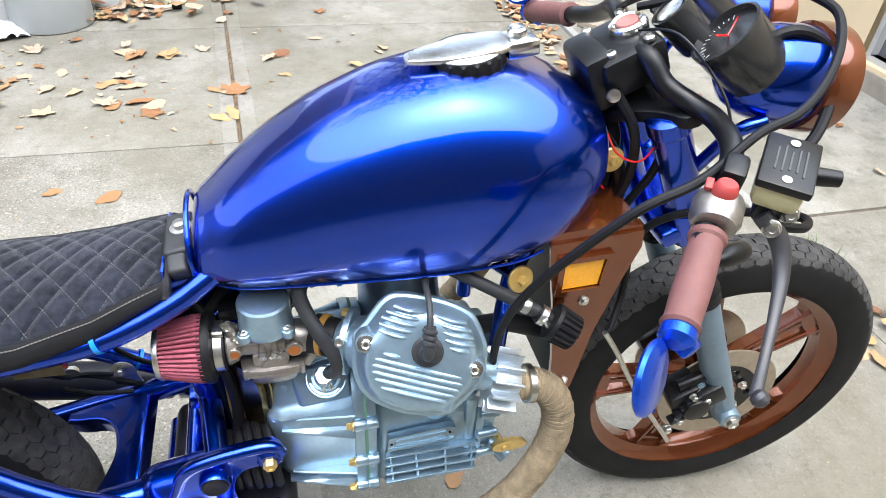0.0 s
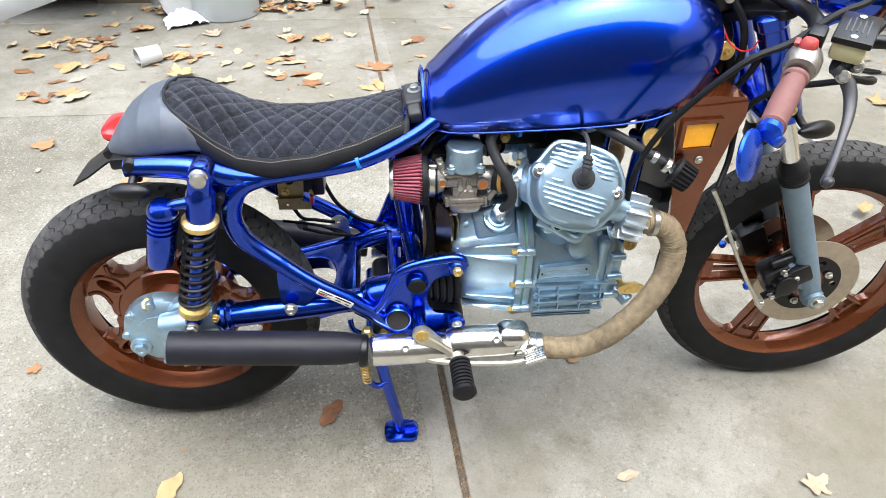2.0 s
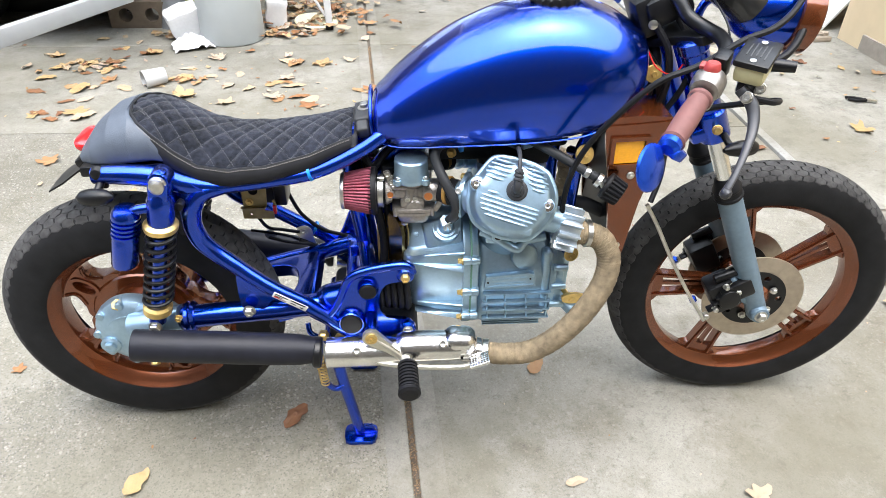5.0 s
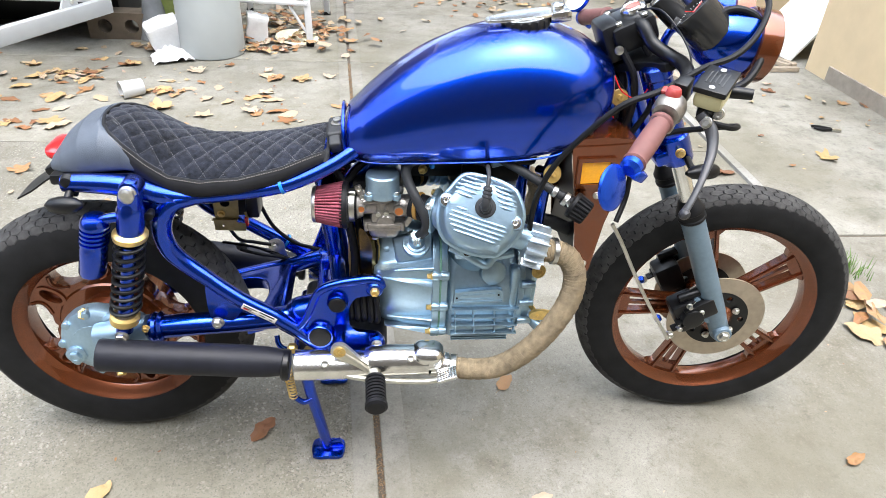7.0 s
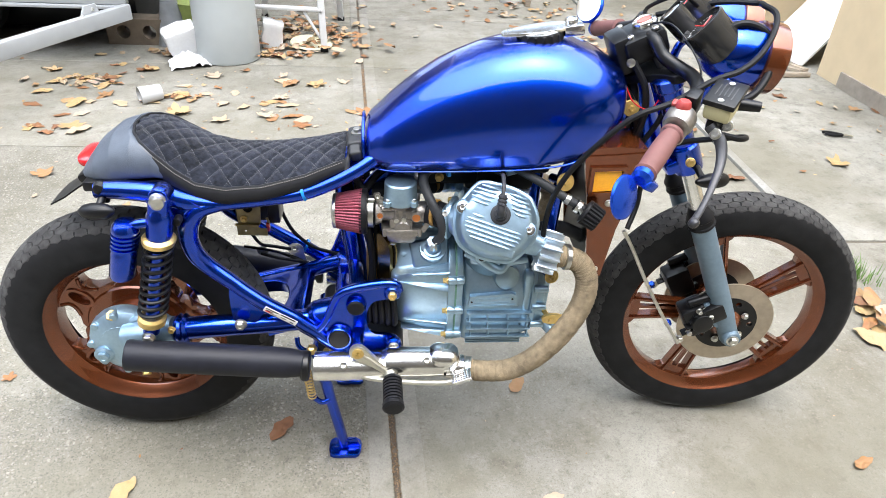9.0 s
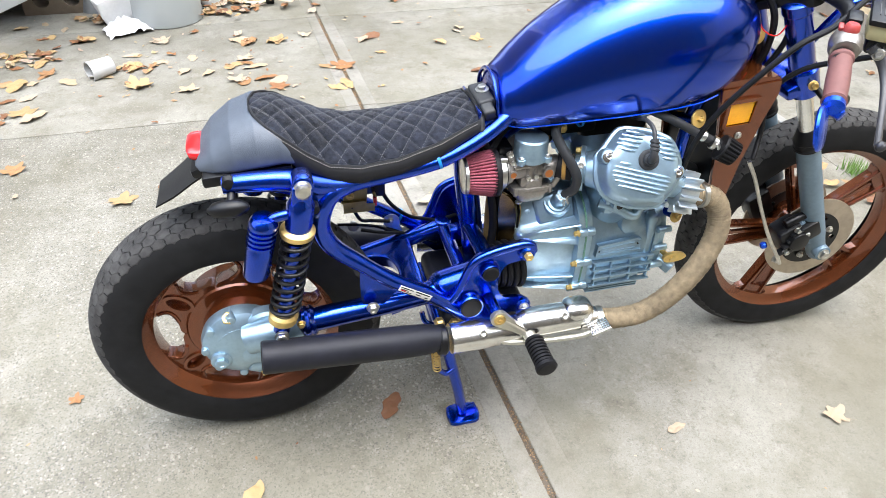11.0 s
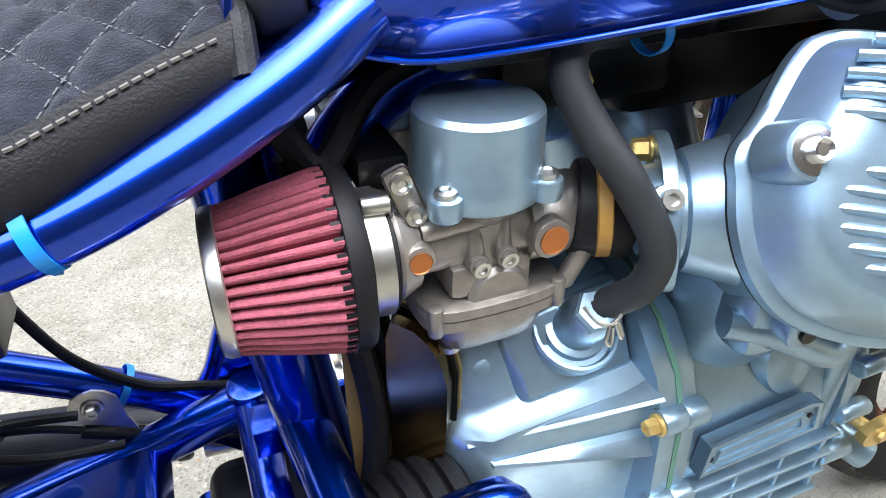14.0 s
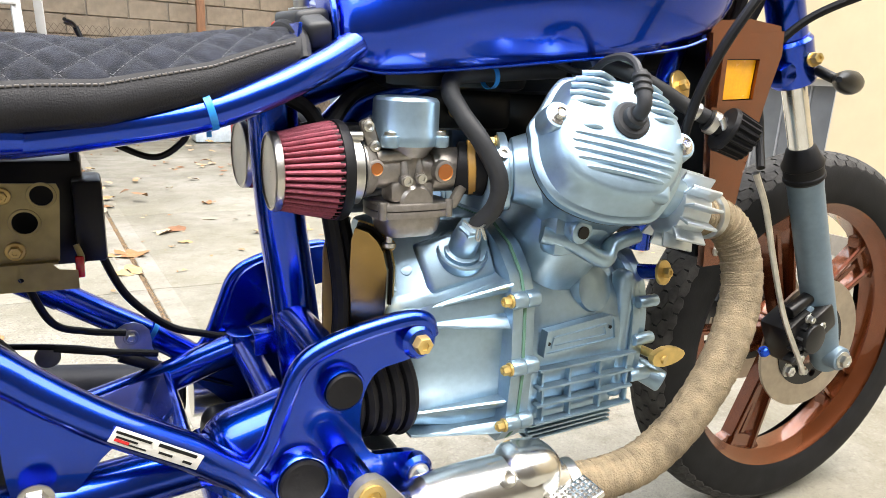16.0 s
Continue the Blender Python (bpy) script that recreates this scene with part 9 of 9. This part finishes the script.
ys = [-8.0, 1.705, 2.985, 4.25, 7.5]
for j in range(4):
    a, b = ys[j] + 0.003, ys[j + 1] - 0.003
    ja, jb = joint(a), joint(b)
    slab_piece([(-8, a + 0.02), (ja - 0.008, a), (jb - 0.008, b), (-8, b + 0.02)], CONCRETE if j else WORNCONC, 0, parent=ground)
    slab_piece([(ja - 0.0665, a), (ja - 0.0105, a), (jb - 0.0105, b), (jb - 0.0665, b)], LIGHTCONC, 0.0015, "joint_strip", ground, 0.001)
    slab_piece([(ja + 0.0105, a), (ja + 0.0735, a), (jb + 0.0735, b), (jb + 0.0105, b)], LIGHTCONC, 0.0015, "joint_strip", ground, 0.001)
    slab_piece([(ja + 0.008, a), (2.325, a - 0.03), (2.325, b - 0.03), (jb + 0.008, b)], CONCRETE, 0, parent=ground)
slab_piece([(2.328, 0.885), (2.372, 0.885), (2.372, 7.4), (2.328, 7.4)], WHITEKERB, 0.014, "kerb_strip", ground)
slab_piece([(2.376, 0.885), (9, 0.89), (9, 7.4), (2.376, 7.4)], ROUGHCONC, 0.0, parent=ground)
slab_piece([(2.33, -8), (9, -8), (9, 0.877), (2.33, 0.872)], CONCRETE, -0.002, parent=ground)
# grit in the open joint
verts, faces = [], []
rnd = random.Random(3)
for k in range(2600):
    y = rnd.uniform(-0.9, 2.95)
    x = joint(y) + rnd.uniform(-0.0085, 0.0085) + (rnd.gauss(0, 0.008) if rnd.random() < 0.05 else 0)
    s = rnd.uniform(0.0012, 0.0032)
    b = len(verts)
    p = Vector((x, y, rnd.uniform(-0.006, 0.0015)))
    a = rnd.uniform(0, 3)
    verts += [p + Vector((math.cos(a) * s, math.sin(a) * s, 0)), p + Vector((-math.sin(a) * s, math.cos(a) * s, 0)), p - Vector((math.cos(a) * s, math.sin(a) * s, 0)), p + Vector((math.sin(a) * s, -math.cos(a) * s, 0)), p + Vector((0, 0, s * 1.2))]
    faces += [[b, b + 1, b + 4], [b + 1, b + 2, b + 4], [b + 2, b + 3, b + 4], [b + 3, b, b + 4]]
me = bpy.data.meshes.new("joint_grit")
me.from_pydata(verts, [], faces)
me.materials.append(GRIT)
tagged(new("joint_grit", me), "brown grit lying in the open joint", "grit", kind="stuff")
# blocks of the far wall
proto = None
for row in range(9):
    for col in range(13):
        x = -0.9 + 0.40 * col + (0.2 if row % 2 else 0)
        if proto is None:
            bm = bm_new()
            box(bm, (0, 0, 0), (0.388, 0.03, 0.188), None, 0.004, 1)
            proto = part("block", bm, BLOCK, wall_n)
            ob = proto
        else:
            ob = new("block", proto.data)
            ob.parent = wall_n
        ob.matrix_world = Matrix.Translation((x, 7.524 + rnd.uniform(-0.002, 0.002), 0.10 + 0.20 * row))
